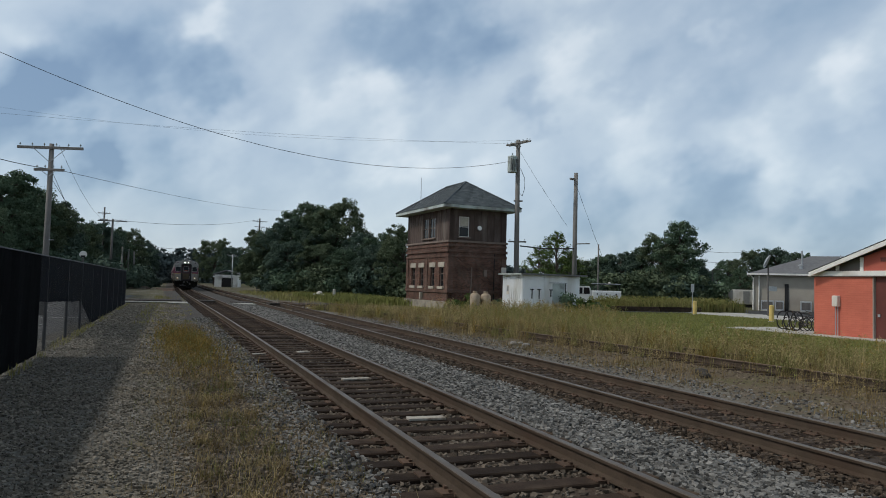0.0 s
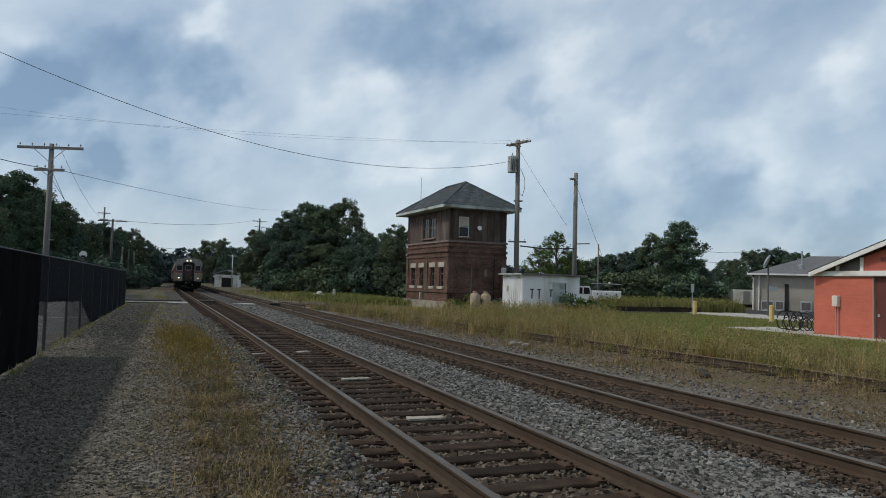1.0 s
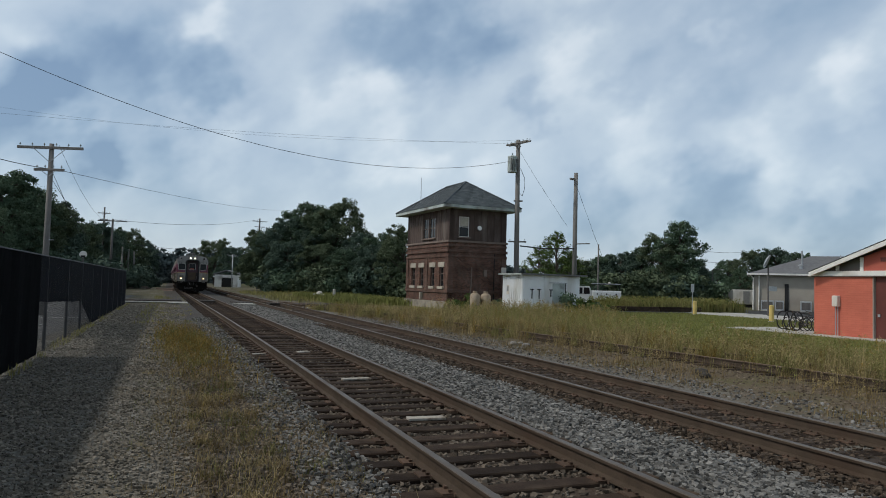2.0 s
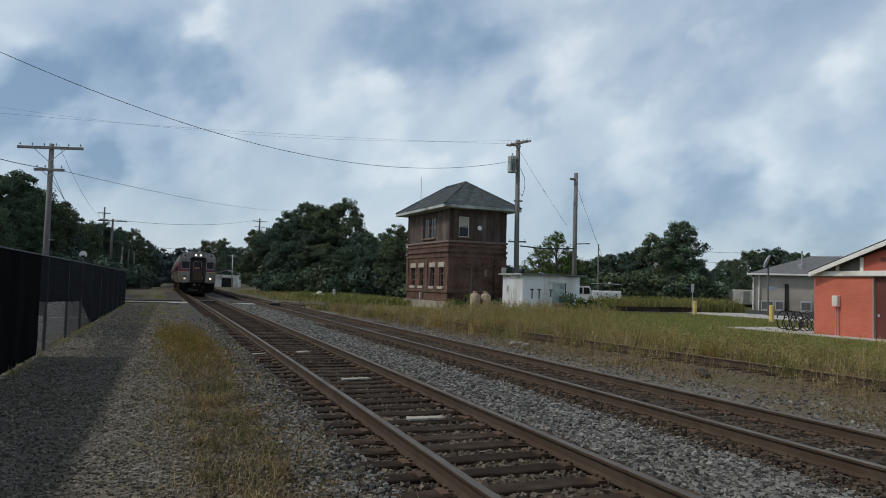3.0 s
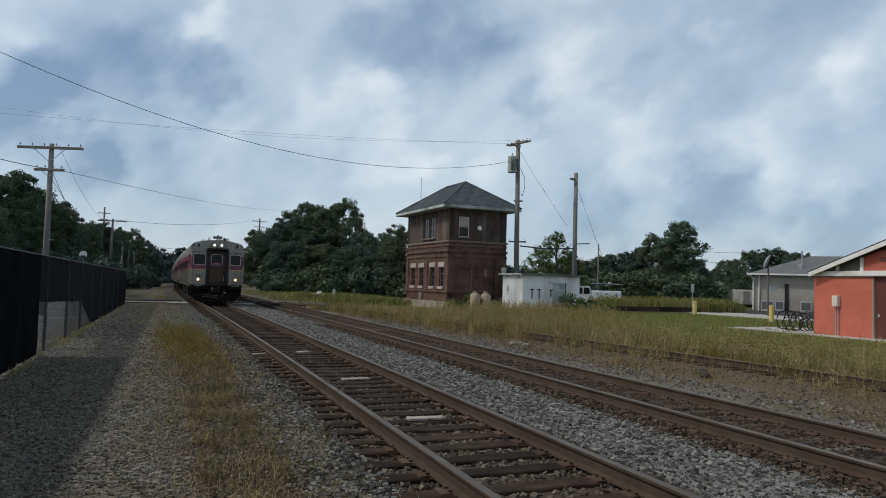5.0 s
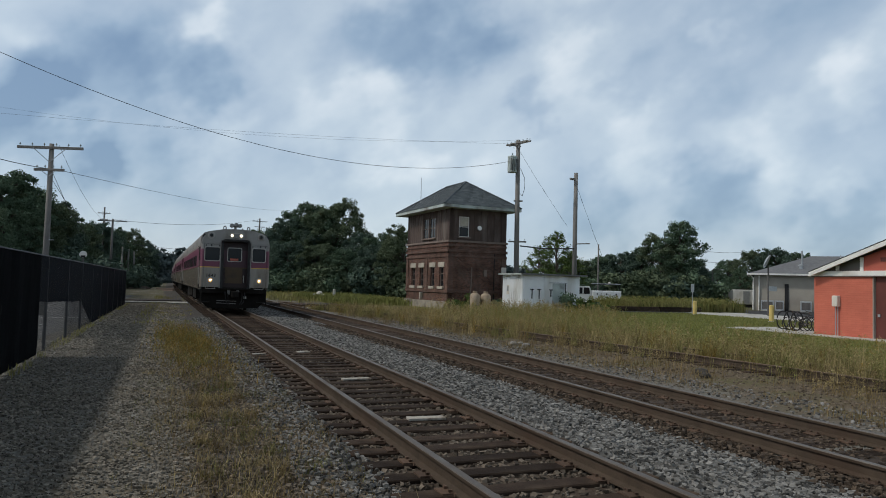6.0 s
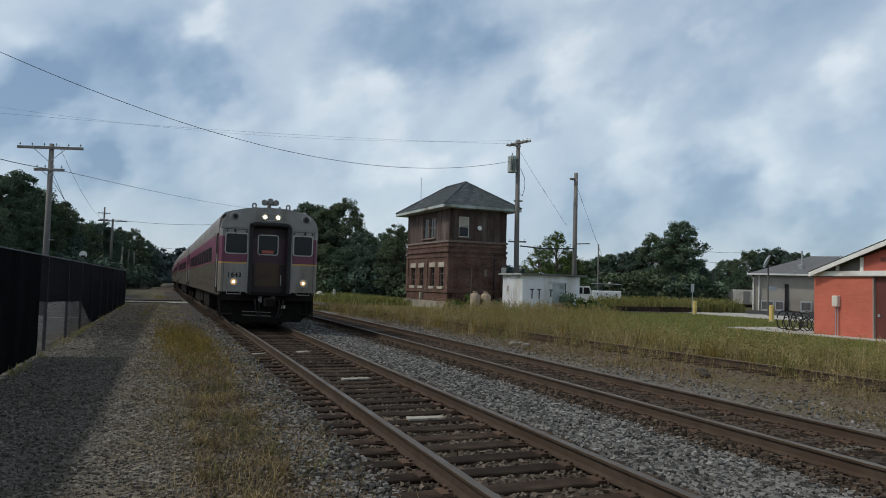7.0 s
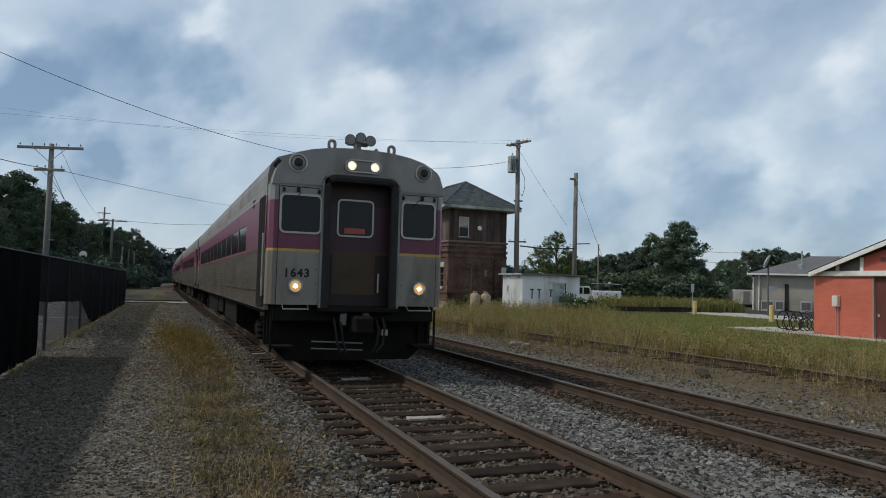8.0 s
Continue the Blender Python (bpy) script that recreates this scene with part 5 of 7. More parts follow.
CARS = 6
cab, _cab_wheels = build_cab_car()
coach = build_coach()
TRAIN = [cab, coach] + [copy_thing(coach, pose(0, 60 + 30 * i, 0)) for i in range(CARS - 2)]
# where the front of the train stands, second by second
FRONT = ((0.0, 105.2), (1.0, 93.3), (2.0, 80.6), (3.0, 69.1), (4.0, 57.6), (5.0, 46.4), (6.0, 35.25), (7.0, 23.85), (8.0, 12.28))


def front_at(t):
    times, ys = [a for a, _ in FRONT], [b for _, b in FRONT]
    i = min(max(int(t), 0), 7)
    def slope(j):
        a, b = max(j - 1, 0), min(j + 1, 8)
        return (ys[b] - ys[a]) / (times[b] - times[a])
    u = t - i
    h00, h10, h01, h11 = 2 * u ** 3 - 3 * u * u + 1, u ** 3 - 2 * u * u + u, -2 * u ** 3 + 3 * u * u, u ** 3 - u * u
    return h00 * ys[i] + h10 * slope(i) + h01 * ys[i + 1] + h11 * slope(i + 1)


def car_pose(y):
    a, b = y + BOGIES[0], y + BOGIES[1]
    d = Vector((tx(b) - tx(a), b - a)).normalized()
    x = tx(a) - d.x / d.y * BOGIES[0]
    return Matrix.Translation((x, y, 0)) @ Matrix.Rotation(-math.atan2(d.x, d.y), 4, 'Z')


def motions():
    for i, car in enumerate(TRAIN):
        walk(car, [(k / 10, car_pose(front_at(k / 10) + i * PITCH_L)) for k in range(81)])
        axles = [o for o in car.children if o.name.startswith("axle") and not o.name.startswith("axle_box")]
        for ax in axles:
            home = ax.matrix_basis.translation.copy()
            rows = []
            for k in range(241):
                t = k / 30
                roll = (105.2 - front_at(t)) / WHEEL_R
                rows.append((t, Matrix.Translation(home) @ Matrix.Rotation(roll, 4, 'X')))
            walk(ax, rows)


# ---- fence ----
def build_fence():
    f = thing("screened_fence", "tall chain-link fence hung with torn black screen cloth", "fence")
    x, top = -5.98, 2.08
    posts = list(np.arange(4.6, 19.0, 2.5)) + [19.6, 23.3, 26.6, 30.0, 33.4, 36.8, 40.2, 43.6, 47.0, 50.2]
    for y in posts:
        p = part("post", tube([(x, y, GROUND - 0.02), (x, y, top - 0.19 * max(y, 0) / 50)], 0.04, seg=8), "fence_post", f, "black steel fence post")
    part("top_rail", tube([(x, -3.0, top), (x, 50.2, top - 0.18)], 0.025, seg=6), "fence_post", f, "dark steel top rail")
    # screen cloth, panel by panel, slightly billowed; the foot is torn away between two posts
    def cloth(y0, y1, zlow, seed):
        bm = bmesh.new()
        n, k = max(2, int((y1 - y0) / 0.3)), 6
        grid = []
        for i in range(n + 1):
            y = y0 + (y1 - y0) * i / n
            zt = top - 0.02 - 0.18 * max(y, 0) / 50
            zl = zlow(y)
            grid.append([bm.verts.new((x + 0.05 + 0.035 * noise.noise((y * 1.3, j * 0.5, seed)), y, zl + (zt - zl) * j / k)) for j in range(k + 1)])
        for a, b in zip(grid, grid[1:]):
            for j in range(k):
                bm.faces.new((a[j], b[j], b[j + 1], a[j + 1]))
        bmesh.ops.solidify(bm, geom=bm.faces[:], thickness=0.008)
        return bm

    def threads(y0, y1, zlow):
        """The stiff upright threads of the open-weave cloth."""
        v, fs = [], []
        for y in np.arange(y0, y1, 0.05 if y0 < 26 else 0.075):
            zt, zl = top - 0.02 - 0.18 * y / 50, zlow(y)
            k = len(v)
            for z in (zl, zt):
                v.extend(((x + 0.02, y - 0.003, z), (x + 0.02, y + 0.003, z), (x + 0.027, y, z)))
            fs.extend(((k, k + 1, k + 4, k + 3), (k + 1, k + 2, k + 5, k + 4), (k + 2, k, k + 3, k + 5)))
        return raw("threads", v, fs, "screen_thread", f, "upright threads of the open-weave cloth", "stuff")
    low = lambda y: GROUND + 0.05
    torn = lambda y: 0.93 - 0.03 * (y - 18.5) + 0.05 * noise.noise((y * 2, 1, 4))
    edges = [-3.0] + [y for y in posts]
    for a, b in zip(edges, edges[1:]):
        if b <= 18.3 or a >= 30.0 - 0.1:
            part("screen", cloth(a, b, low, 1.0), "screen" if b < 19 else "screen_thin", f, "black woven screen cloth")
            if a > 19:
                threads(a, b, low)
    part("screen", cloth(17.1, 18.3, low, 1.0), "screen", f, "black woven screen cloth")
    for a, b in ((23.3, 26.6), (26.6, 30.0)):
        part("lower_screen", cloth(a, b, lambda y: GROUND + 0.12, 2.0), "screen_thin", f, "thin remnant of the screen cloth")
    for a, b in ((18.3, 19.6), (19.6, 23.3), (23.3, 26.6)):
        part("screen", cloth(a, b, torn, a), "screen_thin", f, "black screen cloth torn away at the foot")
        threads(a, b, torn)
    threads(26.6, 30.0, lambda y: 0.65 - 0.27 * (y - 26.6))
    part("screen", cloth(26.6, 30.0, lambda y: 0.65 - 0.27 * (y - 26.6), 60), "screen_thin", f, "black screen cloth torn away at the foot")
    # chain link wires where the cloth is gone
    bm = bmesh.new()
    pitch = 0.11
    y = 17.4
    while y < 30.5:
        for s in (-1, 1):
            a, b = (x - 0.01, y, GROUND + 0.03), (x - 0.01, y + s * 1.3, 1.0)
            tube([a, b], 0.0028, seg=3, bm=bm, caps=False)
        y += pitch
    tagged(part("chain_link", bm, "fence_post", f, "thin wire mesh"), kind="stuff")


# ---- poles and wires ----
def pole(name, label, x, y, h, r0, r1, mat="pole_wood", lean=(0, 0), group=""):
    p = thing(name, label, "pole", pose(x, y, GROUND), group)
    part("mast", tube([(0, 0, -0.05), (lean[0] * 0.5, lean[1] * 0.5, h * 0.5), (lean[0], lean[1], h)], r0, r1, 10), mat, p, smooth=True)
    return p


def crossarm(p, z, half, turn, mat="pole_wood", pins=6, braces=True, off=0.12, lean=(0, 0)):
    m = Matrix.Translation((lean[0], lean[1], z)) @ Matrix.Rotation(radians(turn), 4, 'Z')
    arm = part("crossarm", box(-half, -off - 0.05, -0.06, half, -off + 0.05, 0.06, bevel=0.01), mat, p, "weathered wooden crossarm")
    arm.matrix_basis = m
    for i in range(pins):
        u = -half + 0.12 + (2 * half - 0.24) * i / max(pins - 1, 1)
        part("insulator", lathe([(0.012, 0.0), (0.012, 0.09), (0.045, 0.09), (0.05, 0.13), (0.03, 0.16), (0.035, 0.19), (0.012, 0.21)], 8, m=Matrix.Translation((u, -off, 0.06)) @ Matrix.Diagonal((0.8, 0.8, 0.7, 1))), "insulator", arm)
    if braces:
        for s in (-1, 1):
            part("brace", tube([(s * half * 0.5, -off - 0.06, -0.03), (0.0, -off - 0.02, -half * 0.45)], 0.016, seg=5), "galvanised", arm)
    return arm


def wire(name, label, a, b, sag, r=0.012, n=24):
    pts = []
    for i in range(n + 1):
        u = i / n
        q = Vector(a).lerp(Vector(b), u)
        q.z -= 4 * sag * u * (1 - u)
        pts.append(q)
    ob = link(name, tube(pts, r, seg=5), "cable")
    return tagged(ob, label, "cable")


def build_poles():
    p = pole("telegraph_pole", "weathered wooden telegraph pole with two crossarms", -8.5, 36.1, 7.75, 0.15, 0.10)
    crossarm(p, 7.55, 1.45, -18, pins=6)
    crossarm(p, 6.55, 0.66, -18, pins=4)
    part("step_bolt", tube([(0.1, -0.1, 3.4), (0.3, -0.15, 3.4)], 0.02, seg=5), "galvanised", p)
    q = pole("telegraph_pole", "dark wooden telegraph pole farther along the line", -9.9, 90, 8.4, 0.15, 0.11, "pole_dark")
    crossarm(q, 8.15, 1.6, -12, "pole_dark", 6)
    q = pole("telegraph_pole", "tall dark wooden pole with three short crossarms", -13.3, 119, 12.2, 0.16, 0.11, "pole_dark")
    for z, h in ((11.3, 0.9), (10.3, 0.6), (8.9, 0.8)):
        crossarm(q, z, h, -12, "pole_dark", 4)
    q = pole("telegraph_pole", "distant pole with two crossarms beyond the trees", 12.4, 143.4, 13.9, 0.2, 0.14, "pole_dark")
    crossarm(q, 13.3, 1.5, 10, "pole_dark", 4)
    crossarm(q, 12.2, 1.0, 10, "pole_dark", 2)
    q = pole("telegraph_pole", "tall dark pole standing behind the wood", 20.1, 140.3, 16.2, 0.2, 0.13, "pole_dark")
    crossarm(q, 15.9, 1.2, 10, "pole_dark", 4)
    for x, y, h in ((-11.3, 131.3, 7.4), (-10.6, 136.4, 6.6), (-9.7, 136.1, 6.2)):
        pole("post", "grey wooden line post beside the railway", x, y, h, 0.16, 0.13, group="line posts")
    q = pole("signal_mast", "pale slim mast beside the far white house", 8.5, 156, 7.0, 0.13, 0.1, "galvanised")
    part("mast_arm", tube([(0, 0, 6.6), (-1.2, 0, 6.9)], 0.06, seg=6), "galvanised", q)
    # transformer pole behind the shed
    t = pole("utility_pole", "grey wooden utility pole with a transformer can", 22.0, 49.9, 13.45, 0.22, 0.16, lean=(-0.1, 0))
    crossarm(t, 13.2, 1.3, -76, pins=6, lean=(-0.1, 0))
    crossarm(t, 13.2, 1.3, -76, pins=4, lean=(-0.1, 0), braces=False, off=-0.16)
    crossarm(t, 12.95, 0.5, 12, pins=3, lean=(-0.4, 0), braces=False)
    tr = part("transformer", lathe([(0.1, 0.0), (0.35, 0.03), (0.37, 0.08), (0.37, 1.2), (0.39, 1.23), (0.37, 1.30), (0.1, 1.38)], 16, m=Matrix.Translation((-0.62, -0.1, 10.78))), "fascia", t, "grey transformer can")
    for k in range(5):
        part("cooling_fin", box(-0.92 + 0.15 * k, -0.53, 10.95, -0.89 + 0.15 * k, -0.40, 11.85), "shed_roof", tr)
    part("bushing", lathe([(0.03, 0), (0.06, 0.05), (0.035, 0.1), (0.06, 0.15), (0.03, 0.25)], 8, m=Matrix.Translation((-0.62, -0.1, 12.1))), "insulator", tr)
    part("transformer_bracket", box(-0.28, -0.12, 11.0, -0.05, 0.0, 11.5), "galvanised", t)
    part("cable_loop", tube([(0.1, -0.1, 11.2), (0.45, -0.1, 10.5), (0.5, -0.1, 9.6), (0.3, -0.1, 9.0), (0.15, -0.1, 9.2)], 0.02, seg=5), "cable", t)
    crossarm(t, 5.4, 0.7, -22, pins=2, braces=False)
    crossarm(t, 8.6, 0.35, -22, pins=0, braces=False)
    u = pole("utility_pole", "shorter grey wooden pole with a side arm", 26.3, 48.4, 10.98, 0.20, 0.15)
    part("top_bracket", box(-0.55, -0.1, 10.4, -0.12, 0.05, 10.55), "pole_wood", u)
    part("side_arm", tube([(-0.1, -0.2, 5.35), (1.15, -0.35, 5.42)], 0.05, seg=6), "pole_wood", u, "short wooden side arm")
    link_b = thing("tie_beam", "thick bundled cable slung between the two utility poles", "cable")
    part("bundle", tube([(22.2, 49.8, 4.78), (23.8, 49.1, 4.62), (26.2, 48.3, 4.68)], 0.055, seg=6), "cable", link_b)
    s = pole("street_lamp", "slim dark street lamp post beside the road", 64.4, 76.0, 4.9, 0.07, 0.05, "pole_dark")
    part("lamp_arm", tube([(0, 0, 4.85), (1.0, -0.4, 4.95)], 0.04, seg=6), "pole_dark", s)
    part("lamp_head", box(0.9, -0.55, 4.85, 1.4, -0.3, 4.97, bevel=0.02), "galvanised", s)
    mp = pole("mast_pole", "thin grey pole beside the parked truck", 37.1, 61.6, 6.4, 0.09, 0.07)
    # wires
    wire("power_line", "heavy black power line sagging to the transformer pole", (-12.2, 35.0, 11.7), (21.3, 49.8, 11.4), 2.5, 0.015, 40)
    wire("power_line", "thin power line high above the tracks", (-15.8, 52.5, 11.8), (21.4, 49.7, 12.75), 0.3, 0.006, 40)
    wire("power_line", "thin power line high above the tracks", (-15.8, 54, 12.6), (21.6, 49.9, 13.1), 0.9, 0.005, 40)
    wire("telephone_wire", "black wire along the telegraph poles", (-8.5, 36.1, 6.35), (20.1, 140.3, 15.7), 0.9, 0.011, 40)
    wire("telephone_wire", "black wire along the telegraph poles", (-8.5, 36.1, 6.3), (-12.5, 33.3, 6.9), 0.15, 0.016, 20)
    wire("telephone_wire", "thin wire from pole to pole", (-8.2, 36.0, 7.4), (-9.9, 90, 7.9), 1.2, 0.008, 30)
    wire("telephone_wire", "thin wire in the distance over the line", (-9.9, 90, 8.0), (12.4, 143.4, 13.4), 0.8, 0.02, 30)
    wire("telephone_wire", "wire hanging low between far trees", (-13.3, 119, 7.0), (2.0, 150, 7.0), 0.3, 0.03, 20)
    wire("telephone_wire", "slack wire below the far poles", (-13.3, 119, 6.8), (-22, 70, 6.5), 1.6, 0.03, 20)
    for dx in (0.0, 0.3):
        wire("guy_wire", "steel guy wire of the telegraph pole", (-8.4, 36.2, 6.1 - dx), (-11.2 + dx * 2, 75, 4.6), 0.0, 0.012, 2)
    wire("guy_wire", "steel guy wire down from the transformer pole", (22.1, 49.9, 12.2), (28.9, 54.0, 7.0), 0.1, 0.012, 10)
    wire("guy_wire", "steel guy wire down from the shorter pole", (26.4, 48.4, 9.6), (31.0, 51.7, 4.4), 0.05, 0.012, 10)
    wire("far_line", "thin wire beyond the trees", (60.5, 79, 7.6), (130.7, 137.1, 12.0), 0.6, 0.03, 16)
    wire("far_line", "thin wire beyond the trees", (60.5, 79, 6.2), (130.7, 137.1, 9.4), 0.6, 0.03, 16)


# ---- red shelter and beige building ----
def build_shelter():
    s = thing("red_shelter", "red painted shelter with white trim and a gabled roof", "building", pose(25.78, 25.62, GROUND))
    # local: x away from the tracks, y towards the camera is negative
    L, H, D = 7.8, 2.80, 7.0
    wall = part("wall", box(0, -3.05, 0, 0.25, 0, H), "red_wall", s, "red painted masonry wall")
    part("wall", box(0, -L, 0, 0.25, -4.6, H), "red_wall", s, "red painted masonry wall")
    part("wall", box(0.25, -0.25, 0, D, 0, H), "red_wall", s)
    part("wall", box(0.25, -L, 0, D, -L + 0.25, H), "red_wall", s)
    part("wall", box(D, -L, 0, D + 0.25, 0, H), "red_wall", s)
    d = part("door", box(0.12, -4.6, 0, 0.18, -3.12, H - 0.04), "door_red", s, "dark red recessed door")
    part("door_frame", box(-0.012, -3.10, 0, 0.2, -3.055, H - 0.06), "beige", s, "pale door frame")
    part("door_handle", box(0.05, -3.35, 1.0, 0.118, -3.25, 1.12), "galvanised", d)
    part("slab", box(-0.1, -L, -0.02, D, 0.1, 0.035), "concrete", s)
    beam = part("beam", box(-0.12, -L, H + 0.002, 0.1, 0.02, H + 0.22), "white_trim", s, "white painted beam")
    part("flashing", box(-0.09, -L, H - 0.05, -0.002, 0.01, H), "board_grey", s)
    # gable: white rakes, clerestory panes, red siding
    half, rise = 4.25, 1.25
    yc = -4.15
    eave_z = H + 0.12
    for sgn in (1, -1):
        a, b = (yc + sgn * (half - 0.12), eave_z - 0.16), (yc, eave_z + rise)
        bm = bmesh.new()
        poly = [(a[0], a[1]), (b[0], b[1]), (b[0], b[1] + 0.2), (a[0], a[1] + 0.2)]
        part("rake", prism(poly, -0.4, -0.33, 'x'), "white_trim", s, "white painted rake board")
        rp = [(a[0], a[1] + 0.13), (b[0], b[1] + 0.13), (b[0], b[1] + 0.23), (a[0], a[1] + 0.23)]
        part("roof", prism([(p, q) for p, q in rp], -0.325, D + 0.5, 'x'), "shingle", s, "grey shingled roof slope")
        n = 14
        for i in range(n):
            f0, f1 = i / n, (i + 1.15) / n
            y0, z0, y1, z1 = a[0] + (b[0] - a[0]) * f0, a[1] + 0.235 + (b[1] - a[1]) * f0, a[0] + (b[0] - a[0]) * min(f1, 1), a[1] + 0.235 + (b[1] - a[1]) * min(f1, 1)
            part("shingle_course", prism([(y0, z0), (y0, z0 + 0.02), (y1, z1 + 0.004), (y1, z1)], -0.41, D + 0.51, 'x'), "shingle", s)
    z_at = lambda y: eave_z + rise * (1 - abs(y - yc) / half) - 0.06
    for y0, y1, mat in ((-2.5, -0.35, "window_glass"), (yc * 2 + 0.35, yc * 2 + 2.5, "window_glass")):
        part("clerestory", prism([(y0, H + 0.2), (y1, H + 0.2), (y1, max(z_at(y1), H + 0.22)), (y0, max(z_at(y0), H + 0.22))], 0.0, 0.04, 'x'), "clerestory_glass", s, "dim triangular clerestory pane")
    part("siding", prism([(-2.6, H + 0.2), (-2.6, z_at(-2.6)), (yc, z_at(yc)), (2 * yc + 2.6, z_at(-2.6)), (2 * yc + 2.6, H + 0.2)], 0.0, 0.06, 'x'), "red_siding", s, "red boarded gable")
    for z in np.arange(H + 0.35, H + 1.3, 0.2):
        yl = min(-2.6, yc + half * (1 - (z - eave_z + 0.1) / rise))
        if yl > yc:
            part("siding_board", box(-0.012, 2 * yc - yl, z, 0.0, yl, z + 0.025), "red_siding", s)
    for y in (-2.55, -1.3):
        part("stud", box(-0.05, y - 0.08, H + 0.221, -0.002, y + 0.08, z_at(y)), "white_trim", s, "white painted stud")
    part("vent", box(-0.03, -4.25, H + 0.62, -0.013, -3.45, H + 0.80), "door_red", s)
    bx = part("meter_box", box(-0.22, -1.44, 1.38, -0.002, -1.14, 1.88, bevel=0.02), "light_box", s, "beige electric meter box")
    for y in (-1.36, -1.24):
        part("conduit", tube([(-0.08, y, 0.0), (-0.08, y, 1.4)], 0.022, seg=6), "galvanised", bx)


def hip_roof(x0, x1, y0, y1, z, rise, over):
    bm = bmesh.new()
    x0, x1, y0, y1 = x0 - over, x1 + over, y0 - over, y1 + over
    half = min(x1 - x0, y1 - y0) / 2
    c = [(x0, y0, z), (x1, y0, z), (x1, y1, z), (x0, y1, z)]
    if x1 - x0 > y1 - y0:
        r = [(x0 + half, (y0 + y1) / 2, z + rise), (x1 - half, (y0 + y1) / 2, z + rise)]
        fs = ((0, 1, 5, 4), (1, 2, 5), (2, 3, 4, 5), (3, 0, 4))
    else:
        r = [((x0 + x1) / 2, y0 + half, z + rise), ((x0 + x1) / 2, y1 - half, z + rise)]
        fs = ((0, 1, 4), (1, 2, 5, 4), (2, 3, 5), (3, 0, 4, 5))
    vs = [bm.verts.new(q) for q in c + r]
    for f in fs:
        bm.faces.new([vs[i] for i in f])
    bm.faces.new((vs[3], vs[2], vs[1], vs[0]))
    bmesh.ops.recalc_face_normals(bm, faces=bm.faces[:])
    return bm


def build_beige():
    b = thing("beige_building", "low beige building with a grey hipped roof and white gutters", "building", pose(58.1, 62.3, GROUND, 0, 0, -45))
    W, D, H = 22.0, 12.0, 4.0
    part("wall", box(0, 0, 0, W, D, H), "beige", b, "beige plaster wall")
    part("roof", hip_roof(0, W, 0, D, H + 0.1, 2.3, 0.7), "shingle", b, "grey shingled hipped roof")
    for a in ((-0.7, -0.75, W + 0.7, -0.66), (-0.75, -0.66, -0.66, D + 0.7)):
        part("gutter", box(a[0], a[1], H - 0.05, a[2], a[3], H + 0.13), "white_trim", b, "white gutter")
    part("downpipe", tube([(-0.1, -0.12, 0), (-0.1, -0.12, H - 0.4), (-0.5, -0.6, H)], 0.07, seg=6), "white_trim", b, "white downpipe")
    part("downpipe", tube([(0.5, -0.12, 0), (0.5, -0.12, H)], 0.07, seg=6), "white_trim", b)
    part("door", box(3.1, -0.06, 0, 3.5, -0.002, 3.0), "dark", b, "narrow dark doorway")
    part("vent_pipe", tube([(4.9, 2.2, H + 0.6), (4.9, 2.2, H + 2.8)], 0.1, seg=8), "galvanised", b, "metal vent pipe on the roof")
    part("vent_pipe", tube([(8.8, 3.0, H + 1.0), (8.8, 3.0, H + 2.4)], 0.06, seg=8), "galvanised", b)
    part("roof_vent", lathe([(0.2, 0), (0.2, 0.4), (0.3, 0.45), (0.1, 0.6)], 10, m=Matrix.Translation((4.75, 1.3, H + 0.65))), "galvanised", b)
    for i, (x, w) in enumerate(((0.7, 1.3), (2.1, 0.9), (4.6, 1.1), (5.9, 1.2))):
        u = thing("air_conditioner", "grey outdoor air conditioner on the ground beside the beige wall", "air conditioner", pose(58.1, 62.3, GROUND, 0, 0, -45) @ pose(x, -1.3, 0), "air conditioners")
        part("case", box(0, 0, 0.05, w, 0.8, 1.15, bevel=0.03), "galvanised", u)
        part("grille", box(0.12, -0.012, 0.2, w - 0.12, -0.002, 1.0), "pole_dark", u, "dark grille")
        part("base", box(-0.05, -0.05, 0.0, w + 0.05, 0.85, 0.05), "concrete", u)
    d = thing("satellite_dish", "grey satellite dish on a tall post", "satellite dish", pose(43.9, 46.3, GROUND))
    part("post", tube([(0, 0, 0), (0, 0, 4.2)], 0.06, seg=8), "pole_dark", d)
    part("dish", lathe([(0.02, 0.12), (0.3, 0.10), (0.55, 0.02), (0.62, -0.04), (0.63, -0.02), (0.55, 0.05), (0.3, 0.13), (0.02, 0.15)], 20, m=Matrix.Translation((-0.15, 0, 4.6)) @ Matrix.Rotation(radians(128), 4, 'Z') @ Matrix.Rotation(radians(65), 4, 'Y')), "galvanised", d, "round grey dish")
    part("feed_arm", tube([(0, 0, 4.2), (-0.6, -0.2, 4.3)], 0.025, seg=5), "pole_dark", d)
    part("sign_board", box(0.0, -0.05, 2.1, 0.9, -0.02, 2.5), "galvanised", d)


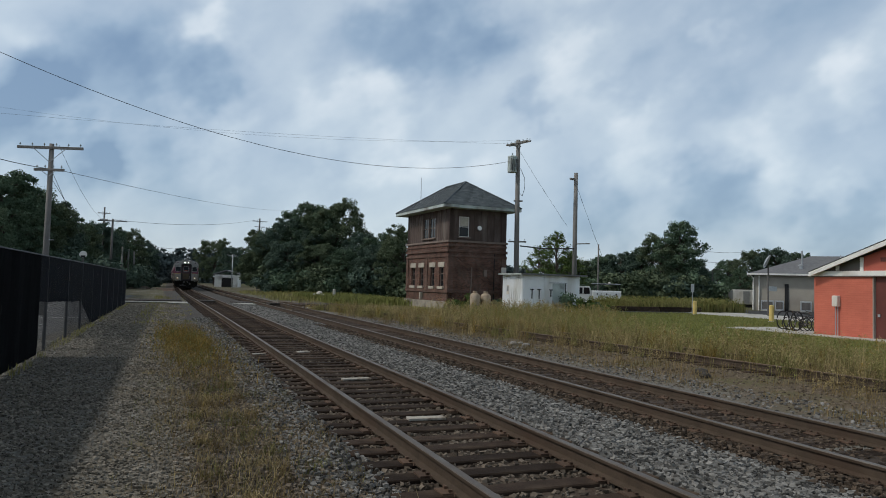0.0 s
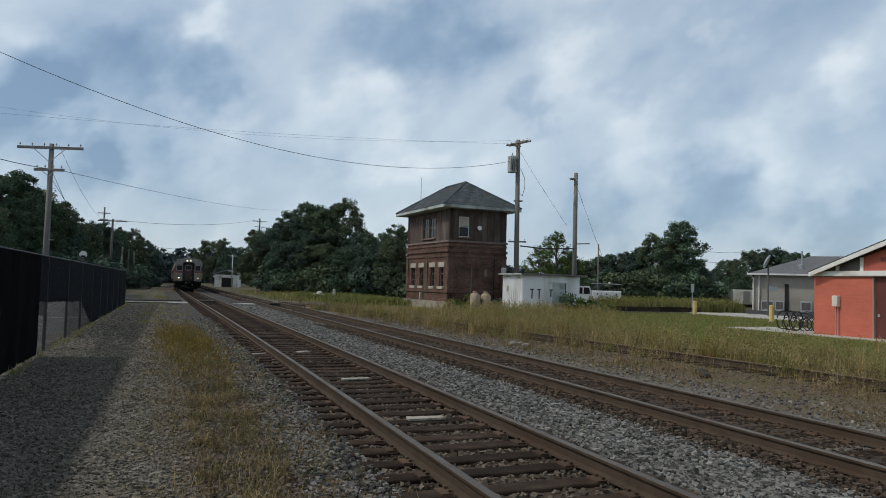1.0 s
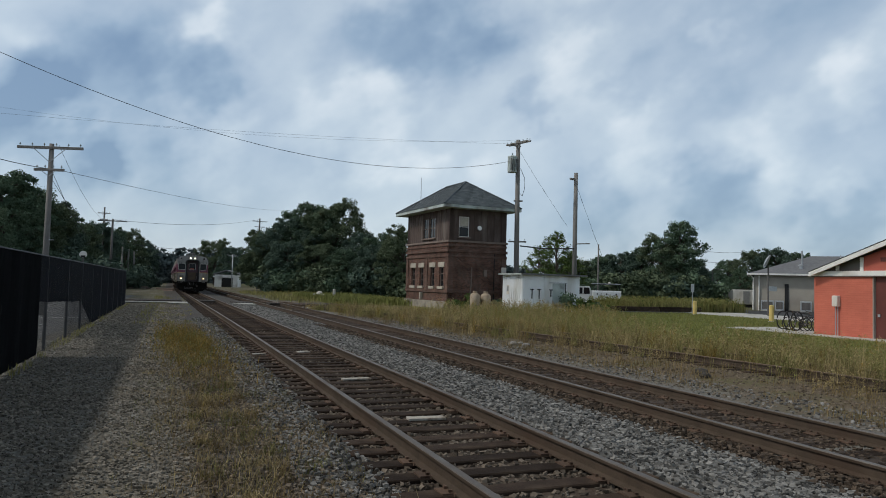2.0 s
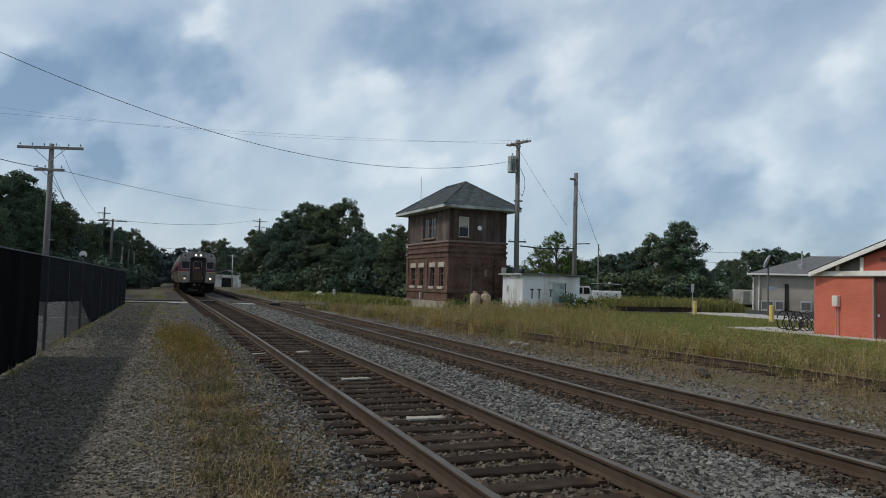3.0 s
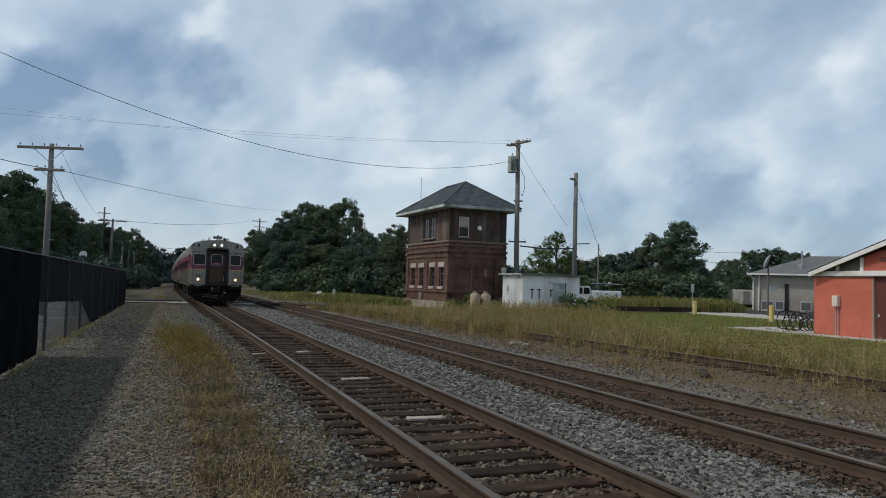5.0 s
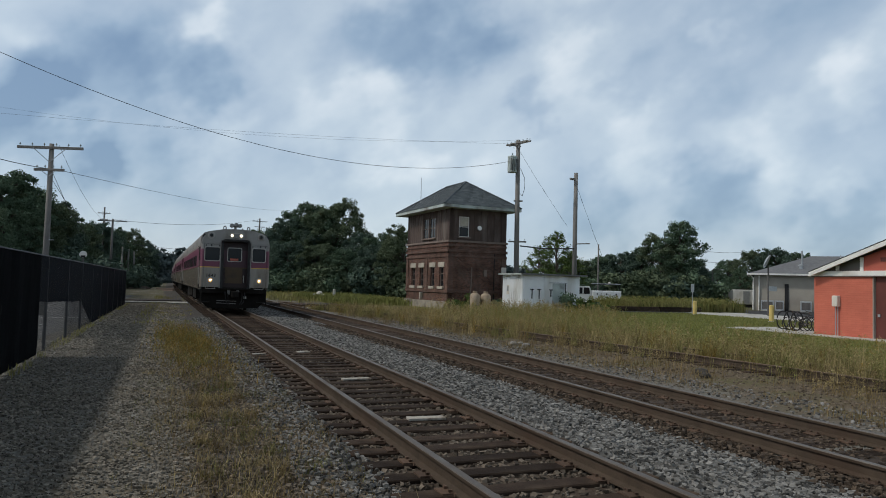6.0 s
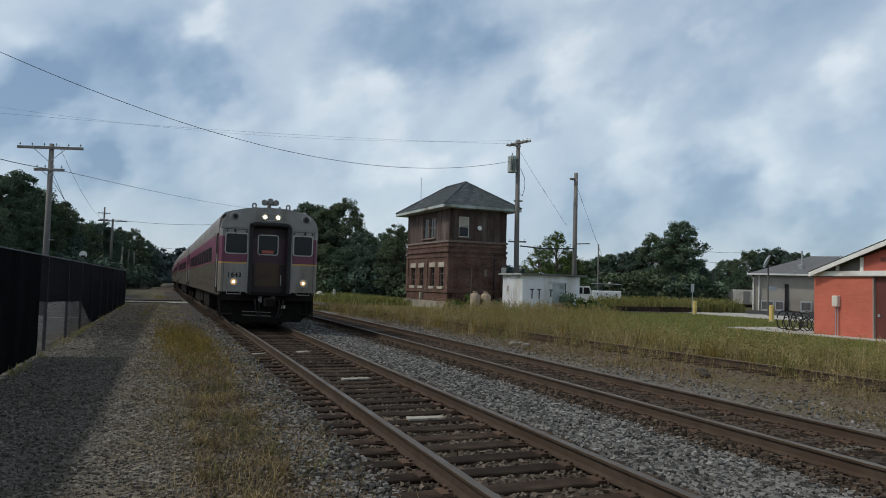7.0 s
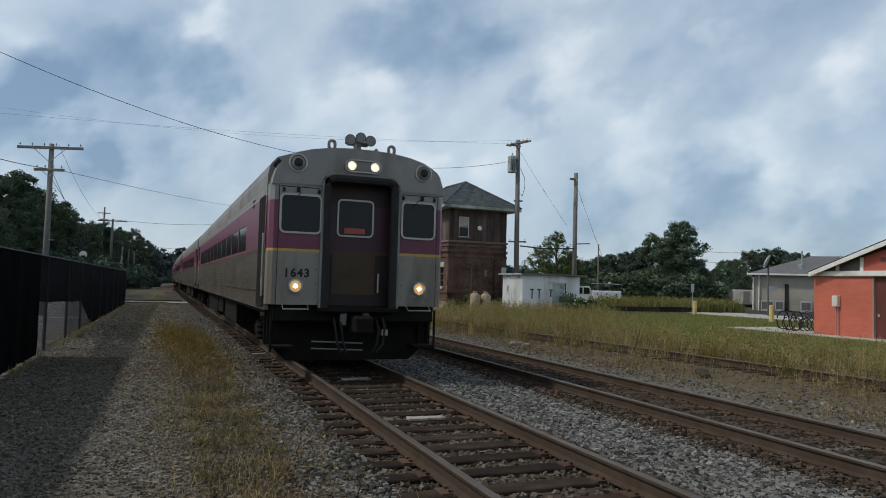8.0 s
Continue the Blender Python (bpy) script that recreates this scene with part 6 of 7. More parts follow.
# ---- truck ----
def build_truck():
    t = thing("service_truck", "white pickup truck with a utility body, parked behind the weeds", "truck", pose(31.3, 59.6, GROUND, 0, 0, -21) @ Matrix.Diagonal((1.04, 1.04, 1.13, 1)))
    cabp = [(0.0, 0.55), (0.0, 1.05), (0.95, 1.15), (1.5, 1.82), (3.0, 1.86), (3.15, 1.2), (3.15, 0.5)]
    bm = prism(cabp, 0, 1.85)
    bmesh.ops.bevel(bm, geom=bm.edges[:], offset=0.05, segments=2, affect='EDGES')
    body = part("cab", bm, "truck_white", t, "white cab")
    part("side_window", prism([(1.25, 1.22), (1.62, 1.74), (2.3, 1.76), (2.3, 1.22)], -0.012, 0.0), "window_glass", body, "dark side window")
    part("side_window", prism([(2.4, 1.22), (2.4, 1.76), (2.92, 1.76), (2.98, 1.22)], -0.012, 0.0), "window_glass", body, "dark side window")
    part("mirror", box(1.2, -0.22, 1.2, 1.35, -0.02, 1.42, bevel=0.02), "dark", body)
    bed = part("utility_body", box(3.2, -0.08, 0.62, 5.85, 1.93, 1.52, bevel=0.03), "truck_white", t, "white utility body with lockers")
    for x0, x1, z0 in ((3.3, 4.0, 0.7), (4.05, 4.95, 1.1), (5.0, 5.75, 0.7)):
        lk = part("locker_door", box(x0, -0.1, z0, x1, -0.082, 1.45, bevel=0.005), "truck_white", bed)
        part("latch", box((x0 + x1) / 2 - 0.06, -0.115, 1.18, (x0 + x1) / 2 + 0.06, -0.1, 1.3), "dark", bed)
    rack = part("ladder_rack", tube([(3.4, 0.0, 1.5), (3.4, 0.0, 2.05), (5.7, 0.0, 2.05), (5.7, 0.0, 1.5)], 0.03, seg=6), "dark", t, "black ladder rack")
    part("rack_bar", tube([(3.4, 1.8, 1.5), (3.4, 1.8, 2.05), (5.7, 1.8, 2.05), (5.7, 1.8, 1.5)], 0.03, seg=6), "dark", rack)
    part("ladder", box(3.2, 0.4, 2.08, 5.9, 0.8, 2.14), "galvanised", rack)
    part("beacon", lathe([(0.1, 0), (0.1, 0.1), (0.04, 0.16)], 8, m=Matrix.Translation((4.9, 0.6, 2.14))), "white_trim", rack)
    part("bumper", box(5.86, 0.0, 0.5, 6.0, 1.85, 0.7, bevel=0.02), "chrome", t)
    for x in (0.85, 4.6):
        for y in (-0.02, 1.6):
            w = part("wheel", lathe([(0.2, -0.12), (0.34, -0.13), (0.38, -0.1), (0.38, 0.1), (0.34, 0.13), (0.2, 0.12)], 18, m=Matrix.Translation((x, y + 0.12, 0.38)) @ Matrix.Rotation(radians(90), 4, 'X')), "rubber", t, "black tyre")
            part("rim", lathe([(0.06, -0.09), (0.2, -0.11), (0.22, 0.0), (0.1, 0.08)], 12, m=Matrix.Translation((x, y + 0.10, 0.38)) @ Matrix.Rotation(radians(90), 4, 'X')), "galvanised", w)
    part("chassis", box(0.5, 0.3, 0.35, 5.7, 1.55, 0.6), "dark", t)


def build_small():
    # bollards
    for i, (x, y, sign) in enumerate(((37.1, 47.3, True), (34.5, 36.75, False))):
        b = thing("bollard", "yellow painted steel bollard beside the road", "bollard", pose(x, y, GROUND), "yellow bollards")
        part("tube", lathe([(0.16, -0.02), (0.16, 1.04), (0.14, 1.09), (0.08, 1.12)], 16), "yellow", b, smooth=False)
        part("collar", lathe([(0.2, 0.0), (0.2, 0.03), (0.17, 0.05)], 16), "concrete", b)
        if sign:
            s = thing("road_sign", "grey back of a small road sign on a post", "sign", pose(x + 0.25, y + 0.6, GROUND))
            part("post", tube([(0, 0, 0), (0, 0, 2.5)], 0.035, seg=6), "galvanised", s)
            part("board", box(-0.17, -0.03, 1.85, 0.17, -0.01, 2.5, bevel=0.01), "galvanised", s, "grey metal sign board")
    # round white target above the fence
    s = thing("round_sign", "round white sign with dark bars on a post", "sign", pose(-7.9, 44.6, GROUND))
    part("post", tube([(0, 0, 0), (0, 0, 3.0)], 0.04, seg=6), "pole_dark", s)
    part("disc", round_y([(0.2, 0.0), (0.2, 0.03), (0.1, 0.035)], 0, -0.04, 3.02, 12), "white_trim", s, "white enamel disc")
    part("bars", box(-0.13, -0.085, 2.84, 0.12, -0.078, 2.96), "dark", s)
    # pale boards and scraps between the rails
    for i, (x, y, w, d, a) in enumerate(((0.05, 8.8, 0.50, 0.17, -4), (0.06, 12.62, 0.52, 0.15, 2), (-0.05, 17.6, 0.3, 0.2, 10), (-1.15, 17.2, 0.3, 0.12, 5))):
        t = tagged(link("board", box(-w / 2, -d / 2, 0, w / 2, d / 2, 0.03, bevel=0.004), "pale_board"), "pale weathered board lying across the ties", "board", "pale boards")
        t.matrix_basis = pose(x, y, -0.176, 0, 0, a)
    rng = random.Random(4)
    for i, (x, y) in enumerate(((7.2, 20.6), (7.45, 20.2), (7.6, 20.9), (8.3, 13.2), (7.9, 12.6))):
        bm = bmesh.new()
        bmesh.ops.create_icosphere(bm, subdivisions=2, radius=0.15 - 0.03 * (i % 3))
        for v in bm.verts:
            v.co *= 1 + 0.35 * noise.noise(v.co * 6 + Vector((i * 3, 0, 0)))
            v.co.z *= 0.55
        r = tagged(link("rock", bm, "rock_grey" if i < 3 else "ballast_bed"), "grey rock lying beside the second track", "rock", "loose rocks")
        r.matrix_basis = pose(x, y, GROUND + 0.05, 0, 0, rng.uniform(0, 360))
    m = thing("marker_post", "short grey concrete marker post in the grass", "post", pose(12.6, 73.0, GROUND))
    part("shaft", box(-0.13, -0.13, -0.05, 0.13, 0.13, 1.1, bevel=0.03), "concrete", m)
    for i, (x, y, z) in enumerate(((11.2, 74, 0.15), (11.7, 74.4, 0.1), (10.8, 74.2, 0.1), (11.3, 74.6, 0.35))):
        bm = bmesh.new()
        bmesh.ops.create_icosphere(bm, subdivisions=2, radius=0.38)
        for v in bm.verts:
            v.co *= 1 + 0.4 * noise.noise(v.co * 3 + Vector((i * 5, 2, 0)))
        r = tagged(link("rubble", bm, "concrete"), "lump of pale broken concrete in the grass", "rubble", "rubble heap")
        r.matrix_basis = pose(x, y, GROUND + z + 0.1)
    # stack of old ties beyond the crossing
    for i, (x, y, z, a) in enumerate(((-8, 112, 0.12, 80), (-7.4, 113, 0.12, 84), (-7.8, 112.5, 0.34, 70), (-3.6, 100, 0.1, 30), (-4.0, 101, 0.3, 60), (-11, 115, 0.15, 85))):
        r = tagged(link("old_tie", box(-1.3, -0.12, -0.1, 1.3, 0.12, 0.1, bevel=0.01), "pale_board" if i in (0, 5) else "board_grey"), "bleached old railway tie lying in the grass" if i in (0, 5) else "weathered old railway tie lying in the grass", "timber", "old ties")
        r.matrix_basis = pose(x, y, GROUND + z, 0, 0, a + 90)
    # low dark timbers added for the shade line between the lawn and the weeds
    for i in range(6):
        e = thing("edging_timber", "dark timber strip standing in for the shade line between lawn and weeds", "timber", pose(29.3 + 2.42 * i, 52.3 + 0.12 * i, GROUND + 0.002, 0, 0, 2.8), "edging timbers")
        part("lower_timber", box(-1.2, -0.13, 0.0, 1.2, 0.13, 0.22, bevel=0.02), "tie", e)
        part("upper_timber", box(-1.2 + 0.05, -0.10, 0.222, 1.16, 0.14, 0.42, bevel=0.02), "tie", e)
    # far white house and sheds
    h = thing("white_house", "small white house far along the line", "house", pose(7.6, 160, GROUND, 0, 0, -12))
    part("wall", box(-2.4, 0, 0, 2.4, 6, 2.7), "white_trim", h, "white boarded wall")
    part("roof", prism([(-2.7, 2.65), (0.0, 3.5), (2.7, 2.65), (2.7, 2.85), (0, 3.75), (-2.7, 2.85)], -0.4, 6.4), "shingle", h, "grey roof")
    # the wall is uncut: a dark sheet stands in for the bay's shade
    part("door", box(-0.9, -0.05, 0, 1.4, -0.002, 2.0), "dark", h, "dark panel standing in for the shaded open bay")
    part("porch_beam", box(-2.7, -0.3, 2.1, 2.7, -0.1, 2.4), "white_trim", h)
    w = thing("storage_trailer", "white storage trailer far behind the lawn", "trailer", pose(65.1, 72.9, GROUND, 0, 0, -25))
    part("body", box(0, 0, 0.4, 3.0, 2.4, 2.3, bevel=0.05), "white_trim", w)
    part("skirt", box(0.2, 0.1, 0.0, 2.8, 2.3, 0.4), "dark", w)
    part("door", box(1.2, -0.04, 0.5, 2.0, -0.002, 2.1), "galvanised", w)
    v = thing("dark_shed", "dark low shed beside the white trailer", "shed", pose(63.0, 77.0, GROUND, 0, 0, -25))
    part("wall", box(0, 0, 0, 3.6, 3, 2.6), "pole_dark", v)
    part("roof", box(-0.2, -0.2, 2.6, 3.8, 3.2, 2.75), "shed_roof", v)
    part("vent", box(2.4, 0.5, 2.75, 3.0, 1.1, 3.3), "galvanised", v)


def build_bikes():
    def bike(label):
        b = thing("bicycle", label, "bicycle", group="parked bicycles")
        R = 0.34
        for x in (0.0, 1.05):
            pts = [(x + R * math.cos(a), 0, R + R * math.sin(a)) for a in np.linspace(0, 2 * math.pi, 25)]
            w = part("tyre", tube(pts, 0.024, seg=6, caps=False), "rubber", b, "black bicycle tyre")
            bm = bmesh.new()
            for k in range(14):
                a = 2 * math.pi * k / 14
                tube([(x, 0.02 * (-1) ** k, R), (x + 0.31 * math.cos(a), 0, R + 0.31 * math.sin(a))], 0.0028, seg=3, bm=bm, caps=False)
            part("spokes", bm, "chrome", w)
            part("hub", tube([(x, -0.05, R), (x, 0.05, R)], 0.03, seg=8), "chrome", w)
        fr = tube([(0.42, 0, 0.30), (0.34, 0, 0.78)], 0.018, seg=6)
        for a, c in (((0.42, 0, 0.30), (0.90, 0, 0.74)), ((0.36, 0, 0.72), (0.88, 0, 0.82)), ((0, 0, R), (0.42, 0, 0.30)), ((0, 0, R), (0.36, 0, 0.70)), ((0.86, 0, 0.90), (0.93, 0, 0.68)), ((0.93, 0, 0.68), (1.05, 0, R))):
            tube([a, c], 0.016, seg=6, bm=fr)
        part("frame", fr, "bike_paint", b, "dark bicycle frame")
        part("saddle", box(0.2, -0.06, 0.84, 0.46, 0.06, 0.89, bevel=0.02), "rubber", b)
        part("seat_post", tube([(0.35, 0, 0.75), (0.33, 0, 0.86)], 0.014, seg=6), "chrome", b)
        part("handlebar", tube([(0.92, -0.28, 1.0), (0.86, -0.1, 0.98), (0.86, 0.1, 0.98), (0.92, 0.28, 1.0)], 0.014, seg=6), "rubber", b)
        part("stem", tube([(0.86, 0, 0.88), (0.86, 0, 0.98)], 0.014, seg=6), "chrome", b)
        part("crank", lathe([(0.02, -0.02), (0.1, -0.01), (0.1, 0.01), (0.02, 0.02)], 14, m=Matrix.Translation((0.42, -0.05, 0.30)) @ Matrix.Rotation(radians(90), 4, 'X')), "dark", b)
        return b
    a = bike("dark bicycle leaning at the rack beside the red shelter")
    a.matrix_basis = pose(27.65, 27.35, GROUND + 0.036, 4, 0, 172)
    copy_thing(a, pose(27.95, 26.95, GROUND + 0.036, -6, 0, 166))
    copy_thing(a, pose(28.1, 26.5, GROUND + 0.036, 5, 0, 177))
    copy_thing(a, pose(27.9, 27.85, GROUND + 0.036, -4, 0, 160))
    r = thing("bicycle_rack", "dark bicycle rack of large round steel hoops", "bicycle rack", pose(27.0, 28.2, GROUND + 0.034))
    part("floor_bar", tube([(0, -0.5, 0.03), (0, 0.6, 0.03)], 0.025, seg=6), "pole_dark", r)
    for y in (0.45, 0.0, -0.45):
        ring = [(0.42 * math.sin(a), y, 0.49 - 0.47 * math.cos(a)) for a in np.linspace(0, 2 * math.pi, 25)]
        part("hoop", tube(ring, 0.032, seg=6, caps=False), "rubber", r, "round dark steel hoop")


# ---- trees ----
def leaf_cloud(centres, radii, per, size, rng, flat=0.9):
    """Small leaf quads gathered in clumps."""
    n = len(centres) * per
    c = np.repeat(np.asarray(centres), per, 0)
    r = np.repeat(np.asarray(radii), per)[:, None]
    d = rng.normal(size=(n, 3))
    d /= np.linalg.norm(d, axis=1, keepdims=True)
    pos = c + d * r * (rng.random((n, 1)) ** 0.55) * np.array([1, 1, flat])
    a = rng.normal(size=(n, 3))
    a /= np.linalg.norm(a, axis=1, keepdims=True)
    nrm = d * 0.6 + rng.normal(size=(n, 3)) * 0.6 + np.array([0, 0, 0.35])
    b = np.cross(nrm, a)
    b /= np.linalg.norm(b, axis=1, keepdims=True) + 1e-9
    a = np.cross(b, nrm)
    a /= np.linalg.norm(a, axis=1, keepdims=True) + 1e-9
    s = size * rng.uniform(0.6, 1.35, (n, 1))
    v = np.stack([pos - a * s, pos - b * s * 0.55, pos + a * s, pos + b * s * 0.55], 1).reshape(-1, 3)
    f = np.arange(n * 4).reshape(-1, 4)
    return v, f


def tree_mesh(seed, h, spread, lobes, clumps, per, size, mat, trunk_frac=0.22, conic=0.0, ragged=0.35):
    """A tree at the origin: tapered trunk, limbs, crown of leaf clumps with gaps."""
    rng = np.random.default_rng(seed)
    t = thing("tree", "leafy dark green broadleaf tree with a dense crown", "tree")
    bm = tube([(0, 0, -0.2), (0.05 * h * 0.1, 0, h * 0.25), (0.1, 0.1, h * 0.55), (0.0, 0.1, h * 0.85)], h * 0.024, h * 0.005, 8)
    centres, radii = [], []
    for i in range(lobes):
        # each limb ends in a rounded mass of twigs of its own
        w = (i + 0.5) / lobes
        z = h * (trunk_frac + 0.06 + (0.84 - trunk_frac) * w)
        env = (1 - w) ** 0.8 * (0.5 + w) * 1.15 if conic else math.sqrt(max(0.0, 1 - (2 * w - 0.8) ** 2 / 1.7))
        ang = i * 2.39996 + rng.uniform(-0.5, 0.5)
        rad = spread * env * rng.uniform(0.5, 0.5 + ragged)
        mass = spread * rng.uniform(0.26, 0.44) * (0.62 if conic else 1.0) * (1.0 if w < 0.75 else 0.8)
        core = np.array([rad * math.cos(ang), rad * math.sin(ang), z])
        root = np.array([0.05, 0.05, max(h * 0.12, z - rad * 0.8)])
        tube([tuple(root), tuple((root + core) / 2 + np.array([0, 0, 0.03 * h])), tuple(core)], h * 0.009, h * 0.002, 5, bm)
        for _ in range(clumps):
            d = rng.normal(size=3)
            d[2] = abs(d[2]) * 0.9 - 0.25
            d /= np.linalg.norm(d)
            centres.append(core + d * mass * rng.uniform(0.55, 1.08))
            radii.append(h * rng.uniform(0.022, 0.06))
    part("trunk", bm, "bark", t, "grey-brown trunk with limbs")
    v, f = leaf_cloud(centres, radii, per, size, rng)
    ob = raw("crown", v.tolist(), f.tolist(), mat, t, "dense leafy crown")
    return t


CENTRE_WOOD = ((11.6, 126.7, 9.6), (11.8, 122.3, 11.4), (14.8, 116.8, 12.7), (18.6, 117.5, 15.6), (21.4, 115.3, 15.9), (24.4, 109.1, 10.3), (26.8, 103.9, 10.0), (26.6, 93.2, 10.2), (24.1, 100.7, 7.9), (20.7, 104.2, 7.2),
               (17.5, 108, 8.0), (13.5, 112, 8.5), (12.4, 119, 7.0))
LEFT_WOOD = ((-16.8, 69.0, 10.8), (-15.7, 71.8, 10.2), (-15.0, 75.8, 9.4), (-15.9, 92.3, 9.2), (-16.4, 111.7, 9.7), (-14.6, 117.4, 10.2), (-13.8, 137.4, 10.6), (-11.4, 144.0, 10.6), (-9.6, 153.9, 9.4), (-18.5, 60.4, 9.4), (-17.5, 100, 8.5), (-19, 80, 9.0))
RIGHT_WOOD = ((53.7, 85.2, 7.2), (54.6, 82.8, 7.5), (57.1, 81.8, 8.4), (58.5, 79.0, 10.0), (59.5, 76.4, 12.0), (64.0, 79.5, 6.6), (78.9, 91.3, 6.2), (49.5, 86, 6.4), (46, 84, 6.0), (73, 88, 5.6), (88, 96, 6.6))
FAR_WOOD = ((128.5, 142.4, 10.9), (130.7, 137.1, 13.2), (133.0, 131.9, 13.7), (140.1, 132.5, 12.9), (7.7, 209.4, 13.6), (10.8, 187.4, 10.7), (149.9, 134.2, 12.3))


def build_trees():
    big = [tree_mesh(41 + i, 9.6, 3.3, 30, 14, 150, 0.078, m, 0.03) for i, m in enumerate(("leaf_dark", "leaf_mid", "leaf_olive"))]
    airy = tree_mesh(60, 9.6, 3.5, 36, 8, 80, 0.088, "leaf_mid", 0.06, conic=1.0, ragged=0.6)
    used = set()
    rng = random.Random(5)
    for wood, stock, wide in ((CENTRE_WOOD, big, 1.22), (LEFT_WOOD, big, 1.15), (RIGHT_WOOD, big + [airy], 1.15), (FAR_WOOD, big, 1.2)):
        for i, (x, y, h) in enumerate(wood):
            src = airy if (wood is RIGHT_WOOD and i == 4) else stock[(i * 7 + 1) % len(stock)]
            k = h * (1.05 if wood is LEFT_WOOD else 1.02) / 10.0
            m = Matrix.Translation((x, y, GROUND)) @ Matrix.Rotation(rng.uniform(0, 6.28), 4, 'Z') @ Matrix.Diagonal((k * wide, k * wide, k, 1))
            if src in used:
                q = src.scale
                src = copy_thing(src, m @ Matrix.Diagonal((1 / q.x, 1 / q.y, 1 / q.z, 1)))
            else:
                used.add(src)
                src.matrix_basis = m
    # young trees behind the shed
    y = tree_mesh(70, 8.8, 3.0, 30, 6, 40, 0.09, "leaf_fresh", 0.15, conic=1.0, ragged=0.6)
    tagged(y, "young bright green tree with an open crown behind the shed")
    y.matrix_basis = pose(38.1, 71.8, GROUND)
    copy_thing(y, Matrix.Translation((35.4, 70.8, GROUND)) @ Matrix.Rotation(2.0, 4, 'Z') @ Matrix.Diagonal((0.9, 0.9, 0.78, 1)))
    copy_thing(y, Matrix.Translation((40.7, 73.1, GROUND)) @ Matrix.Rotation(4.0, 4, 'Z') @ Matrix.Diagonal((0.9, 0.9, 0.74, 1)))


def shrub(x, y, h, w, mat, seed, label, per=90, size=0.09):
    rng = np.random.default_rng(seed)
    t = thing("shrub", label, "shrub", pose(x, y, GROUND))
    n = 14
    cs = [np.array([rng.uniform(-w, w), rng.uniform(-w, w) * 0.6, h * rng.uniform(0.15, 0.85)]) for _ in range(n)]
    v, f = leaf_cloud(cs, [h * rng.uniform(0.2, 0.34) for _ in range(n)], per, size, rng)
    raw("foliage", v.tolist(), f.tolist(), mat, t, "leafy twigs")
    bm = bmesh.new()
    for c in cs[:7]:
        tube([(c[0] * 0.2, c[1] * 0.2, -0.03), tuple(c)], 0.02, 0.006, 5, bm)
    part("stems", bm, "bark", t)
    return t


def build_shrubs():
    rng = random.Random(77)
    shrub(25.0, 44.9, 1.15, 1.1, "leaf_fresh", 1, "green bush growing against the white shed")
    shrub(26.4, 45.2, 0.95, 0.9, "leaf_mid", 2, "green bush growing against the white shed")
    shrub(27.8, 47.2, 0.8, 0.8, "leaf_fresh", 3, "low green bush beside the lawn")
    shrub(23.9, 45.3, 1.5, 0.35, "leaf_mid", 4, "thin weed bush before the shed door", 50)
    shrub(18.0, 49.3, 1.3, 0.6, "leaf_fresh", 5, "green bush at the foot of the brick tower")
    shrub(17.1, 49.6, 0.8, 0.7, "leaf_fresh", 6, "low green bush at the foot of the brick tower")
    shrub(20.6, 49.4, 0.9, 0.6, "leaf_mid", 7, "green bush beside the propane tanks")
    # understorey along the edges of the woods
    for i in range(22):
        u = i / 21
        x, y = 11.0 + 17 * u + rng.uniform(-1, 1), 113 - 22 * u + rng.uniform(-2, 2)
        shrub(x, y, rng.uniform(2.2, 4.4), rng.uniform(2.0, 3.0), rng.choice(("leaf_dark", "leaf_mid", "leaf_olive")), 100 + i, "dark green undergrowth at the edge of the wood", 150, 0.24)
    for i in range(16):
        u = i / 15
        x, y = 44 + 15 * u + rng.uniform(-1, 1), 78 - 6 * u + rng.uniform(-2, 2)
        shrub(x, y, rng.uniform(2.5, 4.5), rng.uniform(2.0, 3.0), rng.choice(("leaf_dark", "leaf_mid", "leaf_olive")), 140 + i, "dark green undergrowth behind the lawn", 150, 0.22)
    for i in range(12):
        x, y = -14.5 + rng.uniform(-2, 2) + i * 0.5, 62 + i * 7
        shrub(x, y, rng.uniform(2.5, 4.5), rng.uniform(2.0, 3.2), "leaf_dark", 170 + i, "dark green undergrowth behind the fence", 150, 0.24)


def build_far_woods():
    """Continuous woods closing the horizon."""
    rng = np.random.default_rng(9)
    cs, rs = [], []
    for a in np.arange(-70, 120, 0.5):
        dist = 250 + 40 * math.sin(a * 0.31) + rng.uniform(-18, 18)
        b = radians(a)
        top = 8.3 + 2.0 * noise.noise((a * 0.22, 0, 1)) + 1.2 * noise.noise((a * 0.9, 3, 1))
        if 0 < a < 7:
            top += 2.5
        for k in range(7):
            z = top * (k + 0.6) / 7
            cs.append((EYE[0] + dist * math.sin(b) + rng.uniform(-2, 2), dist * math.cos(b) + rng.uniform(-2, 2), GROUND + z))
            rs.append(rng.uniform(1.7, 2.6))
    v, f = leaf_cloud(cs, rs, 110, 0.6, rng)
    tagged(raw("far_woods", v.tolist(), f.tolist(), "leaf_far_haze"), "dark woods along the horizon", "woods", kind="stuff")
    # the same woods close the place behind the camera
    cs, rs = [], []
    for a in np.arange(120, 290, 1.6):
        b = radians(a)
        for k in range(4):
            cs.append((EYE[0] + 200 * math.sin(b), 200 * math.cos(b), GROUND + 2.4 * k + 1))
            rs.append(3.0)
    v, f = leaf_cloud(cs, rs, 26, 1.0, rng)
    tagged(raw("far_woods", v.tolist(), f.tolist(), "leaf_far_haze"), "dark woods behind the station", "woods", kind="stuff")


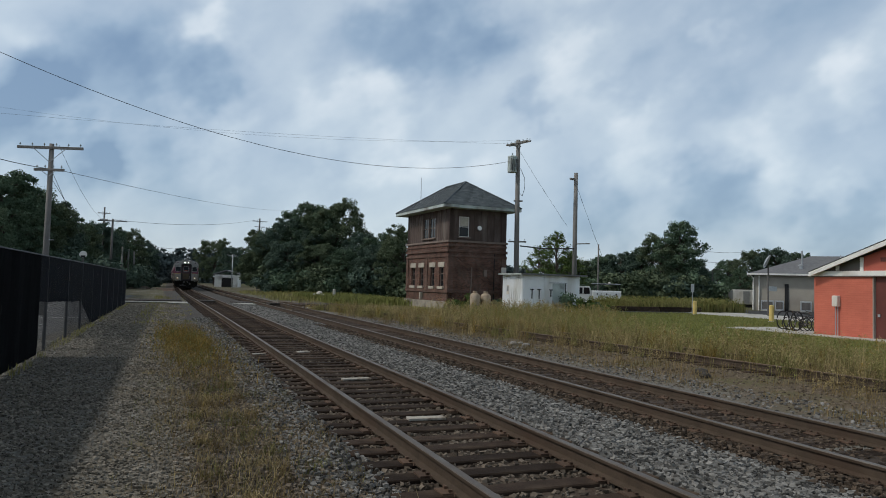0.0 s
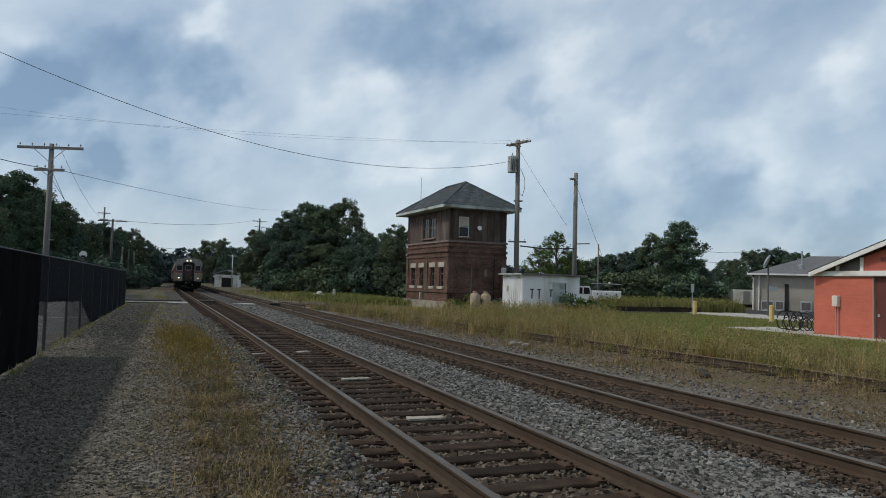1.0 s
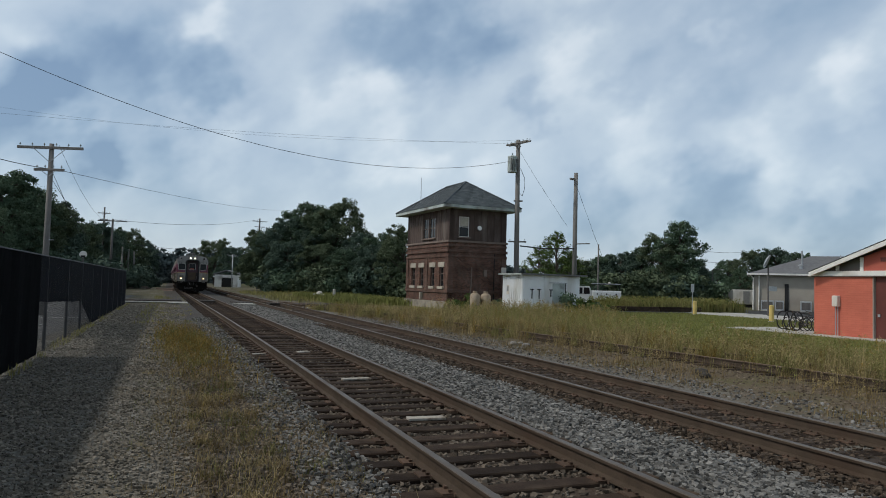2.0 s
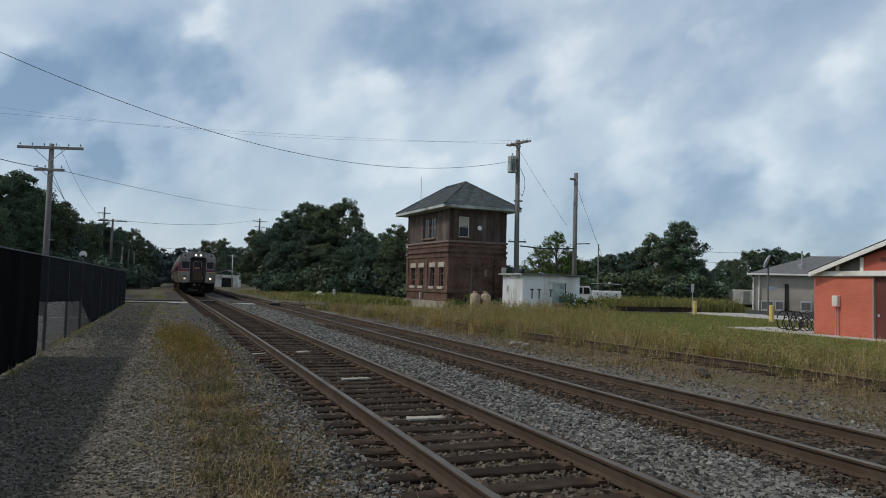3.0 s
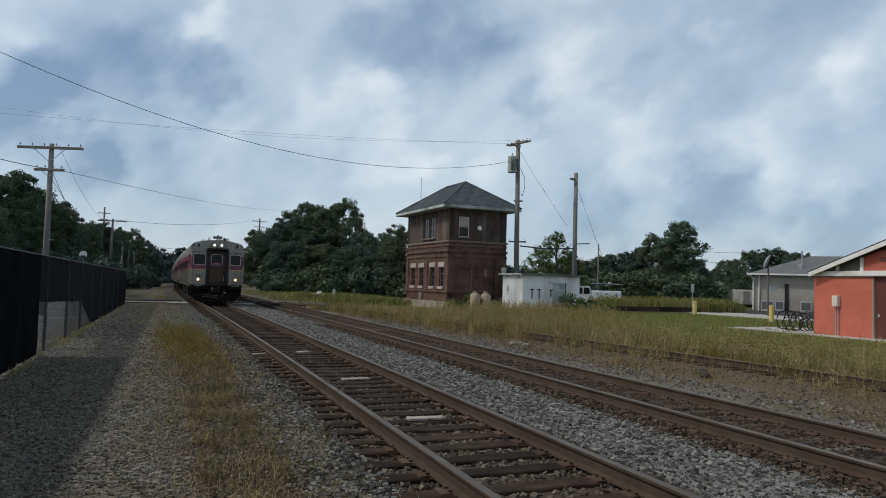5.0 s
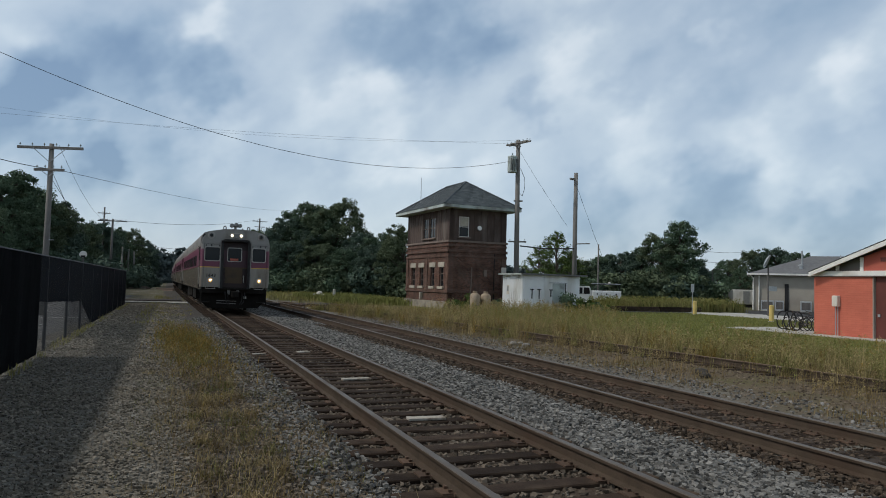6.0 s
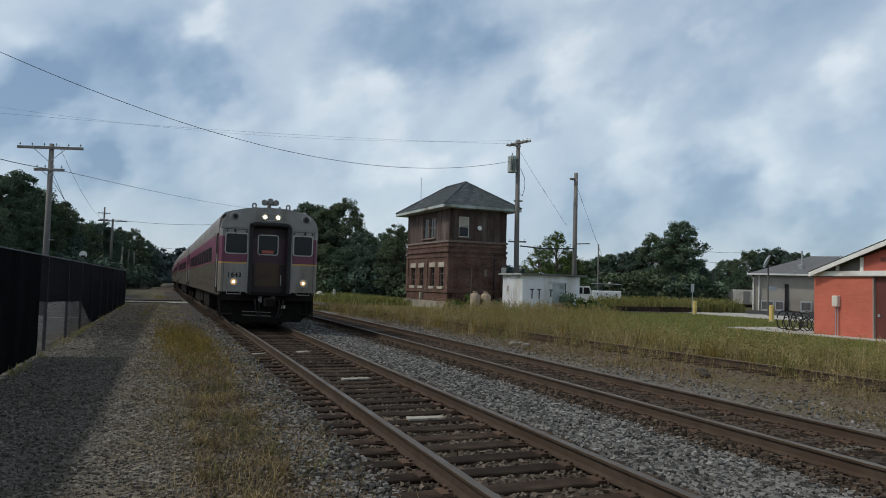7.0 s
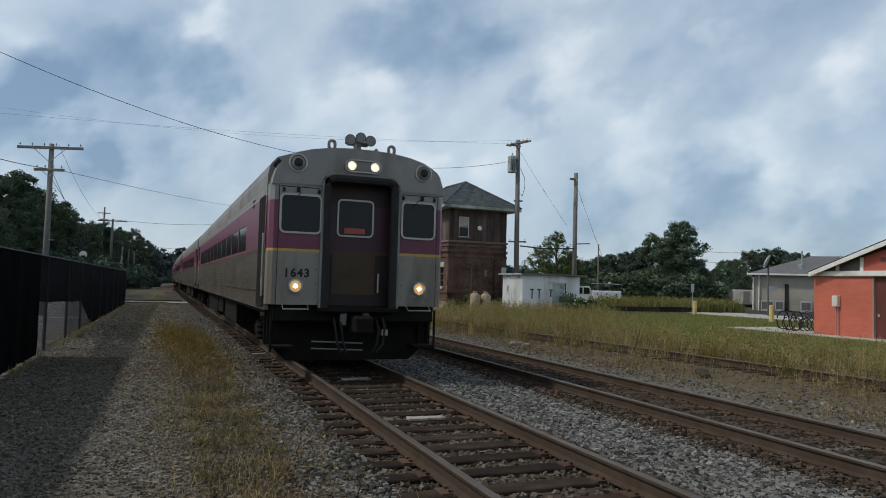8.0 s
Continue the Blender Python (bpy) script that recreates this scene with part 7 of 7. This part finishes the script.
# ---- grass and weeds ----
def blades(name, label, mat, pos, height, width, seed, lean=0.35):
    rng = np.random.default_rng(seed)
    n = len(pos)
    a = rng.uniform(0, 6.283, n)
    h = rng.uniform(height[0], height[1], n)
    w = rng.uniform(width[0], width[1], n) / 2
    d = np.stack([np.cos(a), np.sin(a), np.zeros(n)], -1)
    e = np.stack([-np.sin(a), np.cos(a), np.zeros(n)], -1)
    l = (rng.random(n) * lean * h)[:, None]
    up = np.array([0, 0, 1.0])
    p0, p1 = pos - d * w[:, None], pos + d * w[:, None]
    mid = pos + e * l * 0.35 + up * (h * 0.55)[:, None]
    q0, q1 = mid - d * w[:, None] * 0.8, mid + d * w[:, None] * 0.8
    tip = pos + e * l + up * h[:, None]
    v = np.stack([p0, p1, q1, q0, tip], 1).reshape(-1, 3)
    k = np.arange(n) * 5
    f = [(i, i + 1, i + 2, i + 3) for i in k.tolist()] + [(i + 3, i + 2, i + 4) for i in k.tolist()]
    return tagged(raw(name, v.tolist(), f, mat), label, "grass", kind="stuff")


def sprigs(name, label, mat, pos, height, per, size, seed):
    """Weeds with a bent stem, small leaves all the way up and a feathery head."""
    rng = np.random.default_rng(seed)
    n = len(pos)
    h = rng.uniform(height[0], height[1], n)
    a = rng.uniform(0, 6.283, n)
    bend = np.stack([np.cos(a), np.sin(a), np.zeros(n)], -1) * (h * rng.uniform(0.05, 0.35, n))[:, None]
    u = rng.random((n, per)) ** 0.75
    axis = pos[:, None] + bend[:, None] * (u ** 2)[..., None] + np.array([0, 0, 1.0]) * (u * h[:, None])[..., None]
    r = (h[:, None] * (0.03 + 0.16 * np.sqrt(u) * (1.02 - u)))[..., None]
    c = (axis + rng.normal(size=(n, per, 3)) * r).reshape(-1, 3)
    c[:, 2] = np.maximum(c[:, 2], np.repeat(pos[:, 2], per) + 0.02)
    k = len(c)
    d = rng.normal(size=(k, 3)) + np.array([0, 0, 0.9])
    d /= np.linalg.norm(d, axis=1, keepdims=True)
    e = np.cross(d, rng.normal(size=(k, 3)))
    e /= np.linalg.norm(e, axis=1, keepdims=True) + 1e-9
    s = size * rng.uniform(0.6, 1.5, (k, 1))
    leaf = np.stack([c - d * s, c + e * s * 0.3, c + d * s, c - e * s * 0.3], 1).reshape(-1, 3)
    w = np.array([0.003, 0, 0])
    mid, tip = pos + bend * 0.25 + np.array([0, 0, 0.5]) * h[:, None], pos + bend + np.array([0, 0, 1.0]) * h[:, None]
    stem = np.stack([pos - w, pos + w, mid + w, mid - w, mid + w, tip + w * 0.5, tip - w * 0.5, mid - w], 1).reshape(-1, 3)
    v = np.concatenate([leaf, stem])
    return tagged(raw(name, v.tolist(), np.arange(len(v)).reshape(-1, 4).tolist(), mat), label, "weeds", kind="stuff")


def footing(x):
    """The ground's height beside the main track, where the bed's shoulder rises."""
    return np.interp(x, (-2.9, -2.2, -1.6, -1.3, -1.2, -1.0), (GROUND, -0.265, -0.205, -0.195, -0.195, GROUND)) - 0.01


def area(rng, count, x0, x1, y0, y1, clump=0.0, keep=None):
    x, y = rng.uniform(x0, x1, count), rng.uniform(y0, y1, count)
    if clump:
        val = np.array([noise.noise((a * clump, b * clump, 5.0)) for a, b in zip(x, y)])
        ok = val + rng.uniform(-0.25, 0.25, count) > 0.0
        x, y = x[ok], y[ok]
    if keep is not None:
        ok = keep(x, y)
        x, y = x[ok], y[ok]
    return np.stack([x, y, footing(x)], -1)


def build_grass():
    rng = np.random.default_rng(21)

    def meadow(x, y):
        # the belt of tall grass between the siding and the lawn, widening towards the shed
        near = 10.2 + 0.9 * np.sin(y * 0.35) + np.maximum(0, y - 33) * 0.2
        far = 15.0 + 0.6 * np.sin(y * 0.5) + np.maximum(0, y - 28) * 0.75
        return (x > near + rng.uniform(0, 2.4, len(x)) ** 1.3) & (x < far + rng.normal(0, 0.5, len(x))) & ~((x > 20.2) & (y > 45.6)) & ~((x > 16.2) & (y > 50))
    # tussocks of different height, some dry, some green
    for mat, cnt, hh, clump, s in (("blade_dry", 26000, (0.2, 0.65), 0.45, 1), ("blade_green", 52000, (0.12, 0.5), 0.0, 2), ("blade_dry", 18000, (0.1, 0.45), 0.0, 17), ("weed_brown", 12000, (0.1, 0.45), 0.3, 18)):
        blades("tall_grass", "tall yellowing grass gone to seed along the siding", mat, area(rng, cnt, 8, 30, 7, 48, clump, keep=meadow), hh, (0.006, 0.014), s, 0.5)
    # seed stalks standing above the rest
    blades("seed_stalks", "pale dry seed stalks above the tall grass", "blade_dry", area(rng, 2500, 9, 26, 8, 47, 0.45, keep=meadow), (0.55, 0.95), (0.010, 0.022), 3, 0.3)
    # bushy weeds with leafy stems and feathery heads
    for mat, cnt, hh, clump, s in (("blade_green", 4200, (0.4, 0.9), 0.35, 61), ("goldenrod", 1500, (0.45, 0.95), 0.6, 62), ("blade_dry", 2600, (0.35, 0.9), 0.5, 63), ("blade_lawn", 2400, (0.35, 0.8), 0.8, 64)):
        sprigs("tall_weeds", "bushy weeds gone to seed along the siding", mat, area(rng, cnt, 8, 30, 7, 48, clump, keep=meadow), hh, 60, 0.026, s)
    # taller stands of weeds here and there
    for mat, cnt, s in (("blade_green", 460, 71), ("blade_dry", 340, 72), ("blade_lawn", 240, 73)):
        sprigs("tall_weeds", "tall stand of feathery weeds beyond the siding", mat, area(rng, cnt, 11.0, 14.3, 8, 30, 0.6), (0.5, 0.95), 80, 0.022, s)
    sprigs("tall_weeds", "tall stand of dry weeds before the shed", "blade_dry", area(rng, 420, 13.5, 22, 36, 45, 0.5), (0.6, 1.1), 70, 0.032, 74)
    for mat, s in (("blade_lawn", 75), ("blade_green", 76)):
        sprigs("tall_weeds", "tall green weeds along the driveway", mat, area(rng, 700, 33.5, 48, 53, 58, 0.0), (0.6, 1.35), 60, 0.055, s)
    # rust-coloured weeds at the near edge of the meadow, towards the tower
    def near_edge(x, y):
        return (x > 8.4 + 1.2 * np.sin(y * 0.9) * np.sin(y * 0.37) + np.maximum(0, y - 33) * 0.1) & (x < 11.5 + np.maximum(0, y - 30) * 0.3)
    sprigs("tall_weeds", "rust-brown dry weeds beside the second track", "weed_brown", area(rng, 1700, 7.3, 17, 9, 46, 0.5, keep=near_edge), (0.12, 0.55), 44, 0.018, 65)
    sprigs("tall_weeds", "dry weeds beside the second track", "blade_dry", area(rng, 2400, 7.3, 17, 9, 46, 0.5, keep=near_edge), (0.12, 0.6), 44, 0.018, 66)
    lawn = area(rng, 52000, 13, 38, 15, 50, keep=lambda x, y: (x > 13.5) & ~((x > 24.4) & (y < 31)) & ~((x > 20) & (y > 45) & (x < 26)))
    blades("lawn", "short mown green lawn", "blade_lawn", lawn, (0.05, 0.13), (0.02, 0.04), 4)
    blades("green_strip", "fresh green grass before the wood", "blade_lawn", area(rng, 11000, 9.5, 17.0, 57, 84, keep=lambda x, y: x > 8.2 + (y - 57) * 0.02 + 1.2), (0.3, 0.75), (0.04, 0.08), 5)
    blades("green_strip", "dry grass before the wood", "blade_green", area(rng, 9000, 5.5, 20.0, 60, 105, 0.3), (0.15, 0.5), (0.04, 0.08), 6)
    blades("weeds", "tall pale weeds along the driveway", "blade_green", area(rng, 10000, 34.2, 48, 52.8, 58.5), (0.5, 1.15), (0.04, 0.08), 7, 0.25)
    blades("weeds", "tall pale weeds along the driveway", "leaf_fresh", area(rng, 6000, 36.2, 48, 53, 60), (0.5, 1.1), (0.04, 0.09), 8, 0.3)
    blades("weeds", "sparse dry weeds on the bare dirt beside the siding", "weed_brown", area(rng, 36000, 6.4, 12.5, 5, 44, 0.7), (0.03, 0.24), (0.006, 0.013), 16, 0.9)
    # thin weeds in the gravel beside the main track
    blades("weeds", "thin yellow-green weeds in the gravel", "weed_olive", area(rng, 20000, -3.6, -1.35, 4.0, 32, 1.1), (0.015, 0.08), (0.003, 0.007), 9, 1.6)
    blades("weeds", "thin dry weeds in the gravel", "weed_brown", area(rng, 38000, -3.3, -1.3, 3.8, 30, 0.9), (0.015, 0.09), (0.003, 0.007), 10, 1.7)
    blades("weeds", "thin green weeds at the foot of the fence", "blade_green", area(rng, 1500, -6.0, -5.7, 8, 52, 0.8), (0.05, 0.2), (0.012, 0.025), 11, 0.6)
    # golden clump on the path, thinning out towards the camera
    gx, gy = -2.7 + rng.normal(0, 0.40, 9000), 21.6 + rng.normal(0, 3.4, 9000)
    gx += 0.10 * (21.6 - gy) * 0.5 + 0.12 * np.sin(gy * 2.1)
    pos = np.stack([gx, gy, footing(gx)], -1)
    blades("golden_weeds", "golden yellow weed clump on the gravel path", "goldenrod", pos[:2600], (0.03, 0.2), (0.006, 0.013), 12, 1.3)
    blades("golden_weeds", "green weed clump on the gravel path", "blade_green", pos[3600:5600], (0.03, 0.18), (0.006, 0.012), 13, 1.3)
    sprigs("golden_weeds", "low leafy golden weeds on the gravel path", "goldenrod", pos[5600:6500], (0.06, 0.22), 16, 0.016, 51)
    sprigs("golden_weeds", "low leafy green weeds on the gravel path", "weed_olive", pos[6500:7000], (0.05, 0.2), 16, 0.016, 52)
    y = rng.uniform(4.5, 22, 5000)
    gx = -2.2 - 0.02 * y + rng.normal(0, 0.42, 5000)
    pos = np.stack([gx, y, footing(gx)], -1)
    val = np.array([noise.noise((q[0] * 1.4, q[1] * 0.8, 8.0)) for q in pos])
    blades("golden_weeds", "scattered dry golden weeds on the path", "blade_dry", pos[val > 0.14], (0.03, 0.2), (0.003, 0.007), 14, 1.3)
    blades("weeds", "low weeds round the crossing", "blade_green", area(rng, 4500, -4.6, -2.1, 30, 75, 0.5), (0.04, 0.16), (0.02, 0.04), 15, 0.6)
    # tussocks along the foot of the shoulder: bunches of dry stems leaning outwards
    bunch = np.random.default_rng(33)
    for mat, count, seed in (("weed_olive", 26, 34), ("weed_brown", 44, 35), ("blade_dry", 40, 36)):
        cy = 4.2 + 17 * bunch.random(count) ** 1.3
        cx = -2.05 - 0.03 * cy + bunch.normal(0, 0.30, count)
        n = bunch.integers(30, 90, count)
        bx = np.repeat(cx, n) + bunch.normal(0, 0.075, n.sum())
        by = np.repeat(cy, n) + bunch.normal(0, 0.075, n.sum())
        blades("weeds", "bunches of dry weeds along the foot of the ballast", mat, np.stack([bx, by, footing(bx)], -1), (0.03, 0.19), (0.003, 0.006), seed, 1.4)
    # uneven tussocks that have grown over the siding and its edge
    for mat, count, tall, seed in (("blade_dry", 230, 0.75, 41), ("weed_brown", 150, 0.6, 42), ("blade_green", 170, 0.7, 43), ("goldenrod", 60, 0.8, 44), ("weed_olive", 160, 0.5, 45)):
        cy = 7 + 40 * bunch.random(count) ** 0.8
        side = np.array([track_siding(q) for q in cy])
        cx = side + np.where(cy > 20, 0.1, 0.7) + bunch.normal(0, 0.95, count) * np.where(cy > 20, 1.35, 0.85)
        n = bunch.integers(25, 80, count)
        wide = 0.05 + 0.16 * bunch.random(count)
        bx = np.repeat(cx, n) + bunch.normal(0, 1, n.sum()) * np.repeat(wide, n)
        by = np.repeat(cy, n) + bunch.normal(0, 1, n.sum()) * np.repeat(wide, n)
        blades("tall_grass", "uneven tussocks of weeds grown over the siding", mat, np.stack([bx, by, footing(bx)], -1), (0.08, tall), (0.005, 0.013), seed, 0.9)


build_ground()
build_tower()
build_shed()
build_tanks()
build_fence()
build_poles()
build_shelter()
build_beige()
build_truck()
build_small()
build_bikes()
build_trees()
build_shrubs()
build_far_woods()
build_grass()
build_pavements()
build_tracks()
motions()
